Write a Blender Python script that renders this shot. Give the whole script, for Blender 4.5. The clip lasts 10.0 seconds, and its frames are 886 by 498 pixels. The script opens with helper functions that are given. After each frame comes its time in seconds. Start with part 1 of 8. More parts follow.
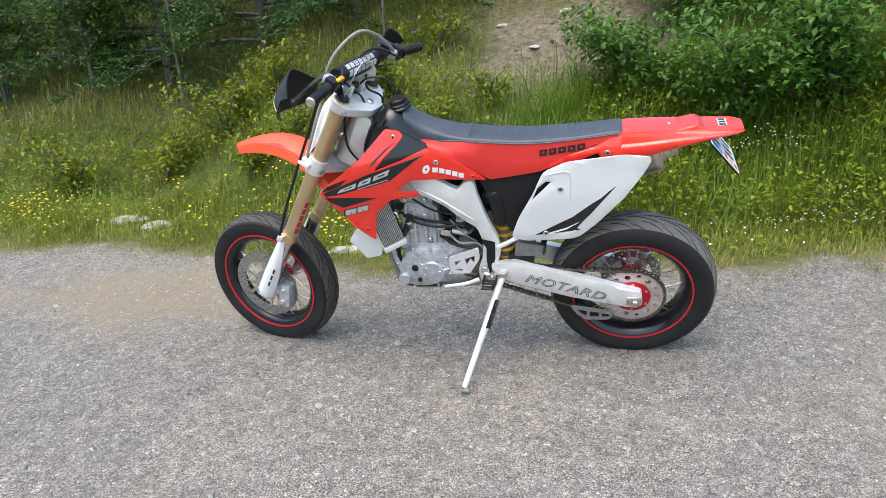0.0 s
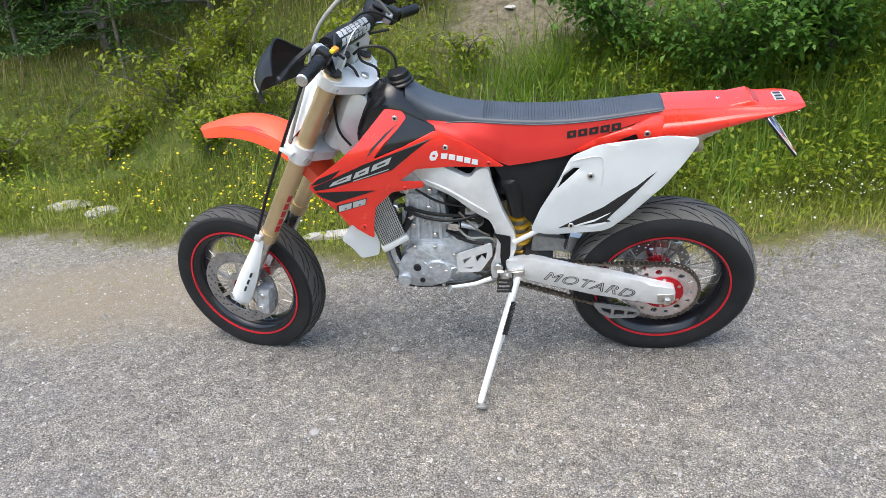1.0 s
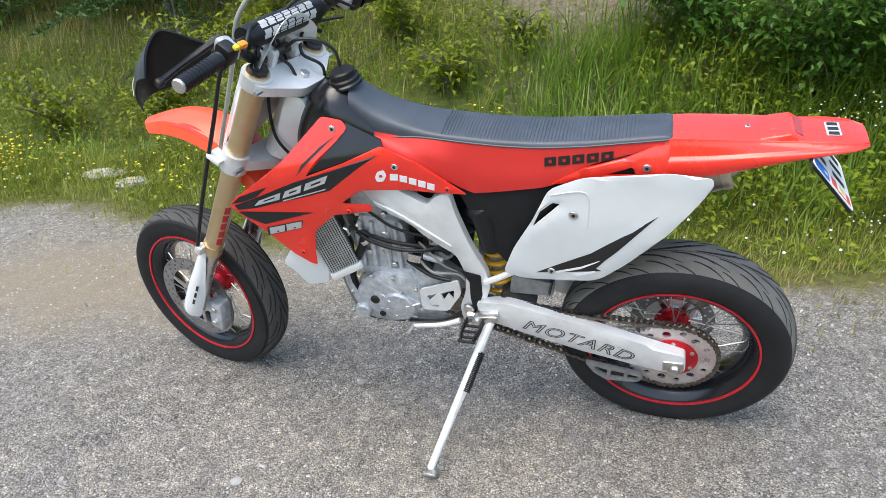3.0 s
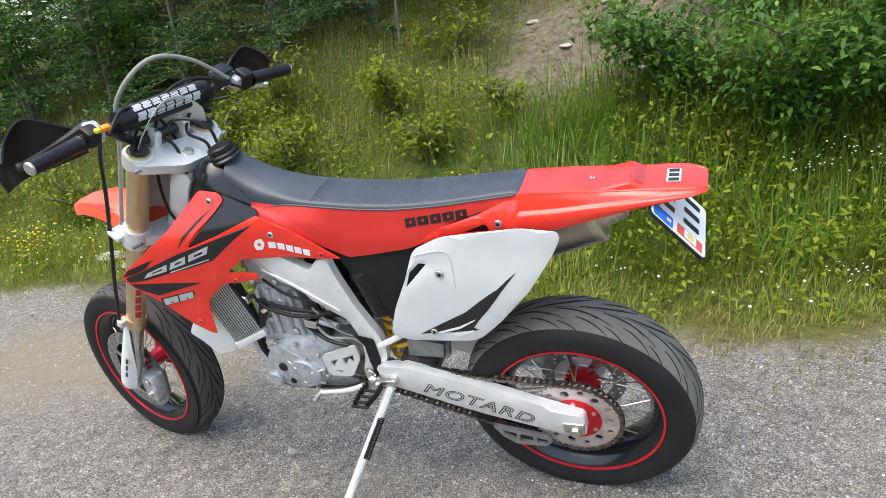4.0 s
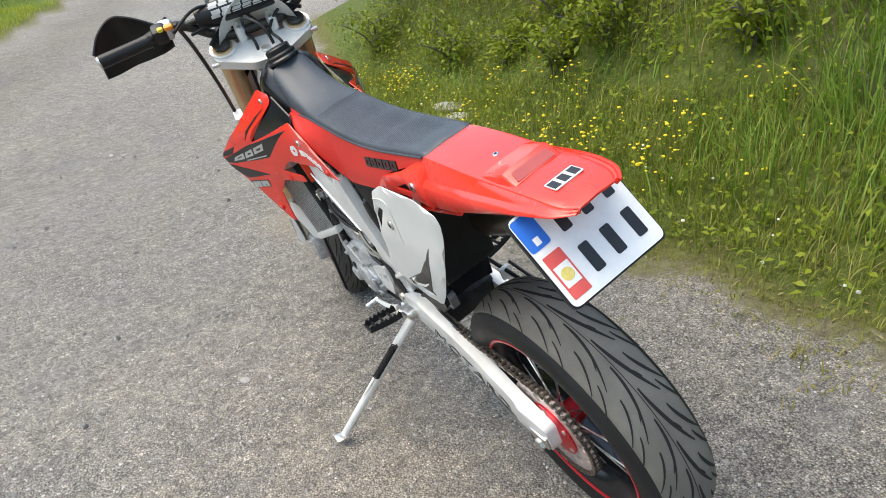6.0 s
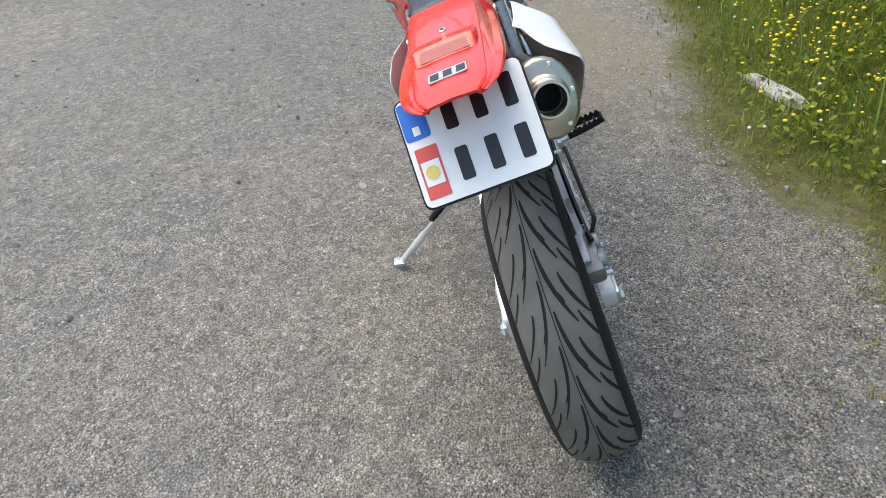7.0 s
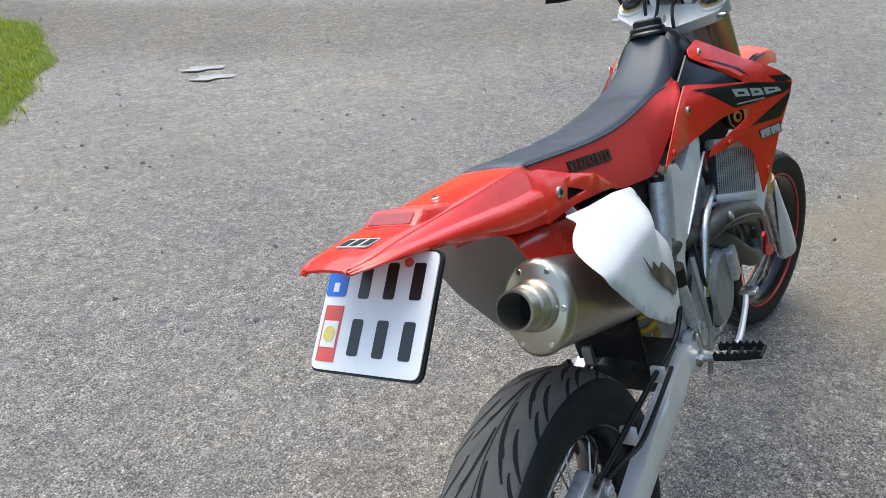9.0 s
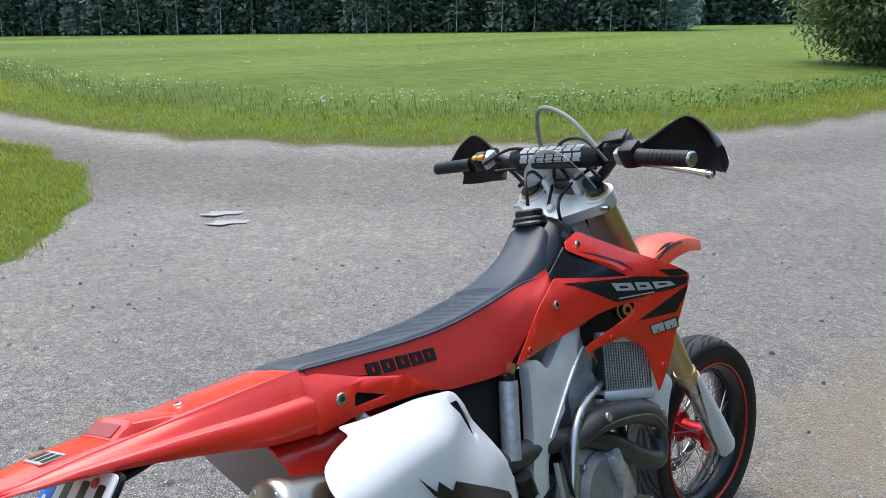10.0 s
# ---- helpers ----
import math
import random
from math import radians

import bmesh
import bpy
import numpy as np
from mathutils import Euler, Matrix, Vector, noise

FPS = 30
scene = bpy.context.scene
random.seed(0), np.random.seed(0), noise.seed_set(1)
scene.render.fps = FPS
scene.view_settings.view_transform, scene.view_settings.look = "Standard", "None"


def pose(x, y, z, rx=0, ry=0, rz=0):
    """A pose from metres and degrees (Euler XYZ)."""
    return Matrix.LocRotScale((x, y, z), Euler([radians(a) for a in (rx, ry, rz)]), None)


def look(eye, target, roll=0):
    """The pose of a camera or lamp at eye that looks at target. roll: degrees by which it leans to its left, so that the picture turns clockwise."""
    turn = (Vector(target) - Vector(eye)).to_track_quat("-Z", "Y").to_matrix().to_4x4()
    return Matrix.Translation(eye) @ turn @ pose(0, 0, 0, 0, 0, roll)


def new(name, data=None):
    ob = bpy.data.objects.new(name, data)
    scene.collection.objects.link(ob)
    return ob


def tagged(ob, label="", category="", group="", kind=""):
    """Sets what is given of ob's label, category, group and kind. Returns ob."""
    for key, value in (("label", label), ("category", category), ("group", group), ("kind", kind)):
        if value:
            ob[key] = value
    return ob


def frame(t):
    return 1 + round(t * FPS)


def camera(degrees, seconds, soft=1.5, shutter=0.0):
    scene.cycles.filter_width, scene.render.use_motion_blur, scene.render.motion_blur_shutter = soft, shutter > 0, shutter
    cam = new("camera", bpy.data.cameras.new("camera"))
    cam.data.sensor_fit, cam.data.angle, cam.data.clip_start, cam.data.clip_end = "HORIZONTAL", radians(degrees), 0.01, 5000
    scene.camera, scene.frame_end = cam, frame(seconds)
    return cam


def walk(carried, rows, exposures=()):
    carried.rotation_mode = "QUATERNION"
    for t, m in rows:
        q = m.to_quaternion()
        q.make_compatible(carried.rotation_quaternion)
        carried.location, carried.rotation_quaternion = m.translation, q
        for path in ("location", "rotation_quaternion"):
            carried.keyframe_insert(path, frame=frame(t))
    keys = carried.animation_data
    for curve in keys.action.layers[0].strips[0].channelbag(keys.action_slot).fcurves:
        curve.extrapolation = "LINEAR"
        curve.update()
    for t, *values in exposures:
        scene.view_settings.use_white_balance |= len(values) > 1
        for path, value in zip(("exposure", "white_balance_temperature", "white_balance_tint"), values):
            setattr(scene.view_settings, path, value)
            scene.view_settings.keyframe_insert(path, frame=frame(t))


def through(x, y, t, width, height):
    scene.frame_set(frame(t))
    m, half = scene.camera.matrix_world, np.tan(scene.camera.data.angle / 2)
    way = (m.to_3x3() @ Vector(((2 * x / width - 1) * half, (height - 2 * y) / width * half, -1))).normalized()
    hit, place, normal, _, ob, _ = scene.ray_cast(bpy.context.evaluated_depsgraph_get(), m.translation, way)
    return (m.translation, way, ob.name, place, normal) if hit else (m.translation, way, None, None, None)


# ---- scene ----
cam = camera(66.1, 10.0, soft=0.5)
PATH = [
    (0, (0.548, -2.627, 1.340), (0.129, -0.787, 0.679), -3.7),
    (0.5, (0.439, -2.491, 1.330), (0.080, -0.633, 0.683), -3.6),
    (1, (0.294, -2.306, 1.341), (0.017, -0.481, 0.571), -3.8),
    (1.5, (0.316, -2.159, 1.331), (0.017, -0.343, 0.548), -3.8),
    (1.8, (0.398, -2.065, 1.365), (0.071, -0.264, 0.560), -4.0),
    (2, (0.422, -2.037, 1.338), (0.067, -0.281, 0.448), -4.2),
    (2.5, (0.489, -1.969, 1.336), (-0.067, -0.273, 0.432), -7.4),
    (2.8, (0.576, -1.837, 1.324), (-0.053, -0.167, 0.422), -7.6),
    (3, (0.600, -1.813, 1.350), (0.051, -0.085, 0.504), -3.0),
    (3.2, (0.679, -1.769, 1.382), (0.026, -0.002, 0.710), -4.6),
    (4.3, (1.119, -1.582, 1.279), (0.384, 0.165, 0.639), -7.3),
    (4.5, (1.154, -1.450, 1.295), (0.450, 0.250, 0.512), -3.7),
    (5, (1.348, -1.209, 1.293), (0.323, 0.275, 0.429), -8.2),
    (5.5, (1.602, -0.999, 1.322), (0.302, 0.204, 0.395), -9.2),
    (5.7, (1.635, -0.933, 1.305), (0.187, 0.114, 0.407), -10.5),
    (6.8, (1.764, -0.370, 1.268), (0.065, -0.296, 0.216), -7.7),
    (7, (1.796, -0.273, 1.268), (0.174, -0.337, 0.099), -7.7),
    (7.5, (1.751, -0.128, 1.195), (0.296, -0.365, -0.157), -2.6),
    (8, (1.678, 0.032, 1.234), (0.163, -0.519, 0.050), -0.5),
    (8.1, (1.682, 0.074, 1.234), (0.103, -0.529, 0.166), 1.5),
    (8.2, (1.652, 0.104, 1.267), (0.059, -0.547, 0.248), 0.5),
    (8.4, (1.640, 0.187, 1.262), (0.101, -0.660, 0.305), 0.3),
    (8.5, (1.641, 0.206, 1.289), (0.116, -0.675, 0.341), -0.8),
    (8.6, (1.639, 0.217, 1.295), (0.131, -0.708, 0.363), -1.8),
    (9, (1.513, 0.229, 1.296), (0.037, -0.787, 0.408), -1.2),
    (9.5, (1.357, 0.332, 1.341), (-0.198, -0.762, 0.721), -0.1),
    (10, (1.223, 0.501, 1.364), (-0.295, -0.703, 0.867), 0.6),
]
walk(cam, [(t, look(eye, target, roll)) for t, eye, target, roll in PATH], exposures=[(0, 0.87, 6500, 7.5), (1.0, 0.88, 6500, 7), (2.5, 0.84, 6450, 6), (4.5, 0.88, 6800, 7), (5.7, 0.82, 7000, 5), (6.8, 0.47, 6650, 4.5), (7.6, 0.43, 6600, 5), (8.0, 0.74, 6500, 7), (8.5, 0.74, 6500, 7), (9.0, 0.56, 6450, 5.5), (9.5, 0.60, 6400, 6), (10, 0.53, 6250, 6.5)])

# ---------------------------------------------------------------- light
SUN_ELEV, SUN_AZ = 68, 205      # degrees; azimuth clockwise from +y
world = bpy.data.worlds.new("sky")
scene.world = world
world.use_nodes = True
wn, wl = world.node_tree.nodes, world.node_tree.links
sky = wn.new("ShaderNodeTexSky")
sky.sky_type, sky.sun_disc = "NISHITA", False
sky.sun_elevation, sky.sun_rotation = radians(SUN_ELEV), radians(SUN_AZ)
sky.dust_density, sky.air_density = 3.0, 1.2
wl.new(sky.outputs[0], wn["Background"].inputs[0])
wn["Background"].inputs[1].default_value = 0.22
sun = new("sun", bpy.data.lights.new("sun", "SUN"))
sun.data.energy, sun.data.angle, sun.data.color = 1.36, radians(60), (1.0, 0.96, 0.90)
sun_way = Vector((math.sin(radians(SUN_AZ)) * math.cos(radians(SUN_ELEV)),
                  math.cos(radians(SUN_AZ)) * math.cos(radians(SUN_ELEV)), math.sin(radians(SUN_ELEV))))
sun.matrix_world = look(sun_way * 30, (0, 0, 0))

# ---------------------------------------------------------------- tools
from mathutils.geometry import delaunay_2d_cdt


def mesh_of(bm, name, material, sharp=35):
    me = bpy.data.meshes.new(name)
    bm.normal_update()
    bm.to_mesh(me)
    bm.free()
    me.materials.append(material)
    for p in me.polygons:
        p.use_smooth = True
    me.set_sharp_from_angle(angle=radians(sharp))
    return me


def part(name, bm, material, parent, label="", m=None, sharp=35):
    """Link a bmesh as one mesh object under a thing or a part."""
    ob = new(name, mesh_of(bm, name, material, sharp))
    ob.parent = parent
    if m is not None:
        ob.matrix_basis = m
    return tagged(ob, label)


def thing(name, label, category, m=None, group="", kind=""):
    ob = new(name)
    ob.empty_display_size = 0.1
    if m is not None:
        ob.matrix_basis = m
    return tagged(ob, label, category, group, kind)


def spline(pts, n):
    """Points of a smooth line through pts, n to a span."""
    pts = [Vector(p) for p in pts]
    out = []
    for i in range(len(pts) - 1):
        a, b, c, d = pts[max(i - 1, 0)], pts[i], pts[i + 1], pts[min(i + 2, len(pts) - 1)]
        for k in range(n):
            t = k / n
            out.append(0.5 * (2 * b + (c - a) * t + (2 * a - 5 * b + 4 * c - d) * t * t + (3 * b - a - 3 * c + d) * t ** 3))
    return out + [pts[-1]]


def fillet(loop, r, n=4):
    """Round the corners of a flat outline."""
    out, k = [], len(loop)
    for i in range(k):
        a, b, c = Vector(loop[i - 1]), Vector(loop[i]), Vector(loop[(i + 1) % k])
        u, v = a - b, c - b
        d = min(r, u.length * 0.45, v.length * 0.45)
        p, q = b + u.normalized() * d, b + v.normalized() * d
        for j in range(n + 1):
            t = j / n
            out.append(tuple((1 - t) ** 2 * p + 2 * t * (1 - t) * b + t * t * q))
    return out


def ring2(cx, cz, r, n=16, a0=0.0):
    return [(cx + r * math.cos(a0 + 2 * math.pi * i / n), cz + r * math.sin(a0 + 2 * math.pi * i / n)) for i in range(n)]


def inside(p, loop):
    x, z, c = p[0], p[1], False
    for i in range(len(loop)):
        (x1, z1), (x2, z2) = loop[i - 1], loop[i]
        if (z1 > z) != (z2 > z) and x < (x2 - x1) * (z - z1) / (z2 - z1) + x1:
            c = not c
    return c


def plate(outer, y, thick, holes=(), fine=0.0, bm=None, edge=0.0):
    """A plate in the x-z plane with the given outline; y is its outer face (a number or a function of x, z),
    and it grows by thick (signed) from there. edge rolls the rim inwards."""
    bm = bm or bmesh.new()
    fy = y if callable(y) else (lambda x, z: y)
    loops = [list(outer)] + [list(h) for h in holes]
    pts, edges = [], []
    for lp in loops:
        k = len(pts)
        pts += [Vector(p) for p in lp]
        edges += [(k + i, k + (i + 1) % len(lp)) for i in range(len(lp))]
    nb = len(pts)
    if fine:
        xs, zs = [p[0] for p in outer], [p[1] for p in outer]
        x = min(xs) + fine * 0.5
        while x < max(xs):
            z = min(zs) + fine * 0.5
            while z < max(zs):
                q = Vector((x, z))
                if inside(q, loops[0]) and not any(inside(q, h) for h in loops[1:]) and min((q - p).length for p in pts[:nb]) > fine * 0.4:
                    pts.append(q)
                z += fine
            x += fine
    vs, es, fs, *_ = delaunay_2d_cdt(pts, edges, [], 2, 1e-6)
    s = 1 if thick > 0 else -1

    def rim(p):
        if not edge:
            return 0.0
        d = min((p - q).length for q in pts[:nb])
        return s * edge * max(0.0, 1 - d / (3 * edge)) ** 2
    front = [bm.verts.new((p.x, fy(p.x, p.y) + rim(p), p.y)) for p in vs]
    back = [bm.verts.new((p.x, fy(p.x, p.y) + thick, p.y)) for p in vs]
    count = {}
    for f in fs:
        ids = list(f)
        mid = (sum(vs[i].x for i in ids) / len(ids), sum(vs[i].y for i in ids) / len(ids))
        if any(inside(mid, h) for h in loops[1:]):
            continue
        tri = [front[i] for i in ids]
        bm.faces.new(tri)
        bm.faces.new([back[i] for i in reversed(ids)])
        for i in range(len(ids)):
            e = (ids[i], ids[(i + 1) % len(ids)])
            if (e[1], e[0]) in count:
                del count[(e[1], e[0])]
            else:
                count[e] = 1
    for a, b in count:
        bm.faces.new((front[b], front[a], back[a], back[b]))
    bmesh.ops.recalc_face_normals(bm, faces=bm.faces)
    return bm


def tube(pts, r, sides=10, n=6, bm=None, caps=True):
    """A round tube along a smooth line; r is a radius or one for each point."""
    bm = bm or bmesh.new()
    radii = list(r) if hasattr(r, "__len__") else [r] * len(pts)
    line = spline(pts, n)
    rr = [v.x for v in spline([(q, 0, 0) for q in radii], n)]
    up, rings = None, []
    for i, p in enumerate(line):
        way = (line[min(i + 1, len(line) - 1)] - line[max(i - 1, 0)]).normalized()
        if up is None:
            up = Vector((0, 0, 1)) if abs(way.z) < 0.9 else Vector((1, 0, 0))
        up = (up - way * up.dot(way)).normalized()
        side = way.cross(up)
        rings.append([bm.verts.new(p + (up * math.cos(2 * math.pi * k / sides) + side * math.sin(2 * math.pi * k / sides)) * rr[i]) for k in range(sides)])
    for a, b in zip(rings, rings[1:]):
        for k in range(sides):
            bm.faces.new((a[k], a[(k + 1) % sides], b[(k + 1) % sides], b[k]))
    if caps:
        bm.faces.new(rings[0][::-1])
        bm.faces.new(rings[-1])
    bmesh.ops.recalc_face_normals(bm, faces=bm.faces)
    return bm


def revolve(profile, n=48, centre=(0, 0, 0), bm=None, closed=True):
    """Turn a profile of (radius, y) round the y axis."""
    bm = bm or bmesh.new()
    rings = []
    for i in range(n):
        a = 2 * math.pi * i / n
        rings.append([bm.verts.new((centre[0] + r * math.cos(a), centre[1] + y, centre[2] + r * math.sin(a))) for r, y in profile])
    k = len(profile)
    for i in range(n):
        a, b = rings[i], rings[(i + 1) % n]
        for j in range(k if closed else k - 1):
            bm.faces.new((a[j], a[(j + 1) % k], b[(j + 1) % k], b[j]))
    if not closed:
        for j in (0, k - 1):
            if profile[j][0] > 1e-5:
                bm.faces.new([r[j] for r in rings])
    bmesh.ops.remove_doubles(bm, verts=bm.verts, dist=1e-6)
    bmesh.ops.recalc_face_normals(bm, faces=bm.faces)
    return bm


def disc(p, way, r, h, n=16, bm=None, bevel=0.0):
    """A short cylinder from p along way."""
    bm = bm or bmesh.new()
    q = Vector(way).normalized().to_track_quat("Z", "Y").to_matrix()
    prof = [(r, 0), (r, h - bevel), (r - bevel, h)] if bevel else [(r, 0), (r, h)]
    rings = [[bm.verts.new(Vector(p) + q @ Vector((a * math.cos(2 * math.pi * i / n), a * math.sin(2 * math.pi * i / n), b))) for i in range(n)] for a, b in prof]
    for a, b in zip(rings, rings[1:]):
        for i in range(n):
            bm.faces.new((a[i], a[(i + 1) % n], b[(i + 1) % n], b[i]))
    bm.faces.new(rings[0][::-1])
    bm.faces.new(rings[-1])
    return bm


def rbox(size, m, bevel=0.004, seg=2, bm=None):
    """A box with rounded edges at the pose m."""
    b = bmesh.new()
    bmesh.ops.create_cube(b, size=1)
    bmesh.ops.scale(b, vec=size, verts=b.verts)
    bmesh.ops.bevel(b, geom=b.edges[:], offset=bevel, segments=seg, affect="EDGES", profile=0.5)
    bmesh.ops.transform(b, matrix=m, verts=b.verts)
    if bm is None:
        return b
    tmp = bpy.data.meshes.new("tmp")
    b.to_mesh(tmp)
    b.free()
    bm.from_mesh(tmp)
    bpy.data.meshes.remove(tmp)
    return bm


def skin(rows, nu=4, nv=4, thick=0.0, closed=False, caps=False):
    """A smooth sheet through rows of points (all of one length); thick gives it a back, closed joins each row round."""
    rows = [spline(list(r) + ([r[0]] if closed else []), nv) for r in rows]
    if closed:
        rows = [r[:-1] for r in rows]
    cols = [spline([r[j] for r in rows], nu) for j in range(len(rows[0]))]
    bm = bmesh.new()
    g = [[bm.verts.new(c[i]) for c in cols] for i in range(len(cols[0]))]
    w = len(cols)
    for i in range(len(g) - 1):
        for j in range(w if closed else w - 1):
            bm.faces.new((g[i][j], g[i][(j + 1) % w], g[i + 1][(j + 1) % w], g[i + 1][j]))
    if caps:
        bm.faces.new(g[0])
        bm.faces.new(g[-1])
    bmesh.ops.recalc_face_normals(bm, faces=bm.faces)
    if thick:
        bmesh.ops.solidify(bm, geom=bm.faces[:], thickness=thick)
    return bm


def moved(bm, m):
    bmesh.ops.transform(bm, matrix=m, verts=bm.verts)
    return bm


def mirrored(bm):
    """The same shape on the other side of the bike."""
    bmesh.ops.scale(bm, vec=(1, -1, 1), verts=bm.verts)
    bmesh.ops.reverse_faces(bm, faces=bm.faces)
    return bm


def smooth(a, b, x):
    t = min(1.0, max(0.0, (x - a) / (b - a)))
    return t * t * (3 - 2 * t)


# ---------------------------------------------------------------- materials
def shader(name):
    m = bpy.data.materials.new(name)
    m.use_nodes = True
    return m, m.node_tree.nodes, m.node_tree.links, m.node_tree.nodes["Principled BSDF"]


def noise_at(n, l, scale, detail=4.0, rough=0.6, coord="Object"):
    tc = n.new("ShaderNodeTexCoord")
    t = n.new("ShaderNodeTexNoise")
    t.inputs["Scale"].default_value, t.inputs["Detail"].default_value, t.inputs["Roughness"].default_value = scale, detail, rough
    l.new(tc.outputs[coord], t.inputs["Vector"])
    return t


def ramp(n, l, src, stops):
    r = n.new("ShaderNodeValToRGB")
    while len(r.color_ramp.elements) < len(stops):
        r.color_ramp.elements.new(0.5)
    for e, (p, c) in zip(r.color_ramp.elements, stops):
        e.position, e.color = p, (*c, 1) if len(c) == 3 else c
    l.new(src, r.inputs[0])
    return r


def mixed(n, l, fac, a, b, how="MIX"):
    x = n.new("ShaderNodeMix")
    x.data_type, x.blend_type = "RGBA", how
    for sock, v in ((x.inputs["Factor"], fac), (x.inputs["A"], a), (x.inputs["B"], b)):
        if hasattr(v, "links"):
            l.new(v, sock)
        elif isinstance(v, (int, float)):
            sock.default_value = v
        else:
            sock.default_value = (*v, 1)
    return x.outputs["Result"]


def surface(name, c1, c2, rough=0.5, metal=0.0, scale=40, bump=0.1, bump_scale=300, rough_var=0.12, dirt=None, dirt_amount=0.3, coat=0.0, spec=0.5, depth=0.001):
    """A worn solid surface: two tones at two scales, uneven gloss, fine relief, and dust."""
    m, n, l, b = shader(name)
    big, fine = noise_at(n, l, scale, 5), noise_at(n, l, bump_scale, 3)
    col = mixed(n, l, ramp(n, l, big.outputs["Fac"], [(0.3, (0, 0, 0)), (0.7, (1, 1, 1))]).outputs[0], c1, c2)
    if dirt:
        spot = noise_at(n, l, scale * 0.35, 8, 0.7)
        col = mixed(n, l, ramp(n, l, spot.outputs["Fac"], [(0.62 - dirt_amount * 0.3, (0, 0, 0)), (0.85, (dirt_amount * 1.6,) * 3)]).outputs[0], col, dirt)
    l.new(col, b.inputs["Base Color"])
    r = n.new("ShaderNodeMapRange")
    r.inputs["To Min"].default_value, r.inputs["To Max"].default_value = max(0.02, rough - rough_var), min(1, rough + rough_var)
    l.new(big.outputs["Fac"], r.inputs["Value"])
    l.new(r.outputs[0], b.inputs["Roughness"])
    b.inputs["Metallic"].default_value, b.inputs["Coat Weight"].default_value = metal, coat
    b.inputs["Specular IOR Level"].default_value = spec
    if bump:
        k = n.new("ShaderNodeBump")
        k.inputs["Strength"].default_value, k.inputs["Distance"].default_value = bump, depth
        l.new(fine.outputs["Fac"], k.inputs["Height"])
        l.new(k.outputs[0], b.inputs["Normal"])
    return m


RED = surface("red_plastic", (0.74, 0.026, 0.014), (0.82, 0.040, 0.022), 0.26, 0, 6, 0.05, 500, 0.08, (0.55, 0.08, 0.05), 0.12, coat=0.35)
ORANGE = surface("faded_red_plastic", (0.80, 0.07, 0.025), (0.85, 0.10, 0.04), 0.36, 0, 6, 0.05, 500, 0.08)
SEAT_RED = surface("red_seat_vinyl", (0.58, 0.022, 0.018), (0.64, 0.03, 0.022), 0.55, 0, 12, 0.35, 900, 0.08)
SEAT_BLACK = surface("black_seat_vinyl", (0.036, 0.044, 0.057), (0.052, 0.063, 0.080), 0.44, 0, 14, 0.3, 900, 0.08)
BLACK = surface("black_plastic", (0.006, 0.006, 0.007), (0.012, 0.012, 0.013), 0.42, 0, 20, 0.15, 700, 0.12, (0.06, 0.055, 0.05), 0.10, spec=0.35)
BLACK_GLOSS = surface("glossy_black_plastic", (0.008, 0.008, 0.010), (0.013, 0.013, 0.016), 0.22, 0, 15, 0.03, 500, 0.08)
MATT_BLACK = surface("dull_black_plastic", (0.009, 0.009, 0.010), (0.015, 0.015, 0.016), 0.65, 0, 25, 0.3, 900, 0.08, (0.07, 0.064, 0.056), 0.14, spec=0.25)
WHITE = surface("white_plastic", (0.61, 0.62, 0.62), (0.67, 0.675, 0.67), 0.36, 0, 7, 0.04, 400, 0.08, (0.55, 0.53, 0.49), 0.12)
DULL_WHITE = surface("stained_white_plastic", (0.62, 0.62, 0.59), (0.72, 0.71, 0.68), 0.45, 0, 10, 0.1, 400, 0.1, (0.33, 0.30, 0.26), 0.35)
ALU = surface("cast_aluminium", (0.68, 0.68, 0.68), (0.80, 0.80, 0.79), 0.36, 0.38, 18, 0.3, 500, 0.14, (0.36, 0.33, 0.30), 0.28)
SPROCKET = surface("worn_sprocket_steel", (0.50, 0.42, 0.40), (0.66, 0.58, 0.55), 0.42, 0.6, 30, 0.2, 700, 0.12, (0.35, 0.10, 0.08), 0.4)
ENGINE = surface("oily_engine_casting", (0.38, 0.395, 0.415), (0.60, 0.615, 0.64), 0.36, 0.45, 60, 0.5, 600, 0.16, (0.07, 0.066, 0.06), 0.42)
CASE_GREY = surface("dull_grey_cover", (0.17, 0.17, 0.165), (0.28, 0.275, 0.265), 0.45, 0.3, 40, 0.4, 700, 0.12, (0.08, 0.075, 0.065), 0.35)
SCORCHED = surface("scorched_pipe", (0.034, 0.033, 0.030), (0.075, 0.072, 0.065), 0.45, 0.3, 25, 0.2, 700, 0.12, (0.10, 0.085, 0.06), 0.3)
ENGINE_DARK = surface("dark_engine_casting", (0.03, 0.03, 0.03), (0.085, 0.083, 0.08), 0.5, 0.7, 30, 0.4, 900, 0.12, (0.06, 0.05, 0.04), 0.4)
DISC = surface("brake_disc_steel", (0.30, 0.30, 0.295), (0.44, 0.43, 0.42), 0.35, 0.9, 30, 0.1, 900, 0.12, (0.10, 0.08, 0.07), 0.3)
STEEL = surface("bare_steel", (0.55, 0.54, 0.52), (0.68, 0.67, 0.65), 0.3, 1.0, 40, 0.1, 900, 0.12, (0.25, 0.20, 0.15), 0.25)
CHROME = surface("bright_steel", (0.70, 0.69, 0.67), (0.80, 0.79, 0.77), 0.2, 1.0, 50, 0.05, 900, 0.08)
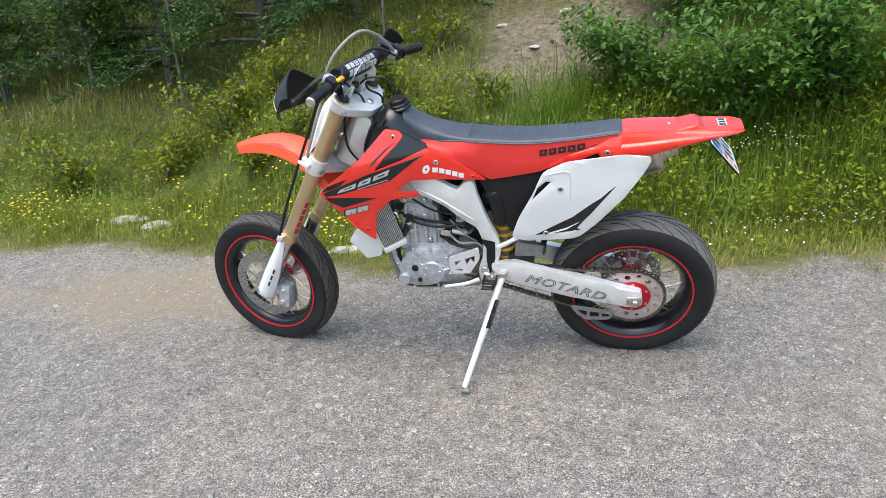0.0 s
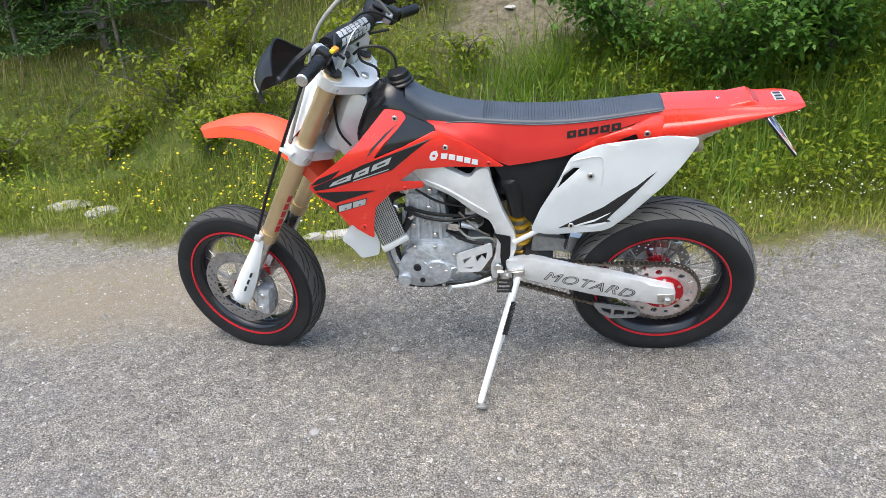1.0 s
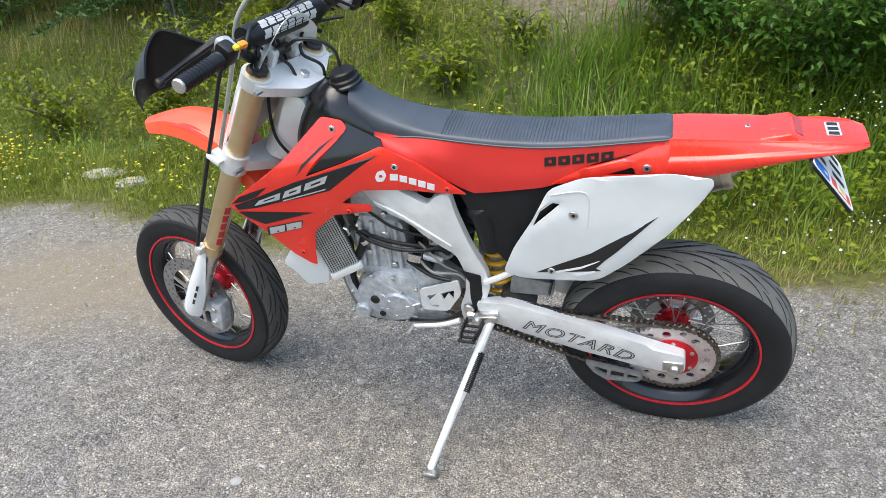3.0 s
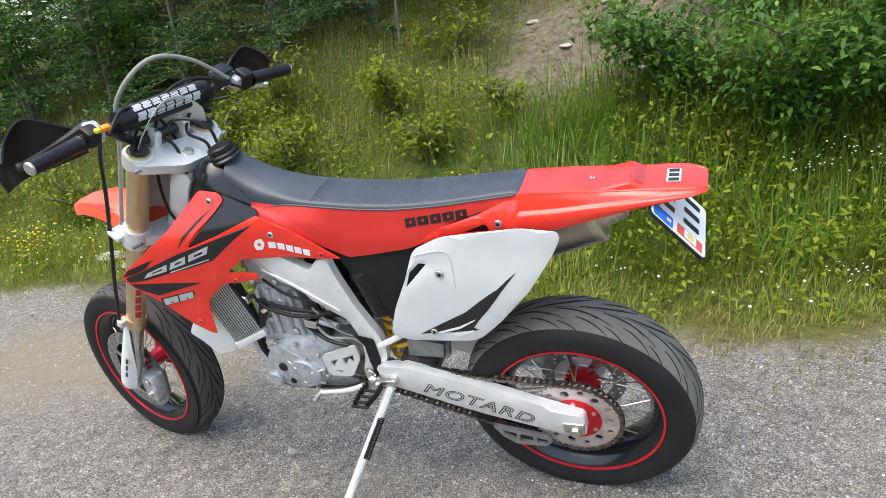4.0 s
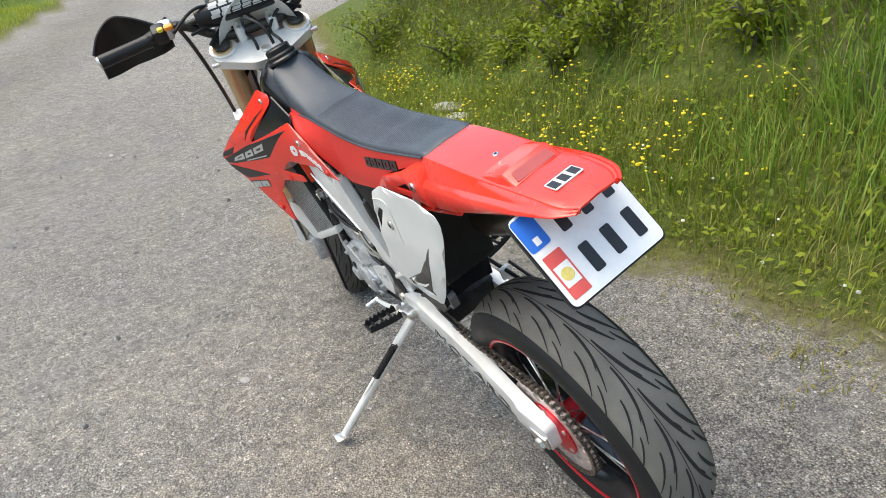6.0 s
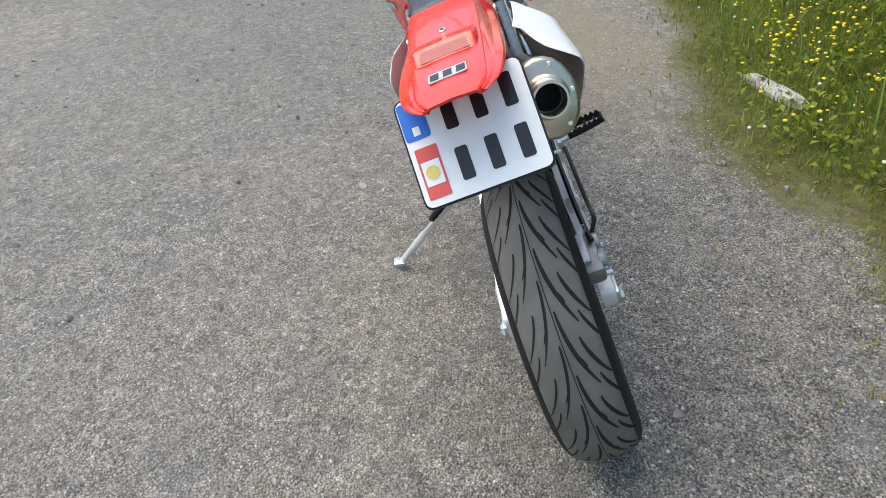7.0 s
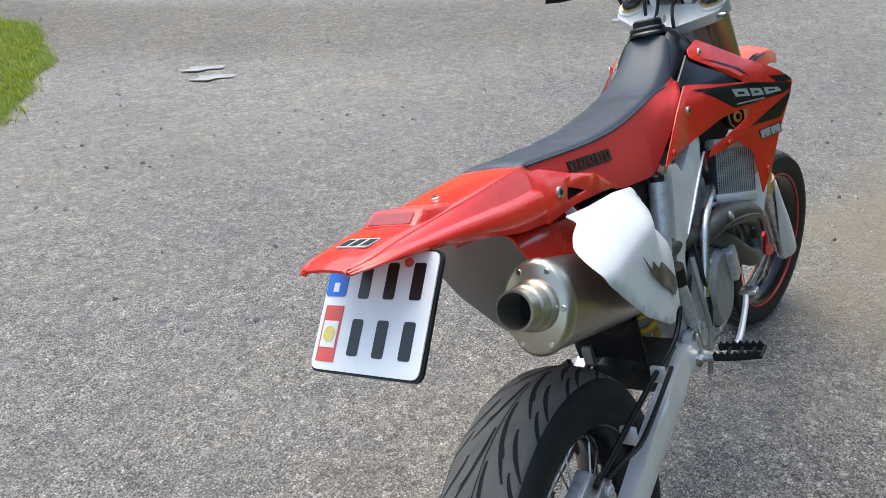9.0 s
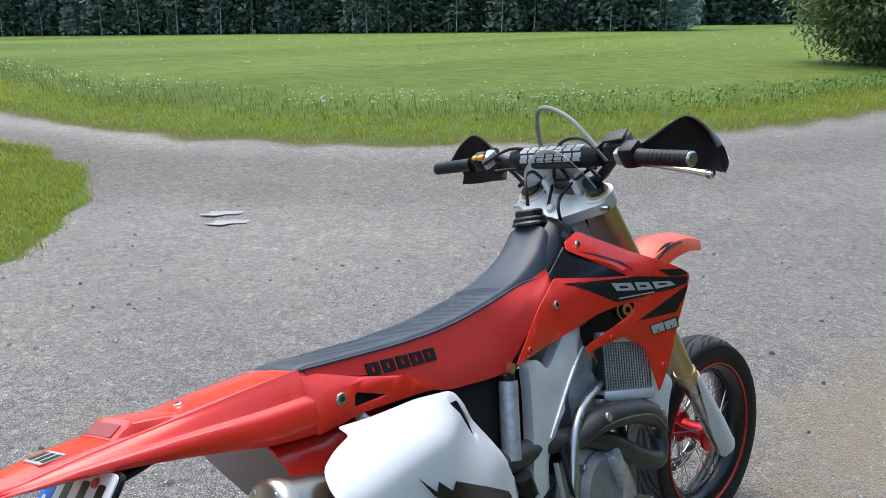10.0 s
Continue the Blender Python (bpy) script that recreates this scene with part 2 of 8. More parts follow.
END_CAP = surface("straw_tinted_steel", (0.46, 0.42, 0.34), (0.58, 0.53, 0.44), 0.34, 0.9, 14, 0.1, 700, 0.1, (0.22, 0.16, 0.09), 0.35)
TITAN = surface("heat_stained_steel", (0.30, 0.27, 0.22), (0.45, 0.41, 0.35), 0.3, 1.0, 9, 0.1, 700, 0.1, (0.20, 0.13, 0.07), 0.35)
GOLD = surface("gold_anodised_fork", (0.58, 0.43, 0.24), (0.66, 0.51, 0.31), 0.34, 0.75, 14, 0.05, 700, 0.08, (0.20, 0.14, 0.08), 0.25)
RED_METAL = surface("red_anodised_metal", (0.55, 0.02, 0.03), (0.65, 0.03, 0.045), 0.3, 0.75, 30, 0.05, 700, 0.1, (0.18, 0.02, 0.02), 0.3)
SPRING = surface("amber_spring_paint", (0.62, 0.33, 0.02), (0.70, 0.40, 0.03), 0.4, 0.1, 20, 0.05, 500, 0.1, (0.20, 0.10, 0.02), 0.4)
RUBBER = surface("dusty_tyre_rubber", (0.011, 0.011, 0.012), (0.018, 0.018, 0.019), 0.6, 0, 16, 0.25, 800, 0.1, (0.045, 0.042, 0.04), 0.22, spec=0.25, depth=0.002)
TREAD = surface("worn_tread_rubber", (0.112, 0.104, 0.090), (0.165, 0.154, 0.134), 0.75, 0, 14, 0.5, 900, 0.1, (0.20, 0.18, 0.155), 0.35, depth=0.002)
TREAD_DARK = surface("dark_tread_rubber", (0.045, 0.043, 0.041), (0.075, 0.071, 0.066), 0.7, 0, 14, 0.5, 900, 0.1, (0.09, 0.082, 0.07), 0.3, spec=0.35, depth=0.002)
# near-black for grooves, sockets and openings: their shade put into the colour
NEAR_BLACK = surface("near_black", (0.006, 0.006, 0.006), (0.010, 0.010, 0.010), 0.85, 0, 30, 0, 500)
RED_TAPE = surface("red_rim_tape", (0.42, 0.010, 0.018), (0.52, 0.016, 0.026), 0.35, 0, 20, 0, 500)
CHAIN_MAT = surface("oily_chain_steel", (0.10, 0.085, 0.07), (0.22, 0.19, 0.16), 0.4, 0.9, 60, 0.2, 900, 0.15)
DECAL_WHITE = surface("white_print", (0.74, 0.74, 0.74), (0.80, 0.80, 0.80), 0.4, 0, 60, 0, 500)
DECAL_GREY = surface("silver_print", (0.45, 0.45, 0.44), (0.55, 0.55, 0.54), 0.35, 0.2, 60, 0, 500)
DECAL_BLACK = surface("black_print", (0.010, 0.010, 0.011), (0.015, 0.015, 0.016), 0.32, 0, 60, 0, 500)
PLATE_BLUE = surface("blue_print", (0.015, 0.13, 0.55), (0.02, 0.15, 0.60), 0.4, 0, 30, 0, 500)
STICKER_RED = surface("red_sticker", (0.62, 0.07, 0.06), (0.68, 0.10, 0.08), 0.45, 0, 30, 0, 500)
STICKER_YELLOW = surface("yellow_print", (0.65, 0.50, 0.10), (0.72, 0.60, 0.2), 0.5, 0, 200, 0, 500)
AMBER = surface("orange_switch", (0.75, 0.22, 0.01), (0.85, 0.3, 0.02), 0.35, 0, 40, 0, 500)
CORE_DARK = surface("radiator_core", (0.05, 0.05, 0.05), (0.08, 0.08, 0.08), 0.6, 0.5, 30, 0.2, 700)
CORE = surface("radiator_fins", (0.46, 0.46, 0.46), (0.60, 0.60, 0.59), 0.5, 0.7, 30, 0.2, 700, 0.1, (0.12, 0.10, 0.08), 0.4)
HOSE = surface("grey_hose", (0.20, 0.20, 0.18), (0.28, 0.28, 0.25), 0.5, 0, 40, 0.05, 500)


# ---------------------------------------------------------------- ground
def verge(x):
    """Where the gravel ends and the grass of the bank begins."""
    return 0.68 + 0.33 * smooth(-0.5, -2.6, x) + 0.10 * smooth(-0.4, 0.4, x) + 0.27 * smooth(0.9, 2.1, x) + 0.34 * max(0.0, -3.6 - x) + 0.07 * smooth(-1.5, -0.9, x) * smooth(0.6, 0.1, x) + 0.05 * math.sin(2.3 * x) + 0.03 * math.sin(7.1 * x + 1)


FAR = Vector((-0.83, -0.55))      # the way the lot opens, towards the field


def road_edge(s):
    """Distance along FAR at which the far side of the lot ends, s metres across it."""
    q = abs(s - 2)
    return 8.75 + 0.052 * min(q, 9) ** 2 + 0.9 * max(0, q - 9)


def across(x, y):
    d = (Vector((x, y)) - Vector((1.16, 0.5)))
    return d.dot(FAR), d.x * -FAR.y + d.y * FAR.x


def height(x, y):
    n1 = noise.noise((x * 0.8, y * 0.8, 0.0))
    n2 = noise.noise((x * 3.1, y * 3.1, 4.0))
    left = smooth(-1.6, -3.4, x)
    start = 1.25 + 0.55 * left
    up = max(0.0, y - start)
    bank = up * (0.10 + 0.42 * smooth(0, 1.0, up))
    bank = min(bank, 2.6 - 1.2 * math.exp(-max(0, bank - 1.4))) if bank > 1.4 else bank
    bank *= smooth(-10.5, -6.5, x) * smooth(14, 9, x)
    rough = smooth(0, 0.8, up)
    d, s = across(x, y)
    far = (0.098 * max(0.0, min(d, 14.0) - 4.0) * smooth(4.0, 9.0, d) + 0.073 * max(0.0, d - 14.0) - 0.0143 * s * smooth(14, 60, d)) * (1 - rough)
    edge = smooth(road_edge(s), road_edge(s) + 1.5, d) * (1 - rough)
    return bank * (1 + 0.12 * n1) + rough * (0.10 * n1 + 0.05 * n2) + far + edge * 0.08 + 0.006 * n2 * (1 - rough)


def grassy(x, y):
    """1 on grass, 0 on gravel."""
    g = smooth(verge(x) - 0.14, verge(x) + 0.34, y + 0.16 * noise.noise((x * 2.2, y * 2.2, 9.0)) + 0.10 * noise.noise((x * 7, y * 7, 19.0)))
    g *= smooth(-11.5, -9.5, x) if y < 6 else 1
    d, s = across(x, y)
    e = road_edge(s)
    g = max(g, smooth(e - 0.25, e + 0.35, d + 0.3 * noise.noise((x * 1.2, y * 1.2, 3.0))))
    # the tongue of grass between the two arms of the road
    side = x + 2.3 - 1.75 * smooth(-7.8, -4.5, y)
    tongue = -math.log(math.exp(-3.0 * max(-9, min(9, side))) + math.exp(3.0 * max(-9, min(9, y + 4.80)))) / 3.0 + 0.1 + 0.2 * noise.noise((x * 1.5, y * 1.5, 5.0))
    if x > -9 and d < e:
        g = max(g, smooth(-0.15, 0.2, tongue))
    return g


def bare(x, y):
    """1 on the sandy scar in the bank."""
    r = math.hypot((x - 0.42) / 0.90, (y - 2.95 - 0.15 * x) / 1.15)
    r2 = math.hypot((x + 0.1) / 0.6, (y - 3.6) / 0.7)
    return max(smooth(1.15, 0.65, r + 0.35 * noise.noise((x * 2.2, y * 2.2, 7.0))), 0.7 * smooth(1.1, 0.6, r2 + 0.4 * noise.noise((x * 2, y * 2, 2.0))))


def axis_values(lo, hi, fine, far):
    v, step = [lo], fine
    while v[-1] < hi:
        v.append(v[-1] + fine)
    step = fine
    while v[-1] < far:
        step *= 1.22
        v.append(v[-1] + step)
    step = fine
    while v[0] > -far:
        step *= 1.22
        v.insert(0, v[0] - step)
    return v


xs, ys = axis_values(-5.0, 4.2, 0.085, 900), axis_values(-9.5, 5.0, 0.085, 900)
gm = bpy.data.meshes.new("ground")
verts = [(x, y, height(x, y)) for y in ys for x in xs]
W = len(xs)
faces = [(j * W + i, j * W + i + 1, (j + 1) * W + i + 1, (j + 1) * W + i) for j in range(len(ys) - 1) for i in range(W - 1)]
gm.from_pydata(verts, [], faces)


def field(x, y):
    """1 out in the open field."""
    d, s = across(x, y)
    return smooth(0.0, 0.8, d - road_edge(s)) * (1 - smooth(1.0, 2.0, y)) if d > 8 else smooth(-3.5, -4.2, y)


def sandy(x, y):
    """1 on the worn sandy stretch beside the verge, before the front wheel."""
    r = math.hypot((x + 1.65) / 0.95, (y - 0.38) / 0.52)
    return smooth(1.2, 0.3, r + 0.5 * noise.noise((x * 2.0, y * 3.0, 14.0)))


def worn(x, y):
    """1 towards the lot's far side: driven-over gravel, with its grazing-angle brightness painted in."""
    return smooth(-1.4, -3.8, y + 0.5 * noise.noise((x * 0.7, y * 0.7, 33.0)))


def track(x, y):
    """1 along the darker earth track that skirts the field."""
    d, s = across(x, y)
    e = road_edge(s) + 0.4 * noise.noise((x * 0.4, y * 0.4, 51.0))
    return smooth(e - 3.0, e - 2.0, d) * smooth(e - 0.3, e - 1.1, d) * (0.6 + 0.5 * smooth(-2, 8, s))


for label, fn in (("grass", grassy), ("bare", bare), ("sandy", sandy), ("field", field), ("worn", worn), ("track", track)):
    at = gm.attributes.new(label, "FLOAT", "POINT")
    at.data.foreach_set("value", [fn(v[0], v[1]) for v in verts])
for p in gm.polygons:
    p.use_smooth = True

gmat, n, l, b = shader("gravel_and_grass")
ga = n.new("ShaderNodeAttribute")
ga.attribute_name = "grass"
ba = n.new("ShaderNodeAttribute")
ba.attribute_name = "bare"
tc = n.new("ShaderNodeTexCoord")


def cells(scale, feature="F1"):
    v = n.new("ShaderNodeTexVoronoi")
    v.feature = feature
    v.inputs["Scale"].default_value = scale
    l.new(tc.outputs["Object"], v.inputs["Vector"])
    return v


chips, grit = cells(200), cells(430)
tone = n.new("ShaderNodeSeparateColor")
l.new(chips.outputs["Color"], tone.inputs[0])
tone2 = n.new("ShaderNodeSeparateColor")
l.new(grit.outputs["Color"], tone2.inputs[0])
stone = ramp(n, l, tone.outputs[0], [(0.0, (0.085, 0.080, 0.083)), (0.25, (0.19, 0.177, 0.181)), (0.55, (0.29, 0.272, 0.276)), (0.86, (0.39, 0.367, 0.367)), (0.96, (0.54, 0.52, 0.51)), (1.0, (0.74, 0.72, 0.70))])
stone2 = ramp(n, l, tone2.outputs[0], [(0.0, (0.065, 0.062, 0.063)), (0.5, (0.27, 0.255, 0.254)), (1.0, (0.64, 0.615, 0.60))])
gravel = mixed(n, l, 0.30, stone.outputs[0], stone2.outputs[0])
# shade between the chips, multiplied into the gravel colour
gap_shade = ramp(n, l, chips.outputs["Distance"], [(0.30, (1.14, 1.13, 1.05)), (0.56, (0.80, 0.79, 0.735)), (0.80, (0.30, 0.293, 0.278))]).outputs[0]
gravel = mixed(n, l, 1.0, gravel, gap_shade, "MULTIPLY")
wide_n = noise_at(n, l, 0.33, 6, 0.65)
gravel = mixed(n, l, 1.0, gravel, ramp(n, l, wide_n.outputs["Fac"], [(0.3, (0.98, 0.98, 0.98)), (0.7, (1.40, 1.38, 1.34))]).outputs[0], "MULTIPLY")
patch = noise_at(n, l, 0.9, 5, 0.6)
gravel = mixed(n, l, ramp(n, l, patch.outputs["Fac"], [(0.42, (0, 0, 0)), (0.72, (0.36, 0.36, 0.36))]).outputs[0], gravel, (0.36, 0.315, 0.25))
patch2 = noise_at(n, l, 2.6, 4, 0.6)
gravel = mixed(n, l, ramp(n, l, patch2.outputs["Fac"], [(0.50, (0, 0, 0)), (0.74, (0.5, 0.5, 0.5))]).outputs[0], gravel, (0.22, 0.213, 0.222))
patch3 = noise_at(n, l, 6.5, 6, 0.7)
gravel = mixed(n, l, 1.0, gravel, ramp(n, l, patch3.outputs["Fac"], [(0.32, (0.86, 0.86, 0.87)), (0.5, (1, 1, 1)), (0.7, (1.10, 1.09, 1.07))]).outputs[0], "MULTIPLY")
# coarser stones strewn through it, and the churned grain between tracks
pebble = cells(46)
tone3 = n.new("ShaderNodeSeparateColor")
l.new(pebble.outputs["Color"], tone3.inputs[0])
gravel = mixed(n, l, 1.0, gravel, ramp(n, l, tone3.outputs[1], [(0.0, (0.74, 0.74, 0.75)), (0.35, (0.95, 0.95, 0.95)), (0.85, (1.06, 1.06, 1.05)), (1.0, (1.38, 1.36, 1.33))]).outputs[0], "MULTIPLY")
churn = noise_at(n, l, 15, 9, 0.8)
gravel = mixed(n, l, 1.0, gravel, ramp(n, l, churn.outputs["Fac"], [(0.34, (0.76, 0.76, 0.77)), (0.5, (1, 1, 1)), (0.66, (1.20, 1.19, 1.17))]).outputs[0], "MULTIPLY")
gravel = mixed(n, l, 1.0, gravel, (1.0, 0.99, 0.965), "MULTIPLY")
# far gravel painted paler: grazing-angle brightness as well as wear
wa = n.new("ShaderNodeAttribute")
wa.attribute_name = "worn"
gravel = mixed(n, l, wa.outputs["Fac"], gravel, mixed(n, l, 1.0, gravel, (1.17, 1.155, 1.13), "MULTIPLY"))
ta = n.new("ShaderNodeAttribute")
ta.attribute_name = "track"
gravel = mixed(n, l, ta.outputs["Fac"], gravel, mixed(n, l, 1.0, gravel, (0.66, 0.63, 0.58), "MULTIPLY"))
sa = n.new("ShaderNodeAttribute")
sa.attribute_name = "sandy"
sand_f = n.new("ShaderNodeMath")
sand_f.operation = "MULTIPLY"
sand_f.inputs[1].default_value = 0.74
l.new(sa.outputs["Fac"], sand_f.inputs[0])
gravel = mixed(n, l, sand_f.outputs[0], gravel, (0.345, 0.278, 0.188))
tuft = noise_at(n, l, 22, 6, 0.7)
turf = ramp(n, l, tuft.outputs["Fac"], [(0.25, (0.030, 0.038, 0.010)), (0.5, (0.100, 0.128, 0.026)), (0.75, (0.20, 0.21, 0.065))]).outputs[0]
meadow = noise_at(n, l, 0.14, 5, 0.6)
turf = mixed(n, l, ramp(n, l, meadow.outputs["Fac"], [(0.35, (0, 0, 0)), (0.65, (0.55, 0.55, 0.55))]).outputs[0], turf, (0.16, 0.235, 0.075))
fa = n.new("ShaderNodeAttribute")
fa.attribute_name = "field"
band_map = n.new("ShaderNodeMapping")
band_map.inputs["Rotation"].default_value = (0, 0, radians(56))
band_map.inputs["Scale"].default_value = (0.012, 0.10, 0.1)
l.new(tc.outputs["Object"], band_map.inputs["Vector"])
band = n.new("ShaderNodeTexNoise")
band.inputs["Scale"].default_value, band.inputs["Detail"].default_value = 1.0, 5
l.new(band_map.outputs[0], band.inputs["Vector"])
crop = ramp(n, l, band.outputs["Fac"], [(0.3, (0.080, 0.128, 0.024)), (0.5, (0.130, 0.188, 0.038)), (0.7, (0.185, 0.238, 0.052))]).outputs[0]
mott = noise_at(n, l, 1.4, 7, 0.75)
crop = mixed(n, l, 1.0, crop, ramp(n, l, mott.outputs["Fac"], [(0.35, (0.72, 0.74, 0.70)), (0.65, (1.22, 1.2, 1.2))]).outputs[0], "MULTIPLY")
turf = mixed(n, l, fa.outputs["Fac"], turf, crop)
soil_n = noise_at(n, l, 16, 8, 0.75)
soil = ramp(n, l, soil_n.outputs["Fac"], [(0.2, (0.03, 0.024, 0.016)), (0.42, (0.155, 0.130, 0.090)), (0.58, (0.27, 0.235, 0.170)), (0.8, (0.44, 0.395, 0.31))]).outputs[0]
fray = noise_at(n, l, 30, 6, 0.7)
add = n.new("ShaderNodeMath")
add.operation = "ADD"
l.new(ga.outputs["Fac"], add.inputs[0])
l.new(fray.outputs["Fac"], add.inputs[1])
half = n.new("ShaderNodeMath")
half.operation = "MULTIPLY"
half.inputs[1].default_value = 0.6
l.new(add.outputs[0], half.inputs[0])
gmask = ramp(n, l, half.outputs[0], [(0.50, (0, 0, 0)), (0.62, (1, 1, 1))]).outputs[0]
# trodden earth, moss and litter where the gravel gives way to grass
rim = ramp(n, l, half.outputs[0], [(0.34, (0, 0, 0)), (0.46, (0.8, 0.8, 0.8)), (0.76, (0.75, 0.75, 0.75)), (0.88, (0.1, 0.1, 0.1))]).outputs[0]
moss = ramp(n, l, soil_n.outputs["Fac"], [(0.25, (0.055, 0.045, 0.026)), (0.45, (0.16, 0.14, 0.062)), (0.6, (0.20, 0.20, 0.065)), (0.8, (0.34, 0.31, 0.21))]).outputs[0]
col = mixed(n, l, gmask, gravel, turf)
near_n = n.new("ShaderNodeMath")
near_n.operation = "SUBTRACT"
near_n.inputs[0].default_value = 1.0
l.new(fa.outputs["Fac"], near_n.inputs[1])
col = mixed(n, l, mixed(n, l, 1.0, rim, near_n.outputs[0], "MULTIPLY"), col, moss)
col = mixed(n, l, ba.outputs["Fac"], col, soil)
l.new(col, b.inputs["Base Color"])
b.inputs["Roughness"].default_value = 0.72
gloss = ramp(n, l, half.outputs[0], [(0.44, (0.42, 0.42, 0.42)), (0.58, (0.04, 0.04, 0.04))])
l.new(gloss.outputs[0], b.inputs["Specular IOR Level"])
bump = n.new("ShaderNodeBump")
bump.inputs["Strength"].default_value, bump.inputs["Distance"].default_value = 0.9, 0.010
hgt = n.new("ShaderNodeMath")
hgt.operation = "SUBTRACT"
hgt.inputs[0].default_value = 1.0
l.new(chips.outputs["Distance"], hgt.inputs[1])
l.new(hgt.outputs[0], bump.inputs["Height"])
bump2 = n.new("ShaderNodeBump")
bump2.inputs["Strength"].default_value, bump2.inputs["Distance"].default_value = 0.5, 0.05
l.new(soil_n.outputs["Fac"], bump2.inputs["Height"])
l.new(bump.outputs[0], bump2.inputs["Normal"])
l.new(bump2.outputs[0], b.inputs["Normal"])
gm.materials.append(gmat)
ground = tagged(new("ground", gm), "grey-pink gravel lot running into a grassy bank and a green field", "ground", kind="structure")

# ---------------------------------------------------------------- the motorcycle
# Its own axes: x to the rear, y to its right, z up; the rear axle stands over x = 0.
AXLE_Z, R_TYRE = 0.306, 0.312
AXLE_X = -0.020
bike = thing("motorcycle", "red and white supermoto motorcycle leaning on its side stand on gravel", "motorcycle", pose(0.73, 0, 0, 16, 0, 0))


def wheel(name, centre, m, width, r_out, side_label, tread):
    """A spoked wheel with a road tyre, built round the y axis at centre; m carries it to the bike."""
    base = thing(name, "", "", m)
    base.parent = bike
    tagged(base, side_label)
    w = width / 2
    prof = [(0.216, -w * 0.80), (0.228, -w * 0.86), (0.245, -w * 0.97), (0.262, -w), (0.278, -w * 0.97)]
    crown = [(r_out - 0.040 + 0.040 * math.cos(a) ** 0.8, w * 0.93 * math.sin(a) / math.sin(1.35)) for a in [1.35 * k / 8 for k in range(-8, 9)]]
    tyre = part("tyre", revolve(prof + crown + [(r, -y) for r, y in prof[::-1]] + [(0.212, w * 0.7), (0.212, -w * 0.7)], 96, centre), RUBBER, base, "dusty black road tyre", sharp=60)
    band = bmesh.new()
    revolve([(r + 0.0006, y) for r, y in crown[2:-2]] + [(r - 0.002, y) for r, y in crown[2:-2][::-1]], 96, centre, band)
    part("tread", band, tread, tyre, "worn tread band", sharp=60)
    # curved tread grooves: ribbons laid on the tyre, their shade put into the colour
    gb = bmesh.new()

    def crown_r(y):
        u = max(-1.0, min(1.0, y / (w * 0.93) * math.sin(1.35)))
        return r_out - 0.040 + 0.040 * math.cos(math.asin(u)) ** 0.8 + 0.0012

    def groove(a0, y0, y1, sweep, wid, bow=2.0):
        rows = []
        for k in range(11):
            t = k / 10
            a, y, ww = a0 - sweep * t, y0 + (y1 - y0) * t ** bow, 0.78 * wid * (0.25 + 0.75 * math.sin(math.pi * min(1, t * 0.85 + 0.1)))
            da = ww * 0.6 / r_out
            rows.append([gb.verts.new((centre[0] + crown_r(y + q * ww) * math.cos(a + q * da), centre[1] + y + q * ww * 0.8, centre[2] + crown_r(y + q * ww) * math.sin(a + q * da))) for q in (-1, 1)])
        for p, q in zip(rows, rows[1:]):
            gb.faces.new((p[0], p[1], q[1], q[0]))
    count = 17
    for i in range(count):
        a = 2 * math.pi * i / count
        for sgn, off in ((1, 0.0), (-1, math.pi / count)):
            groove(a + off, sgn * w * 0.07, sgn * w * 0.50, 0.46, 0.0052)
            groove(a + off - 0.17, sgn * w * 0.40, sgn * w * 0.80, 0.26, 0.0046, 1.5)
            groove(a + off - 0.03, sgn * w * 0.56, sgn * w * 0.90, 0.20, 0.0038, 1.3)
            groove(a + off - 0.27, sgn * w * 0.24, sgn * w * 0.36, 0.07, 0.0040, 1.2)
    seam_ = [gb.verts.new((centre[0] + (r_out + 0.0014) * math.cos(2 * math.pi * i / 96), centre[1] + q, centre[2] + (r_out + 0.0014) * math.sin(2 * math.pi * i / 96))) for i in range(96) for q in (-0.0008, 0.0008)]
    for i in range(96):
        j = (i + 1) % 96
        gb.faces.new((seam_[2 * i], seam_[2 * i + 1], seam_[2 * j + 1], seam_[2 * j]))
    part("tread_groove", gb, NEAR_BLACK, tyre, "near-black ribbons painting the shade of swept tread grooves", sharp=60)
    rimw = w * 0.80
    part("rim", revolve([(0.222, -rimw), (0.224, -rimw * 0.9), (0.206, -rimw * 0.78), (0.196, -rimw * 0.45), (0.190, 0), (0.196, rimw * 0.45), (0.206, rimw * 0.78), (0.224, rimw * 0.9), (0.222, rimw),
                         (0.214, rimw), (0.200, rimw * 0.8), (0.186, rimw * 0.4), (0.182, 0), (0.186, -rimw * 0.4), (0.200, -rimw * 0.8), (0.214, -rimw)], 72, centre), BLACK_GLOSS, base, "black alloy rim")
    for s in ((-1,) if name == "rear_wheel" else (-1, 1)):
        part("rim_tape", revolve([(0.2196, s * (rimw + 0.0055)), (0.2252, s * (rimw + 0.0062)), (0.2265, s * (rimw - 0.002)), (0.2196, s * (rimw - 0.002))], 72, centre), RED_TAPE, base, "thin red rim stripe")
    hub = part("hub", revolve([(0.024, -0.058), (0.050, -0.056), (0.050, -0.046), (0.030, -0.036), (0.027, 0), (0.030, 0.036), (0.050, 0.046), (0.050, 0.056), (0.024, 0.058)], 32, centre, closed=False), RED_METAL, base, "red anodised hub")
    sp = bmesh.new()
    tube([(0.046, 0.045, 0), (0.190, 0.012, 0.062)], 0.0019, 6, 1, sp)
    sp2 = bmesh.new()
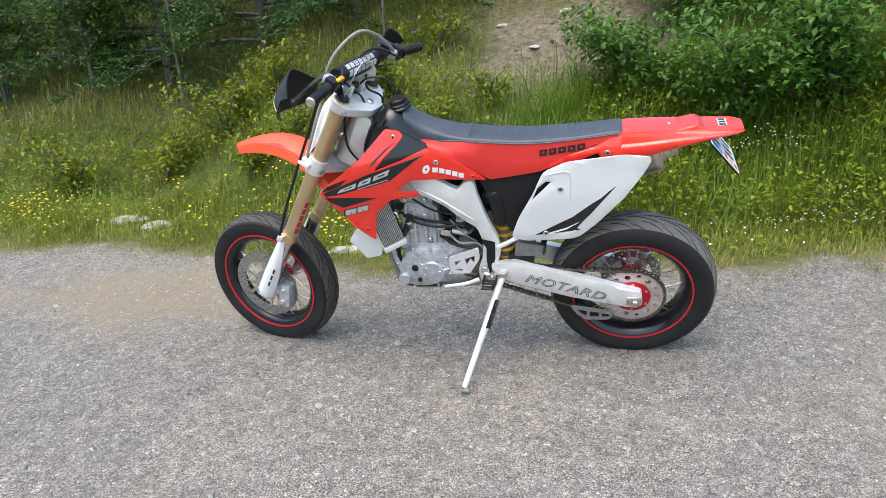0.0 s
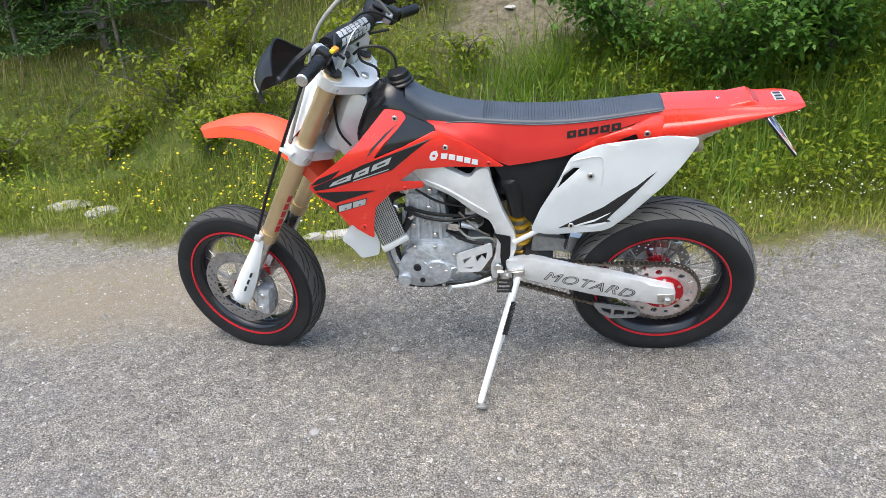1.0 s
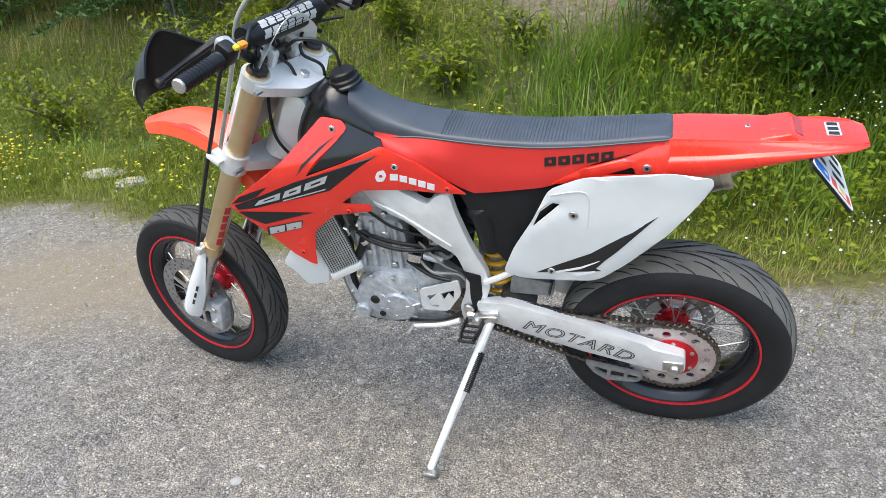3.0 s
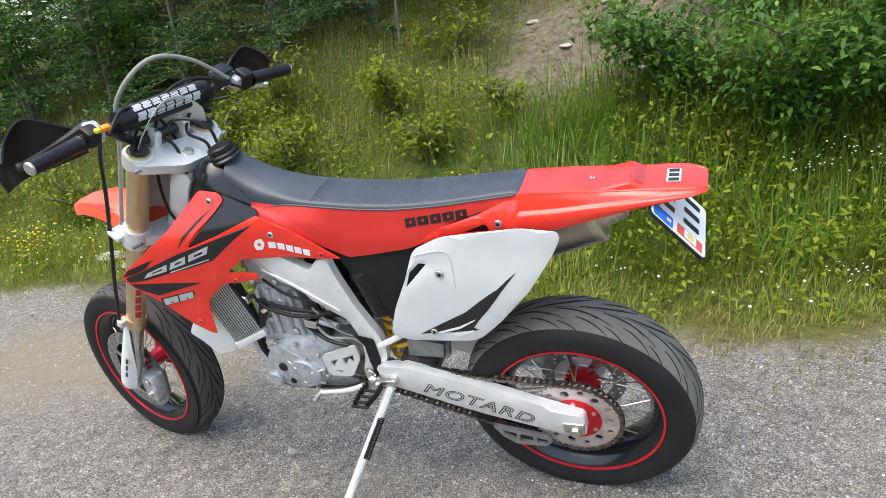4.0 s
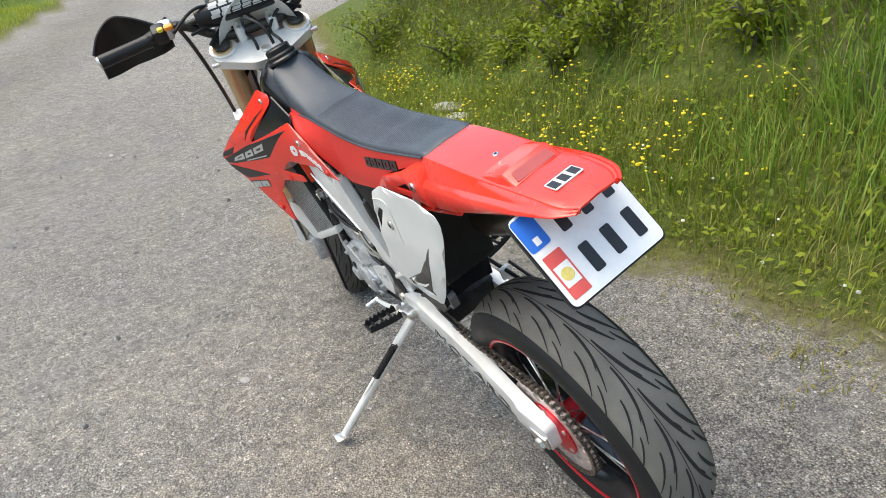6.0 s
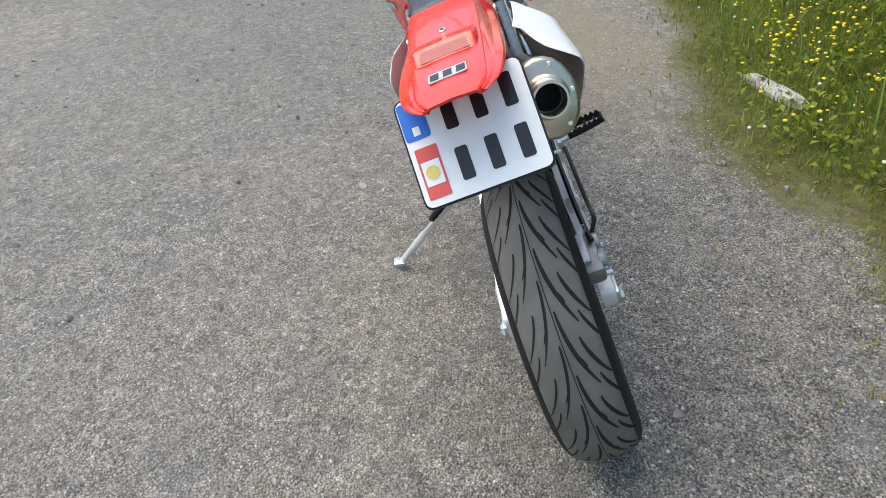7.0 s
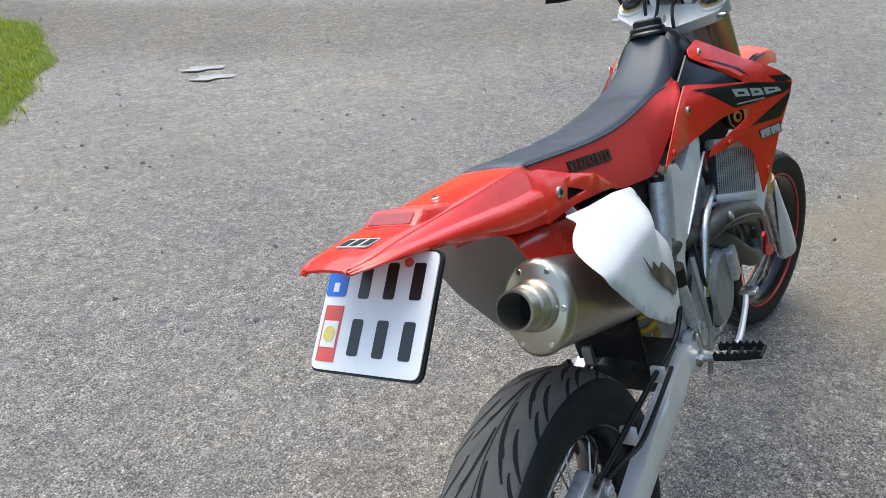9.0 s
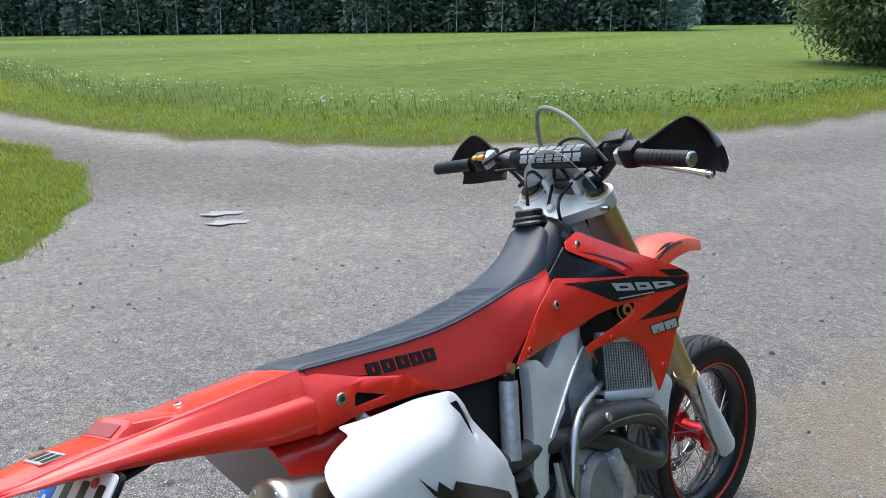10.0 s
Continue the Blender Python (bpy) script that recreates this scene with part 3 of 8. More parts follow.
    tube([(0.046, 0.045, 0), (0.190, 0.012, -0.062)], 0.0019, 6, 1, sp2)
    kinds = [mesh_of(sp, "spoke", STEEL), mesh_of(sp2, "spoke", STEEL)]
    for i in range(32):
        ob = new("spoke", kinds[(i // 2) % 2])
        ob.parent = base
        flip = -1 if i % 2 else 1
        ob.matrix_basis = Matrix.Translation(centre) @ Matrix.Rotation(2 * math.pi * i / 32, 4, "Y") @ Matrix.Diagonal((1, flip, 1, 1))
    return base


def brake_disc(parent, centre, y, r, holes_per, material, label, inner=0.66):
    loops = []
    for k, rr in enumerate((0.94, 0.86, 0.78)):
        if rr - 0.05 < inner:
            continue
        loops += [ring2(centre[0] + r * rr * math.cos(2 * math.pi * (i + 0.33 * k) / holes_per), centre[2] + r * rr * math.sin(2 * math.pi * (i + 0.33 * k) / holes_per), r * 0.034, 8) for i in range(holes_per)]
    bm = plate(ring2(centre[0], centre[2], r, 64), y, 0.004, [ring2(centre[0], centre[2], r * inner, 48)] + loops)
    d = part("brake_disc", bm, material, parent, label)
    metal = STEEL
    for i in range(6):
        a = 2 * math.pi * i / 6
        c, s = math.cos(a), math.sin(a)
        q, u = (-s, c), (c, s)
        o = [(u[0] * rr * r + q[0] * ww + centre[0], u[1] * rr * r + q[1] * ww + centre[2]) for rr, ww in ((0.36, -0.009), (0.74, -0.006), (0.74, 0.006), (0.36, 0.009))]
        part("carrier_arm", plate(o, y + 0.001, 0.004), metal, d)
    part("carrier", plate(ring2(centre[0], centre[2], r * 0.40, 32), y + 0.0005, 0.005, [ring2(centre[0], centre[2], r * 0.22, 24)]), metal, d, "disc carrier ring")


rear_c = (AXLE_X, 0, AXLE_Z)
rear = wheel("rear_wheel", rear_c, Matrix(), 0.158, R_TYRE, "rear wheel with black rim, red stripe and wide road tyre", TREAD)

# the rear sprocket: toothed ring with round holes
teeth = []
for i in range(48):
    for rr, da in ((0.116, -0.36), (0.1225, -0.16), (0.1225, 0.16), (0.116, 0.36)):
        a = 2 * math.pi * (i + da) / 48
        teeth.append((AXLE_X + rr * math.cos(a), AXLE_Z + rr * math.sin(a)))
holes = [ring2(AXLE_X + (0.096 if i % 2 else 0.088) * math.cos(2 * math.pi * i / 14), AXLE_Z + (0.096 if i % 2 else 0.088) * math.sin(2 * math.pi * i / 14), 0.0085 if i % 2 else 0.0115, 12) for i in range(14)]
spr = part("rear_sprocket", plate(teeth, -0.080, 0.007, [ring2(AXLE_X, AXLE_Z, 0.062, 32)] + holes), SPROCKET, rear, "steel sprocket ring with round holes")
part("sprocket_carrier", revolve([(0.016, -0.092), (0.034, -0.092), (0.050, -0.088), (0.068, -0.084), (0.068, -0.074), (0.016, -0.072)], 36, rear_c), RED_METAL, rear, "red sprocket carrier")
for i in range(6):
    a = 2 * math.pi * (i + 0.5) / 6
    part("sprocket_bolt", disc((AXLE_X + 0.058 * math.cos(a), -0.083, AXLE_Z + 0.058 * math.sin(a)), (0, -1, 0), 0.006, 0.005, 6), STEEL, spr)
brake_disc(rear, rear_c, 0.062, 0.115, 14, DISC, "drilled steel rear brake disc", 0.70)

# ---- frame and swingarm
SPAR = [(-0.97, 0.93), (-0.93, 0.965), (-0.82, 0.868), (-0.779, 0.828), (-0.726, 0.808), (-0.655, 0.768), (-0.630, 0.803), (-0.591, 0.812), (-0.580, 0.749), (-0.553, 0.659), (-0.512, 0.566), (-0.507, 0.508), (-0.530, 0.430), (-0.545, 0.366), (-0.600, 0.362), (-0.605, 0.419), (-0.582, 0.477), (-0.573, 0.548), (-0.594, 0.614), (-0.642, 0.640), (-0.713, 0.702), (-0.797, 0.752), (-0.865, 0.810)]


def spar_y(x, z):
    return -0.104 + 0.05 * smooth(-0.75, -0.97, x) + 0.015 * smooth(-0.62, -0.50, x) * smooth(0.6, 0.4, z)


ARM = [(-0.545, 0.468), (-0.535, 0.405), (-0.455, 0.381), (-0.36, 0.350), (-0.255, 0.319), (-0.132, 0.298), (-0.03, 0.281), (0.012, 0.290), (0.016, 0.307), (0.012, 0.352), (-0.10, 0.382), (-0.235, 0.418), (-0.36, 0.450), (-0.458, 0.474)]
for sgn in (-1, 1):
    bm = plate(fillet(SPAR, 0.02), spar_y, 0.034, fine=0.03, edge=0.010)
    spar = part("frame_spar", bm if sgn < 0 else mirrored(bm), ALU, bike, "scuffed bare aluminium frame spar")
    bm = plate(fillet([(-0.584, 0.570), (-0.526, 0.560), (-0.530, 0.480), (-0.560, 0.385), (-0.566, 0.470), (-0.562, 0.530)], 0.006), lambda x, z: spar_y(x, z) - 0.0015, 0.002)
    part("spar_grip", bm if sgn < 0 else mirrored(bm), MATT_BLACK, spar, "black wedge-shaped inlay low on the spar")
    part("weld_ridge", tube([(-0.80, sgn * 0.104, 0.775), (-0.73, sgn * 0.105, 0.738), (-0.66, sgn * 0.105, 0.690), (-0.60, sgn * 0.105, 0.652)], [0.002, 0.004, 0.004, 0.002], 8, 4), ALU, spar)
    arm_o = ARM if sgn < 0 else [(x, 0.318 + (x + 0.0) * -0.195 + (z - 0.318 + x * 0.195) * 0.72) for x, z in ARM]
    bm = plate(fillet(arm_o, 0.012), lambda x, z: -0.112 - 0.010 * smooth(-0.30, 0.0, x), 0.034, fine=0.035, edge=0.005)
    arm = part("swingarm", bm if sgn < 0 else mirrored(bm), ALU, bike, "brushed aluminium swingarm with outlined lettering")
    ab = rbox((0.055, 0.012, 0.035), pose(-0.016, sgn * 0.120, 0.316), 0.004)
    part("axle_block", ab, STEEL, arm)
    part("axle_nut", disc((-0.012, sgn * 0.125, AXLE_Z), (0, sgn, 0), 0.015, 0.010, 6, bevel=0.002), STEEL, arm)
part("swingarm_bridge", rbox((0.10, 0.17, 0.07), pose(-0.44, 0, 0.43, 0, 12, 0), 0.01), ENGINE_DARK, bike)

# the word on the swingarm, outlined
for sgn in (-1,):
    cu = bpy.data.curves.new("lettering", "FONT")
    cu.body, cu.size, cu.space_character = "MOTARD", 1.0, 1.12
    cu.fill_mode, cu.bevel_depth, cu.bevel_resolution, cu.shear, cu.resolution_u = "NONE", 0.022, 0, 0.30, 3
    cu.align_x, cu.align_y = "CENTER", "CENTER"
    tmp = new("tmp_text", cu)
    me = bpy.data.meshes.new_from_object(tmp)
    bpy.data.objects.remove(tmp)
    big = bmesh.new()
    big.from_mesh(me)
    bpy.data.meshes.remove(me)
    lo = Vector([min(v_.co[k] for v_ in big.verts) for k in range(3)])
    hi = Vector([max(v_.co[k] for v_ in big.verts) for k in range(3)])
    moved(big, Matrix.Diagonal((0.308 / (hi.x - lo.x), (0.040 if sgn < 0 else 0.028) / (hi.y - lo.y), 0.0016 / (hi.z - lo.z), 1)) @ Matrix.Translation(-(lo + hi) / 2))
    place = Matrix.Translation((-0.266, sgn * 0.1150, 0.369)) @ Matrix.Rotation(radians(0 if sgn < 0 else 180), 4, "Z") @ Matrix.Rotation(radians(90), 4, "X") @ Matrix.Rotation(radians(-15 if sgn < 0 else 15), 4, "Z")
    moved(big, place)
    for v_ in big.verts:
        v_.co.y = sgn * (abs(v_.co.y) - 0.1150 + 0.1126 + 0.010 * smooth(-0.30, 0.0, v_.co.x))
    part("lettering", big, DECAL_BLACK, bike, "black outlined word on the swingarm")

# pivot, cradle, footrests, stand
for sgn in (-1, 1):
    part("pivot_bolt", disc((-0.575, sgn * 0.100, 0.425), (0, sgn, 0), 0.018, 0.010, 8, bevel=0.003), STEEL, bike)
    part("cradle_tube", tube([(-0.99, sgn * 0.03, 0.80), (-0.985, sgn * 0.05, 0.58), (-0.965, sgn * 0.07, 0.42), (-0.93, sgn * 0.076, 0.345), (-0.84, sgn * 0.074, 0.318), (-0.62, sgn * 0.08, 0.345), (-0.56, sgn * 0.085, 0.40)], 0.013, 10, 5), CASE_GREY, bike, "dull aluminium cradle tube")
    part("subframe_rail", tube([(-0.60, sgn * 0.060, 0.81), (-0.30, sgn * 0.055, 0.865), (0.02, sgn * 0.045, 0.92)], 0.010, 8, 4), MATT_BLACK, bike)
    part("subframe_stay", tube([(-0.518, sgn * 0.098, 0.532), (-0.438, sgn * 0.092, 0.580), (-0.36, sgn * 0.080, 0.64), (-0.16, sgn * 0.07, 0.88)], 0.0085, 8, 3), ALU, bike, "square silver subframe stay")


def footrest(sgn, a, b):
    a, b = Vector(a), Vector(b)
    base = thing("footrest", "toothed black steel footrest", "")
    base.parent = bike
    way = (b - a).normalized()
    sidev = Vector((1, 0, 0))
    upv = way.cross(sidev).normalized() * (1 if sgn < 0 else -1)
    for s in (-0.024, 0.024):
        bm = bmesh.new()
        prof = []
        k = 7
        for i in range(k + 1):
            t = 0.25 + 0.75 * i / k
            p = a + (b - a) * t + sidev * s * (0.7 + 0.3 * math.sin(math.pi * t))
            prof.append((p, p + upv * 0.014, p + (b - a) * 0.05 + upv * 0.022))
        for i in range(k):
            p, q = prof[i], prof[i + 1]
            for off in (-0.002, 0.002):
                vs = [bm.verts.new(v + sidev * off) for v in (p[0], q[0], q[1], p[2], p[1])]
                bm.faces.new(vs)
            vs = [bm.verts.new(v + sidev * o) for v in (p[1], p[2], q[1]) for o in (-0.002, 0.002)]
            bm.faces.new((vs[0], vs[1], vs[3], vs[2]))
            bm.faces.new((vs[2], vs[3], vs[5], vs[4]))
        bmesh.ops.remove_doubles(bm, verts=bm.verts[:], dist=1e-5)
        part("toothed_rail", bm, MATT_BLACK, base)
    cross = bmesh.new()
    for t in (0.45, 0.65, 0.85, 1.0):
        p = a + (b - a) * t
        tube([p - sidev * 0.024 + upv * 0.006, p + sidev * 0.024 + upv * 0.006], 0.004, 6, 1, cross)
    part("cross_bar", cross, MATT_BLACK, base)
    part("hinge", tube([a, a + (b - a) * 0.3], [0.014, 0.011], 8, 2), STEEL, base)
    part("hinge_pin", tube([a + Vector((-0.03, 0, 0.0)), a + Vector((0.03, 0, 0.0))], 0.010, 8, 1), STEEL, base)


footrest(-1, (-0.542, -0.112, 0.420), (-0.545, -0.232, 0.440))
footrest(1, (-0.535, 0.115, 0.405), (-0.535, 0.240, 0.420))
foot = Vector((-0.631, -0.455, 0.140))
top = Vector((-0.505, -0.125, 0.415))
stand = part("side_stand", tube([top, top.lerp(foot, 0.5), foot], [0.013, 0.012, 0.010], 10, 4), ALU, bike, "thin silver side stand on the gravel")
part("stand_foot", rbox((0.035, 0.035, 0.010), Matrix.Translation(foot + Vector((0, 0.003, -0.003))) @ pose(0, 0, 0, -16, 0, 0), 0.003), STEEL, stand)
sb = bmesh.new()
way = (foot - top).normalized()
u = way.orthogonal().normalized()
v = way.cross(u)
pts = []
for i in range(150):
    t = i / 149
    a = t * 2 * math.pi * 24
    pts.append(top + way * (0.09 + 0.115 * t) + Vector((0.012, -0.010, 0.004)) + (u * math.cos(a) + v * math.sin(a)) * 0.0085)
tube(pts, 0.0019, 5, 1, sb)
part("stand_spring", sb, MATT_BLACK, stand, "black coil spring")
part("spring_hook", tube([top + way * 0.205 + Vector((0.012, -0.01, 0.004)), top + way * 0.25 + Vector((0.008, -0.012, 0.0)), top + way * 0.27 + Vector((0, -0.012, -0.002))], 0.002, 6, 3), STEEL, stand)
part("stand_bracket", rbox((0.07, 0.045, 0.022), pose(-0.515, -0.115, 0.425, 0, -12, 0), 0.006), STEEL, bike, "silver stand bracket")

# ---- engine
CYL = [(-0.880, 0.70), (-0.750, 0.685), (-0.742, 0.50), (-0.905, 0.49)]
CASE = [(-0.930, 0.462), (-0.958, 0.360), (-0.89, 0.318), (-0.76, 0.322), (-0.66, 0.345), (-0.600, 0.39), (-0.595, 0.47), (-0.66, 0.52), (-0.73, 0.535), (-0.86, 0.530)]
COVER = [(-0.924, 0.459), (-0.945, 0.360), (-0.885, 0.330), (-0.770, 0.345), (-0.715, 0.40), (-0.715, 0.47), (-0.745, 0.515), (-0.855, 0.520)]
engine = thing("engine", "oil-stained grey single-cylinder engine", "")
engine.parent = bike
part("crankcase", plate(fillet(CASE, 0.03), -0.088, 0.176, fine=0.05, edge=0.012), ENGINE, engine, "grey cast crankcase")
# black sheet added where the gap behind the carburettor is only shade
part("splash_shield", plate(fillet([(-0.80, 0.49), (-0.60, 0.46), (-0.545, 0.70), (-0.60, 0.78), (-0.78, 0.74)], 0.02), -0.010, 0.02, fine=0.06), MATT_BLACK, engine, "added black sheet standing in for shade behind the carburettor")
part("cylinder", plate(fillet(CYL, 0.02), -0.078, 0.150, fine=0.04, edge=0.01), ENGINE, engine, "grey cast cylinder")
for k, (xa, xb) in enumerate(((-0.872, -0.890), (-0.838, -0.852), (-0.800, -0.808), (-0.768, -0.770))):
    part("cylinder_rib", tube([(xa, -0.080, 0.69), ((xa + xb) / 2, -0.083, 0.60), (xb, -0.081, 0.51)], [0.006, 0.009, 0.007], 8, 4), ENGINE, engine)
part("cylinder_flange", plate(fillet([(-0.912, 0.528), (-0.735, 0.533), (-0.732, 0.512), (-0.915, 0.505)], 0.006), -0.090, 0.12, fine=0.05, edge=0.004), ENGINE, engine, "cast flange at the cylinder's foot")
part("head_cover", plate(fillet([(-0.892, 0.748), (-0.874, 0.808), (-0.792, 0.800), (-0.772, 0.742)], 0.015), -0.074, 0.13, fine=0.05, edge=0.008), ENGINE, engine)
part("cylinder_head", plate(fillet([(-0.905, 0.69), (-0.89, 0.79), (-0.79, 0.78), (-0.765, 0.685)], 0.02), -0.066, 0.132, fine=0.05, edge=0.012), ENGINE, engine, "grey cylinder head")
part("generator_cover", plate(fillet(COVER, 0.03), lambda x, z: -0.108 - 0.016 * max(0, 1 - math.hypot(x + 0.835, z - 0.425) / 0.11), 0.022, fine=0.018, edge=0.008), ENGINE, engine, "grey cast generator cover")
part("cover_rib", plate(fillet([(-0.90, 0.50), (-0.86, 0.515), (-0.72, 0.43), (-0.73, 0.40), (-0.80, 0.455)], 0.01), -0.120, 0.014, fine=0.03, edge=0.004), ENGINE, engine)
for x, z, r in ((-0.862, 0.434, 0.0145), (-0.812, 0.439, 0.011)):
    part("cover_plug", disc((x, -0.120, z), (0, -1, 0), r, 0.006, 16, bevel=0.002), BLACK if r > 0.012 else STEEL, engine)
part("cover_boss", disc((-0.790, -0.118, 0.415), (0, -1, 0), 0.052, 0.010, 32, bevel=0.005), ENGINE, engine, "round raised boss")
for a in range(6):
    c_, s_ = math.cos(radians(60 * a + 15)), math.sin(radians(60 * a + 15))
    part("cover_web", tube([(-0.790 + 0.030 * c_, -0.127, 0.415 + 0.030 * s_), (-0.790 + 0.072 * c_, -0.116, 0.415 + 0.060 * s_)], [0.005, 0.003], 6, 1), ENGINE, engine)
part("sight_glass", disc((-0.850, -0.116, 0.375), (0, -1, 0), 0.010, 0.006, 14, bevel=0.002), NEAR_BLACK, engine)
part("case_seam", tube([(-0.955, -0.089, 0.365), (-0.90, -0.090, 0.325), (-0.76, -0.090, 0.330), (-0.66, -0.090, 0.352), (-0.60, -0.090, 0.40)], 0.004, 6, 4), ENGINE_DARK, engine)
part("water_pump_cover", disc((-0.913, -0.105, 0.380), (0, -1, 0), 0.027, 0.022, 24, bevel=0.006), ENGINE, engine, "round pump cover")
for x, z in ((-0.935, 0.45), (-0.95, 0.37), (-0.88, 0.335), (-0.775, 0.35), (-0.72, 0.405), (-0.725, 0.48), (-0.79, 0.517), (-0.86, 0.518)):
    part("case_bolt", disc((x, -0.106, z), (0, -1, 0), 0.0065, 0.012, 6, bevel=0.0015), STEEL, engine)
for x in (-0.90, -0.855, -0.805):
    part("cylinder_stud", tube([(x, -0.080, 0.53), (x + 0.012, -0.080, 0.66)], 0.007, 8, 1), ENGINE, engine)
GUARD = [(-0.720, 0.475), (-0.595, 0.530), (-0.592, 0.480), (-0.640, 0.405), (-0.720, 0.398)]
gh = [fillet(h, 0.004, 2) for h in ([(-0.70, 0.455), (-0.668, 0.468), (-0.695, 0.435)], [(-0.655, 0.472), (-0.625, 0.486), (-0.650, 0.445)], [(-0.700, 0.420), (-0.665, 0.425), (-0.672, 0.412)], [(-0.635, 0.480), (-0.612, 0.492), (-0.618, 0.455)])]
part("sprocket_guard", plate(fillet(GUARD, 0.012), -0.106, 0.006, gh), ALU, engine, "slotted silver sprocket guard")
part("front_sprocket", plate(ring2(-0.625, 0.430, 0.036, 26), -0.088, 0.008), CHAIN_MAT, engine)
part("carburettor", rbox((0.09, 0.09, 0.085), pose(-0.665, 0, 0.60, 0, 14, 0), 0.015), ENGINE_DARK, engine, "dark carburettor body")
part("float_bowl", disc((-0.662, -0.01, 0.57), (0.1, 0, -1), 0.036, 0.035, 18, bevel=0.008), ENGINE, engine)
part("intake_boot", tube([(-0.745, 0, 0.64), (-0.66, 0, 0.63), (-0.56, 0, 0.68)], [0.035, 0.038, 0.045], 16, 4), BLACK, engine, "black rubber intake boot")
part("throttle_wheel", disc((-0.66, -0.05, 0.615), (0, -1, 0), 0.024, 0.012, 20, bevel=0.003), ALU, engine)
part("valve", rbox((0.04, 0.03, 0.03), pose(-0.72, -0.085, 0.585, 0, 10, 0), 0.006), CHROME, engine)
for pts, r, mm in (([(-0.90, -0.08, 0.665), (-0.80, -0.095, 0.64), (-0.70, -0.09, 0.625), (-0.63, -0.07, 0.61)], 0.006, BLACK),
                   ([(-0.935, -0.08, 0.70), (-0.92, -0.085, 0.60), (-0.935, -0.09, 0.52), (-0.93, -0.095, 0.44)], 0.012, BLACK),
                   ([(-0.71, -0.09, 0.58), (-0.67, -0.10, 0.545), (-0.60, -0.09, 0.54), (-0.57, -0.085, 0.50)], 0.004, HOSE),
                   ([(-0.75, -0.08, 0.56), (-0.68, -0.098, 0.53), (-0.62, -0.098, 0.52)], 0.0055, BLACK),
                   ([(-0.70, -0.09, 0.64), (-0.64, -0.10, 0.58), (-0.60, -0.09, 0.55)], 0.0035, TITAN),
                   ([(-0.84, -0.075, 0.72), (-0.76, -0.09, 0.68), (-0.66, -0.085, 0.66), (-0.60, -0.07, 0.70)], 0.004, BLACK)):
    part("engine_hose", tube(pts, r, 8, 6), mm, engine)
part("connector", rbox((0.030, 0.022, 0.018), pose(-0.737, -0.082, 0.602, 0, 14, 0), 0.004), WHITE, engine, "white cable connector")
part("plug_cap", tube([(-0.80, -0.03, 0.76), (-0.79, -0.055, 0.79), (-0.76, -0.07, 0.80)], 0.010, 10, 3), BLACK, engine)
for x, z, r in ((-0.86, 0.585, 0.010), (-0.815, 0.60, 0.008), (-0.79, 0.545, 0.009), (-0.875, 0.64, 0.008), (-0.80, 0.655, 0.008), (-0.87, 0.72, 0.009), (-0.79, 0.72, 0.009)):
    part("cylinder_bolt", disc((x, -0.078, z), (0, -1, 0), r, 0.012, 6, bevel=0.002), STEEL, engine)
part("engine_cable", tube([(-0.885, -0.085, 0.655), (-0.84, -0.098, 0.635), (-0.76, -0.100, 0.615), (-0.68, -0.095, 0.618), (-0.62, -0.085, 0.64)], 0.0055, 8, 6), BLACK, engine)
part("fuel_hose", tube([(-0.70, -0.05, 0.78), (-0.68, -0.085, 0.70), (-0.665, -0.085, 0.64)], 0.005, 8, 5), TITAN, engine)
part("hot_start", tube([(-0.695, -0.08, 0.585), (-0.64, -0.088, 0.578)], [0.012, 0.009], 10, 1), ENGINE, engine)
part("pump_elbow", tube([(-0.935, -0.085, 0.56), (-0.945, -0.095, 0.49), (-0.93, -0.10, 0.43), (-0.915, -0.105, 0.40)], 0.013, 10, 5), ENGINE, engine, "cast water pipe")
part("hose_union", disc((-0.918, -0.082, 0.662), (0, -1, 0), 0.019, 0.022, 8, bevel=0.003), CHROME, engine, "bright hose union")
part("coolant_elbow", disc((-0.925, -0.09, 0.56), (0, -1, 0), 0.022, 0.018, 16, bevel=0.004), BLACK, engine)
part("starter_motor", tube([(-0.70, -0.085, 0.545), (-0.70, 0.06, 0.545)], 0.024, 14, 1), ENGINE_DARK, engine)
part("engine_mount", plate(fillet([(-0.86, 0.83), (-0.74, 0.77), (-0.73, 0.72), (-0.80, 0.74)], 0.012), -0.085, 0.02, fine=0.05), ALU, engine)
part("gear_lever", tube([(-0.60, -0.125, 0.395), (-0.66, -0.135, 0.375), (-0.74, -0.140, 0.362)], [0.008, 0.007, 0.006], 8, 4), ALU, engine, "silver gear lever")
part("gear_lever_peg", tube([(-0.745, -0.135, 0.362), (-0.752, -0.175, 0.358)], 0.008, 10, 1), STEEL, engine)
# right side
part("clutch_cover", disc((-0.735, 0.080, 0.465), (0, 1, 0), 0.092, 0.048, 36, bevel=0.014), CASE_GREY, engine, "round dull grey clutch cover")
part("right_case", plate(fillet([(-0.88, 0.37), (-0.89, 0.50), (-0.80, 0.59), (-0.66, 0.58), (-0.59, 0.48), (-0.62, 0.37)], 0.03), 0.108, -0.03, fine=0.04, edge=0.01), ENGINE, engine, "oily grey right engine cover")
for i in range(6):
    a = 2 * math.pi * i / 6
    part("clutch_bolt", disc((-0.735 + 0.098 * math.cos(a), 0.106, 0.465 + 0.098 * math.sin(a)), (0, 1, 0), 0.007, 0.014, 6, bevel=0.002), STEEL, engine)
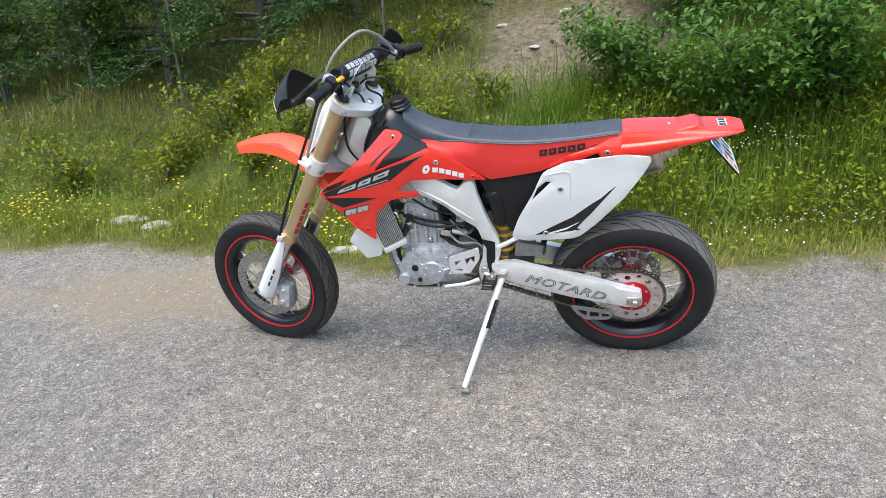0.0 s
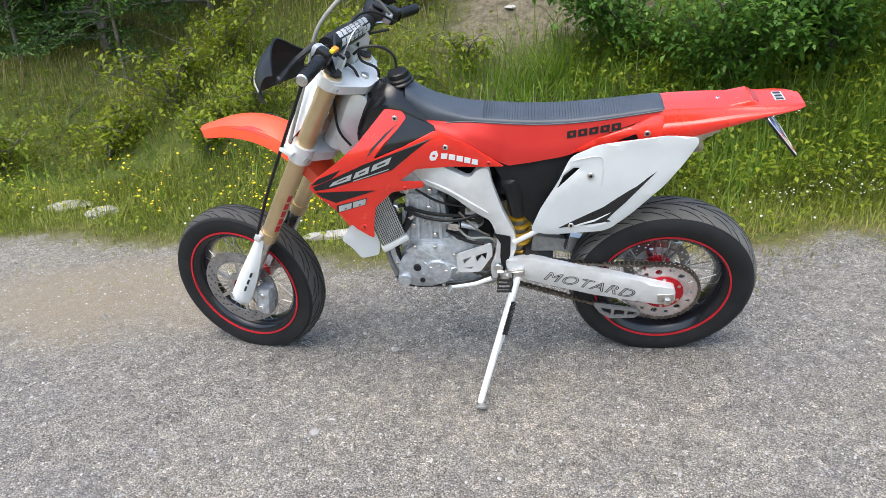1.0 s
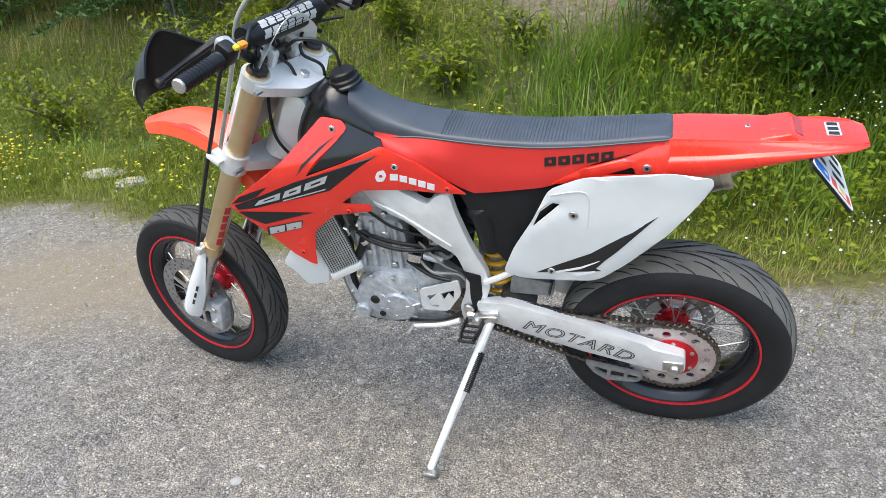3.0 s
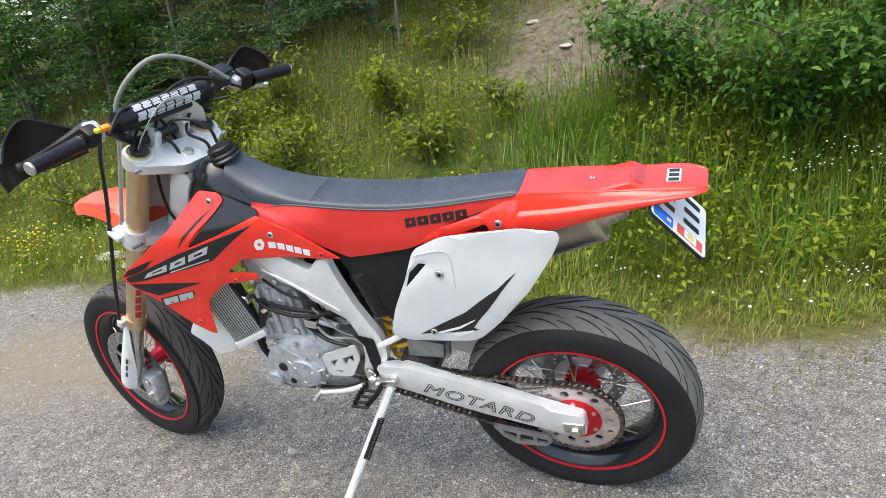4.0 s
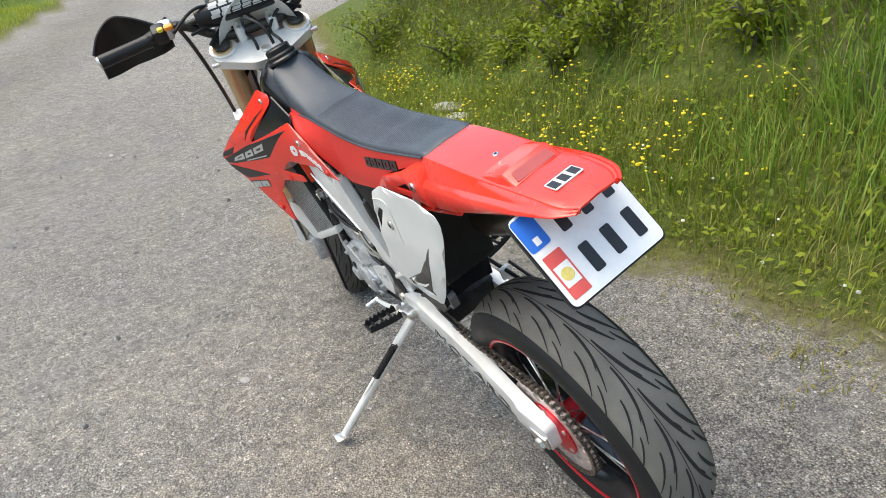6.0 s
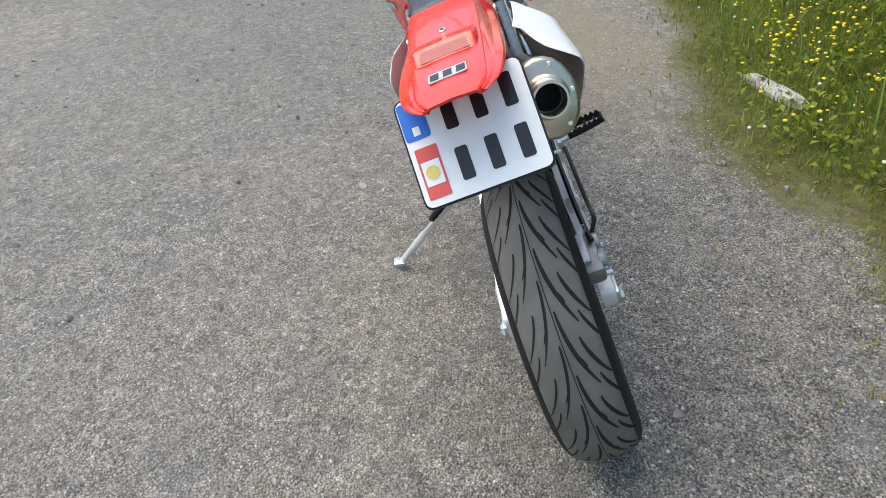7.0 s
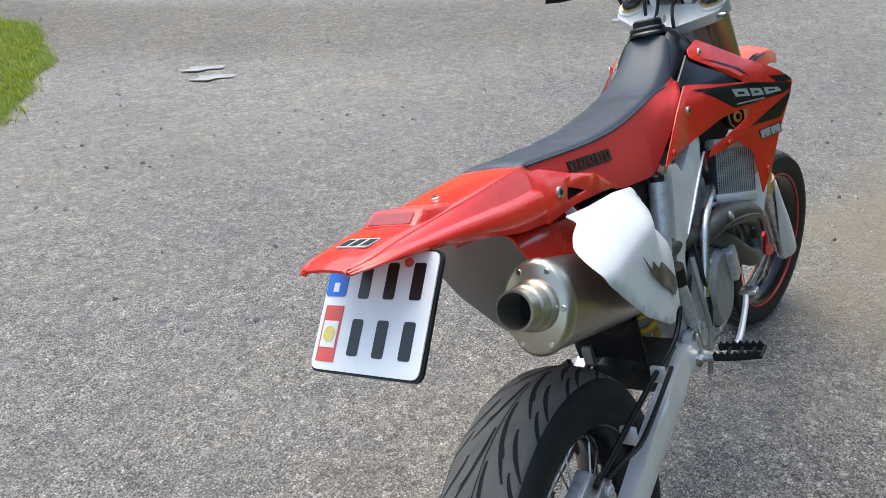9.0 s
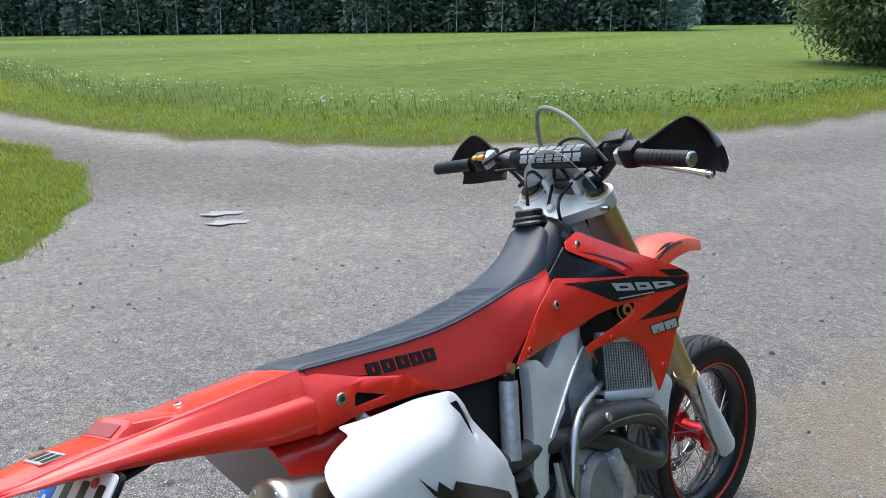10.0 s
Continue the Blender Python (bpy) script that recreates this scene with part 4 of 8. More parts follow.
part("kick_boss", rbox((0.04, 0.05, 0.09), pose(-0.80, 0.12, 0.50, 0, 20, 0), 0.008), ENGINE, engine)
part("brake_pedal", tube([(-0.56, 0.13, 0.385), (-0.66, 0.155, 0.355), (-0.78, 0.15, 0.375), (-0.84, 0.145, 0.40)], [0.009, 0.008, 0.007, 0.007], 8, 5), ALU, bike, "silver brake pedal")
part("rest_bracket", plate(fillet([(-0.60, 0.45), (-0.50, 0.47), (-0.48, 0.40), (-0.53, 0.36), (-0.60, 0.37)], 0.015), 0.112, -0.02, [ring2(-0.545, 0.42, 0.012, 12)], fine=0.03, edge=0.004), ALU, bike, "scuffed cast footrest bracket")
part("rear_master_cylinder", tube([(-0.535, 0.108, 0.475), (-0.505, 0.108, 0.545), (-0.485, 0.108, 0.595)], [0.012, 0.016, 0.014], 12, 2), ENGINE, bike, "small grey brake cylinder")
part("fluid_pot", tube([(-0.480, 0.112, 0.600), (-0.470, 0.112, 0.640)], 0.017, 14, 1), BLACK, bike)
part("pedal_rod", tube([(-0.545, 0.118, 0.39), (-0.535, 0.110, 0.475)], 0.005, 8, 1), STEEL, bike)
part("breather_tube", tube([(-0.60, 0.105, 0.60), (-0.575, 0.122, 0.52), (-0.59, 0.125, 0.43), (-0.56, 0.12, 0.34)], 0.006, 8, 5), HOSE, bike, "grey overflow tube")
part("wiring", tube([(-0.64, 0.10, 0.63), (-0.615, 0.118, 0.55), (-0.625, 0.122, 0.47), (-0.60, 0.118, 0.40)], 0.0045, 8, 5), BLACK, bike)
for x, z in ((-0.585, 0.445), (-0.515, 0.455), (-0.575, 0.385)):
    part("bracket_bolt", disc((x, 0.112, z), (0, 1, 0), 0.009, 0.008, 6, bevel=0.002), STEEL, bike)
part("pedal_tip", rbox((0.035, 0.04, 0.012), pose(-0.85, 0.15, 0.405), 0.003), STEEL, bike)

# ---- exhaust
HEADER = [(-0.90, 0.05, 0.70), (-1.00, 0.08, 0.62), (-1.045, 0.12, 0.50), (-1.01, 0.13, 0.44), (-0.93, 0.13, 0.47), (-0.80, 0.115, 0.56), (-0.66, 0.085, 0.62), (-0.50, 0.075, 0.655), (-0.34, 0.085, 0.69)]
part("exhaust_header", tube(HEADER, 0.024, 14, 8), SCORCHED, bike, "dull header pipe")
part("heat_shield", tube([(-1.045, 0.128, 0.470), (-1.02, 0.140, 0.530), (-0.955, 0.145, 0.572), (-0.86, 0.142, 0.605), (-0.76, 0.128, 0.622), (-0.67, 0.105, 0.606)], [0.018, 0.027, 0.029, 0.028, 0.028, 0.018], 16, 6), SCORCHED, bike, "dark pipe guard with two bolts")
part("guard_bead", tube([(-1.03, 0.160, 0.500), (-0.95, 0.172, 0.562), (-0.86, 0.169, 0.596), (-0.76, 0.154, 0.614), (-0.69, 0.125, 0.604)], [0.004, 0.006, 0.006, 0.006, 0.003], 10, 5), SCORCHED, bike)
for p in ((-1.005, 0.165, 0.553), (-0.760, 0.152, 0.631)):
    part("guard_bolt", disc(p, (0, 1, 0.3), 0.011, 0.006, 10, bevel=0.002), STEEL, bike)
part("coolant_pipe", tube([(-0.880, 0.085, 0.668), (-0.824, 0.100, 0.670), (-0.76, 0.110, 0.668), (-0.706, 0.116, 0.655), (-0.665, 0.118, 0.62), (-0.635, 0.118, 0.56), (-0.615, 0.115, 0.50)], 0.0105, 12, 6), STEEL, bike, "bright bent pipe")
m0, m1 = Vector((-0.33, 0.086, 0.680)), Vector((0.048, 0.110, 0.808))
ax = (m1 - m0).normalized()
up_v = (Vector((0, 0, 1)) - ax * ax.z).normalized()
sd = ax.cross(up_v)


def oval(p, a, b_, n_=20):
    return [p + up_v * a * math.cos(2 * math.pi * i / n_) + sd * b_ * math.sin(2 * math.pi * i / n_) for i in range(n_)]


muf = part("muffler", skin([oval(m0 - ax * 0.02, 0.035, 0.03), oval(m0, 0.055, 0.045), oval(m0 + ax * 0.03, 0.064, 0.050), oval(m1 - ax * 0.02, 0.066, 0.050), oval(m1, 0.066, 0.050)], 3, 1, 0, True, True), TITAN, bike, "oval bare metal silencer with a short outlet", sharp=50)
part("end_cap", skin([oval(m1 - ax * 0.008, 0.0675, 0.0515), oval(m1 + ax * 0.010, 0.0675, 0.0515), oval(m1 + ax * 0.016, 0.060, 0.045)], 2, 1, 0, True, True), END_CAP, muf, "straw-tinted steel end cap", sharp=40)
for i in range(6):
    a = 2 * math.pi * (i + 0.5) / 6
    part("cap_rivet", disc(m1 + ax * 0.012 + up_v * 0.057 * math.cos(a) + sd * 0.042 * math.sin(a), ax, 0.0045, 0.005, 8, bevel=0.001), STEEL, muf)
tip0 = m1 + ax * 0.012 + up_v * 0.004
outlet = bmesh.new()
prof = [(0.037, 0.0), (0.036, 0.014), (0.032, 0.018), (0.0315, 0.038), (0.0285, 0.042), (0.0280, 0.064), (0.0245, 0.064), (0.0240, -0.02)]
rings = []
for i in range(28):
    a = 2 * math.pi * i / 28
    rings.append([outlet.verts.new(tip0 + ax * h + (up_v * math.cos(a) + sd * math.sin(a)) * r) for r, h in prof])
for i in range(28):
    p, q = rings[i], rings[(i + 1) % 28]
    for j in range(len(prof) - 1):
        outlet.faces.new((p[j], p[j + 1], q[j + 1], q[j]))
outlet.faces.new([r[-1] for r in rings])
bmesh.ops.recalc_face_normals(outlet, faces=outlet.faces)
part("outlet", outlet, END_CAP, muf, "short outlet pipe")
# near-black disc paints the shade inside the open pipe
part("soot", disc(tip0 + ax * 0.005, ax, 0.0232, 0.002, 20), NEAR_BLACK, muf, "near-black disc for the dark hollow of the outlet")

# ---- shock, reservoir, airbox
spr_b = bmesh.new()
pts = [Vector((-0.50 + 0.036 * math.cos(a), 0.036 * math.sin(a), 0.415 + 0.225 * a / (2 * math.pi * 6.5))) for a in [2 * math.pi * 6.5 * k / 130 for k in range(131)]]
tube(pts, 0.0078, 8, 1, spr_b)
part("shock_spring", spr_b, SPRING, bike, "amber coil spring")
part("shock_body", tube([(-0.50, 0, 0.38), (-0.50, 0, 0.52), (-0.50, 0, 0.80)], [0.020, 0.024, 0.026], 14, 2), ENGINE, bike)
part("linkage", plate(fillet([(-0.46, 0.47), (-0.34, 0.475), (-0.335, 0.52), (-0.45, 0.535)], 0.01), -0.06, 0.02, fine=0.05), CASE_GREY, bike)
part("reservoir", tube([(-0.522, 0.085, 0.800), (-0.478, 0.088, 0.665)], 0.019, 20, 1), ENGINE, bike, "grey metal reservoir")
part("reservoir_cap", disc((-0.523, 0.085, 0.801), (-0.2, 0, 1), 0.014, 0.014, 12, bevel=0.003), BLACK, bike)
part("reservoir_knob", disc((-0.517, 0.098, 0.821), (-0.2, 0.3, 1), 0.010, 0.014, 6), CHROME, bike)
AIR = [(-0.575, 0.81), (-0.499, 0.815), (-0.33, 0.850), (-0.25, 0.86), (-0.25, 0.60), (-0.445, 0.575), (-0.50, 0.64)]
part("airbox", plate(fillet(AIR, 0.02), -0.074, 0.140, fine=0.06, edge=0.006), MATT_BLACK, bike, "matt black airbox")
part("airbox_duct", tube([(-0.56, -0.02, 0.70), (-0.52, -0.05, 0.74), (-0.50, -0.05, 0.62)], [0.03, 0.035, 0.03], 12, 4), BLACK, bike)
part("mud_flap", skin([[(-0.28, -0.075, 0.80), (-0.28, 0, 0.80), (-0.28, 0.075, 0.80)], [(-0.315, -0.078, 0.66), (-0.325, 0, 0.66), (-0.315, 0.078, 0.66)], [(-0.35, -0.074, 0.49), (-0.365, 0, 0.49), (-0.35, 0.074, 0.49)]], 4, 4, 0.004), BLACK_GLOSS, bike, "glossy black mud flap before the rear tyre")
part("inner_fender", skin([[(-0.30, -0.066, 0.83), (-0.30, -0.05, 0.84), (-0.30, 0, 0.85), (-0.30, 0.05, 0.84), (-0.30, 0.066, 0.74)], [(-0.15, -0.070, 0.852), (-0.15, -0.05, 0.86), (-0.15, 0, 0.87), (-0.15, 0.05, 0.86), (-0.15, 0.070, 0.775)], [(-0.020, -0.062, 0.874), (-0.015, -0.05, 0.885), (-0.015, 0, 0.90), (-0.015, 0.05, 0.885), (-0.040, 0.070, 0.805)]], 3, 3, 0.004), RED, bike, "red inner fender under the tail")
# ---- chain
c1, r1, c2, r2 = Vector((AXLE_X, AXLE_Z)), 0.1195, Vector((-0.625, 0.436)), 0.044
dvec = c2 - c1
base_a = math.atan2(dvec.y, dvec.x)
off = math.acos((r1 - r2) / dvec.length)
loop = []
a1, a2 = base_a - off, base_a + off
t1 = [c1 + Vector((math.cos(a), math.sin(a))) * r1 for a in (a1, a2)]
t2 = [c2 + Vector((math.cos(a), math.sin(a))) * r2 for a in (a1, a2)]
n_arc = 30
for i in range(n_arc + 1):
    a = a2 + (2 * math.pi - 2 * off) * i / n_arc
    loop.append(c1 + Vector((math.cos(a), math.sin(a))) * r1)
sag = 0.016
for i in range(1, 40):
    t = i / 40
    loop.append(t1[0].lerp(t2[0], t) - Vector((0, sag * math.sin(math.pi * t))))
for i in range(9):
    a = a1 + 2 * off * i / 8
    loop.append(c2 + Vector((math.cos(a), math.sin(a))) * r2)
for i in range(1, 40):
    t = i / 40
    loop.append(t2[1].lerp(t1[1], t) - Vector((0, 0.006 * math.sin(math.pi * t))))
chain_b = bmesh.new()
acc, pitch, here = 0.0, 0.0159, loop[0]
marks = [loop[0].copy()]
for q in loop[1:] + [loop[0]]:
    seg = (q - here).length
    while acc + seg >= pitch:
        here = here.lerp(q, (pitch - acc) / seg)
        marks.append(here.copy())
        seg = (q - here).length
        acc = 0.0
    acc += seg
    here = q
for i in range(len(marks) - 1):
    p, q = marks[i], marks[i + 1]
    w = (q - p).normalized()
    nn = Vector((-w.y, w.x)) * 0.0062
    wide = 0.0095 if i % 2 else 0.0065
    o = [p - w * 0.005 - nn * 0.6, p - nn, p.lerp(q, 0.5) - nn * 0.62, q - nn, q + w * 0.005 - nn * 0.6, q + w * 0.005 + nn * 0.6, q + nn, p.lerp(q, 0.5) + nn * 0.62, p + nn, p - w * 0.005 + nn * 0.6]
    for yc in (-0.0765 - wide, -0.0765 + wide - 0.0022):
        f1 = [chain_b.verts.new((v.x, yc, v.y)) for v in o]
        f2 = [chain_b.verts.new((v.x, yc + 0.0022, v.y)) for v in o]
        chain_b.faces.new(f1)
        chain_b.faces.new(f2[::-1])
        for k in range(len(o)):
            chain_b.faces.new((f1[k - 1], f1[k], f2[k], f2[k - 1]))
    disc((p.x, -0.087, p.y), (0, 1, 0), 0.0042, 0.021, 6, chain_b)
tagged(part("chain", chain_b, CHAIN_MAT, bike, "oily brown drive chain"), kind="stuff")
part("chain_guide", plate(fillet([(-0.250, 0.262), (-0.10, 0.238), (-0.085, 0.222), (-0.105, 0.200), (-0.19, 0.196), (-0.225, 0.222)], 0.008), -0.098, 0.012, [fillet([(-0.225, 0.247), (-0.185, 0.240), (-0.188, 0.208), (-0.210, 0.224)], 0.005, 2), fillet([(-0.176, 0.239), (-0.140, 0.233), (-0.142, 0.206), (-0.178, 0.206)], 0.005, 2), fillet([(-0.130, 0.231), (-0.102, 0.226), (-0.098, 0.219), (-0.110, 0.207), (-0.132, 0.207)], 0.004, 2)]), CASE_GREY, bike, "scuffed grey chain guide with wide holes")
part("guide_block", rbox((0.125, 0.014, 0.030), pose(-0.165, -0.080, 0.221, 0, 9, 0), 0.004), BLACK, bike, "black rubbing block")
part("chain_slider", tube([(-0.53, -0.078, 0.458), (-0.42, -0.080, 0.456), (-0.30, -0.080, 0.430)], 0.007, 6, 4), BLACK, bike)

# ---- rear caliper and brake line
cal = part("rear_caliper", rbox((0.095, 0.05, 0.05), pose(0.005, 0.088, 0.432, 0, 18, 0), 0.010), surface("grey_caliper_casting", (0.20, 0.20, 0.20), (0.34, 0.34, 0.33), 0.4, 0.5, 40, 0.4, 700, 0.12, (0.08, 0.075, 0.07), 0.4), bike, "grey cast rear brake caliper")
part("caliper_bridge", rbox((0.070, 0.030, 0.016), pose(0.008, 0.078, 0.462, 0, 18, 0), 0.005), ENGINE, cal)
for x in (-0.026, 0.030):
    part("slide_pin", tube([(x, 0.060, 0.452 - x * 0.3), (x, 0.118, 0.452 - x * 0.3)], 0.006, 8, 1), STEEL, cal)
part("bleed_nipple", tube([(-0.030, 0.098, 0.462), (-0.036, 0.100, 0.486)], [0.005, 0.003], 8, 1), CHROME, cal)
part("caliper_piston", disc((0.02, 0.108, 0.437), (0, 1, 0), 0.018, 0.014, 16, bevel=0.003), ENGINE, cal)
part("caliper_piston", disc((-0.022, 0.108, 0.446), (0, 1, 0), 0.013, 0.012, 16, bevel=0.003), ENGINE, cal)
part("caliper_pad", rbox((0.075, 0.012, 0.030), pose(0.005, 0.060, 0.405, 0, 18, 0), 0.004), STEEL, cal)
part("brake_hose", tube([(-0.03, 0.105, 0.455), (-0.06, 0.125, 0.475), (-0.16, 0.125, 0.455), (-0.34, 0.122, 0.490)], 0.0045, 8, 5), BLACK, cal)
for x in (-0.02, 0.045):
    part("caliper_bolt", disc((x, 0.112, 0.435 - x * 0.3), (0, 1, 0), 0.007, 0.012, 6), STEEL, cal)
part("caliper_bracket", plate(fillet([(-0.03, 0.30), (0.03, 0.30), (0.06, 0.40), (-0.04, 0.40)], 0.01), 0.075, -0.008), ALU, cal)
part("brake_line", tube([(0.0, 0.105, 0.47), (-0.10, 0.10, 0.47), (-0.30, 0.098, 0.485), (-0.45, 0.10, 0.50), (-0.52, 0.10, 0.58)], 0.0055, 8, 6), BLACK, bike, "black rear brake line")
for x, z in ((-0.16, 0.455), (-0.33, 0.478)):
    part("line_clip", rbox((0.012, 0.03, 0.035), pose(x, 0.098, z), 0.004), ALU, bike)

# ---- bodywork
def bolt(p, way, parent, r=0.011, mat=None):
    part("body_bolt", disc(p, way, r, 0.004, 12, bevel=0.0015), mat or STEEL, parent)
    q = Vector(p) + Vector(way).normalized() * 0.0035
    part("bolt_socket", disc(q, way, r * 0.45, 0.001, 6), NEAR_BLACK, parent)


TANK = []
for x, zt, hw, zb in ((-1.02, 0.945, 0.050, 0.86), (-0.98, 1.005, 0.075, 0.84), (-0.93, 1.048, 0.095, 0.82), (-0.87, 1.060, 0.100, 0.81), (-0.80, 1.010, 0.088, 0.81), (-0.74, 0.965, 0.072, 0.81), (-0.69, 0.935, 0.060, 0.82)):
    TANK.append([(x + 0.02, -hw * 0.9, zb), (x, -hw, zb + (zt - zb) * 0.40), (x, -hw * 0.82, zb + (zt - zb) * 0.80), (x, -hw * 0.40, zt - 0.004), (x, 0, zt), (x, hw * 0.40, zt - 0.004), (x, hw * 0.82, zb + (zt - zb) * 0.80), (x, hw, zb + (zt - zb) * 0.40), (x + 0.02, hw * 0.9, zb)])
tank = part("tank", skin(TANK, 4, 3, 0, True, True), BLACK_GLOSS, bike, "black plastic fuel tank")
cap = part("filler_cap", disc((-0.858, 0, 1.058), (-0.12, 0, 1), 0.040, 0.012, 32, bevel=0.004), BLACK, tank, "black ribbed filler cap")
part("cap_grip", disc((-0.860, 0, 1.070), (-0.12, 0, 1), 0.034, 0.016, 8, bevel=0.004), BLACK, cap)
part("cap_ring", disc((-0.855, 0, 1.050), (-0.12, 0, 1), 0.043, 0.009, 32, bevel=0.004), BLACK_GLOSS, cap)
part("breather_hose", tube([(-0.862, 0, 1.095), (-0.868, 0.0, 1.135), (-0.90, -0.012, 1.165), (-0.95, -0.02, 1.170), (-0.985, -0.02, 1.150)], 0.0042, 8, 8), BLACK, bike, "thin black breather hose from the filler cap")

SEAT_X = (-0.835, -0.765, -0.66, -0.555, -0.415, -0.283, -0.16, -0.085)
SEAT_TOP = (1.052, 1.004, 0.968, 0.961, 0.961, 0.966, 0.977, 0.983)
SEAT_SEAM = (0.985, 0.945, 0.948, 0.946, 0.946, 0.952, 0.964, 0.972)
SEAT_HALF = (0.058, 0.066, 0.066, 0.066, 0.066, 0.064, 0.058, 0.054)
rows = []
for x, zt, zs, hw in zip(SEAT_X, SEAT_TOP, SEAT_SEAM, SEAT_HALF):
    rows.append([(x, -hw, zs), (x, -hw * 0.88, zs + (zt - zs) * 0.72), (x, -hw * 0.5, zt - 0.002), (x, 0, zt), (x, hw * 0.5, zt - 0.002), (x, hw * 0.88, zs + (zt - zs) * 0.72), (x, hw, zs)])
rows.append([(p[0] + 0.012, p[1] * 0.96, p[2] - 0.016) for p in rows[-1]])
part("seat", skin(rows, 5, 4, 0.008), SEAT_BLACK, bike, "black grippy seat top")
ribs = bmesh.new()
for k in range(62):
    x = -0.60 + 0.50 * k / 61
    t = [i for i in range(len(SEAT_X) - 1) if SEAT_X[i] <= x <= SEAT_X[i + 1]][0]
    f = (x - SEAT_X[t]) / (SEAT_X[t + 1] - SEAT_X[t])
    zt, zs, hw = (a[t] + (a[t + 1] - a[t]) * f for a in (SEAT_TOP, SEAT_SEAM, SEAT_HALF))
    zt -= 0.0033
    tube([(x, -hw * 0.84, zs + (zt - zs) * 0.77), (x, -hw * 0.5, zt - 0.001), (x, 0, zt + 0.001), (x, hw * 0.5, zt - 0.001), (x, hw * 0.84, zs + (zt - zs) * 0.77)], 0.0030, 4, 2, ribs)
tagged(part("seat_rib", ribs, SEAT_BLACK, bike, "fine ribs across the seat top"), kind="stuff")
BOT_X = (-0.785, -0.70, -0.632, -0.538, -0.504, -0.42, -0.33, -0.26, -0.17, -0.092)
BOT_Z = (0.948, 0.915, 0.879, 0.824, 0.824, 0.842, 0.864, 0.912, 0.944, 0.982)


def lerp_list(xs_, vs_, x):
    if x <= xs_[0]:
        return vs_[0]
    for i in range(len(xs_) - 1):
        if x <= xs_[i + 1]:
            return vs_[i] + (vs_[i + 1] - vs_[i]) * (x - xs_[i]) / (xs_[i + 1] - xs_[i])
    return vs_[-1]


def side_y(x, z):
    """Half width of the seat's red side."""
    return lerp_list(SEAT_X, SEAT_HALF, x) + 0.001 + 0.024 * smooth(-0.52, -0.70, x) * smooth(0.0, 0.03, lerp_list(SEAT_X, SEAT_SEAM, x) - z) + 0.16 * max(0.0, min(0.075, lerp_list(SEAT_X, SEAT_SEAM, x) - z))


for sgn in (-1, 1):
    rows = []
    for x, zb in zip(BOT_X, BOT_Z):
        zs, hw = lerp_list(SEAT_X, SEAT_SEAM, x), lerp_list(SEAT_X, SEAT_HALF, x)
        zb = min(zb, zs - 0.006)
        rows.append([(x, sgn * (hw + 0.001), zs + 0.003), (x, sgn * side_y(x, zs * 0.6 + zb * 0.4), zs * 0.6 + zb * 0.4), (x, sgn * side_y(x, zs * 0.25 + zb * 0.75), zs * 0.25 + zb * 0.75), (x, sgn * side_y(x, zb - 0.006), zb - 0.006)])
    side_cover = part("seat_side", skin(rows, 4, 3, 0.006), SEAT_RED, bike, "red vinyl seat side")
    # the maker's word as plain blocks
    wb = bmesh.new()
    for k in range(5):
        x0 = -0.350 + 0.0315 * k
        z0 = 0.906 + 0.13 * (x0 + 0.35)
        yy = lambda x, z: sgn * (side_y(x, z) + 0.0022)
        o = [(x0, z0), (x0 + 0.026, z0 + 0.004), (x0 + 0.026, z0 + 0.025), (x0, z0 + 0.021)]
        h = [(x0 + 0.009, z0 + 0.008), (x0 + 0.017, z0 + 0.009), (x0 + 0.017, z0 + 0.018), (x0 + 0.009, z0 + 0.017)]
        plate(o, yy, -sgn * 0.002, [h], bm=wb)
    part("side_mark", wb, DECAL_BLACK, side_cover, "row of black blocks")
    part("seam_piping", tube([(x, sgn * (lerp_list(SEAT_X, SEAT_HALF, x) + 0.001), lerp_list(SEAT_X, SEAT_SEAM, x) + 0.003) for x in SEAT_X], 0.0022, 6, 5), SEAT_BLACK, side_cover)

# rear fender
TAIL = []
for x, zt, wt, ze, we in ((-0.135, 0.962, 0.048, 0.880, 0.077), (-0.085, 0.976, 0.052, 0.885, 0.080), (0.0, 0.979, 0.054, 0.900, 0.081), (0.073, 0.979, 0.054, 0.922, 0.081), (0.15, 0.979, 0.052, 0.943, 0.079), (0.22, 0.979, 0.050, 0.958, 0.074), (0.272, 0.976, 0.046, 0.965, 0.063), (0.300, 0.972, 0.033, 0.966, 0.043)):
    h_ = zt - ze
    half_ = [(we - 0.004, ze), (we, ze + h_ * 0.22), (we - 0.002, ze + h_ * 0.46), (we - 0.006, ze + h_ * 0.54), (wt + (we - wt) * 0.52, ze + h_ * 0.60), (wt + (we - wt) * 0.30, ze + h_ * 0.80), (wt + 0.001, zt - 0.003), (wt - 0.003, zt), (wt * 0.45, zt + 0.001)]
    TAIL.append([(x, -y, z) for y, z in half_] + [(x, 0, zt + 0.002)] + [(x, y, z) for y, z in half_[::-1]])
fender = part("rear_fender", skin(TAIL, 5, 2, 0.004), RED, bike, "long red plastic rear fender", sharp=24)
hump = []
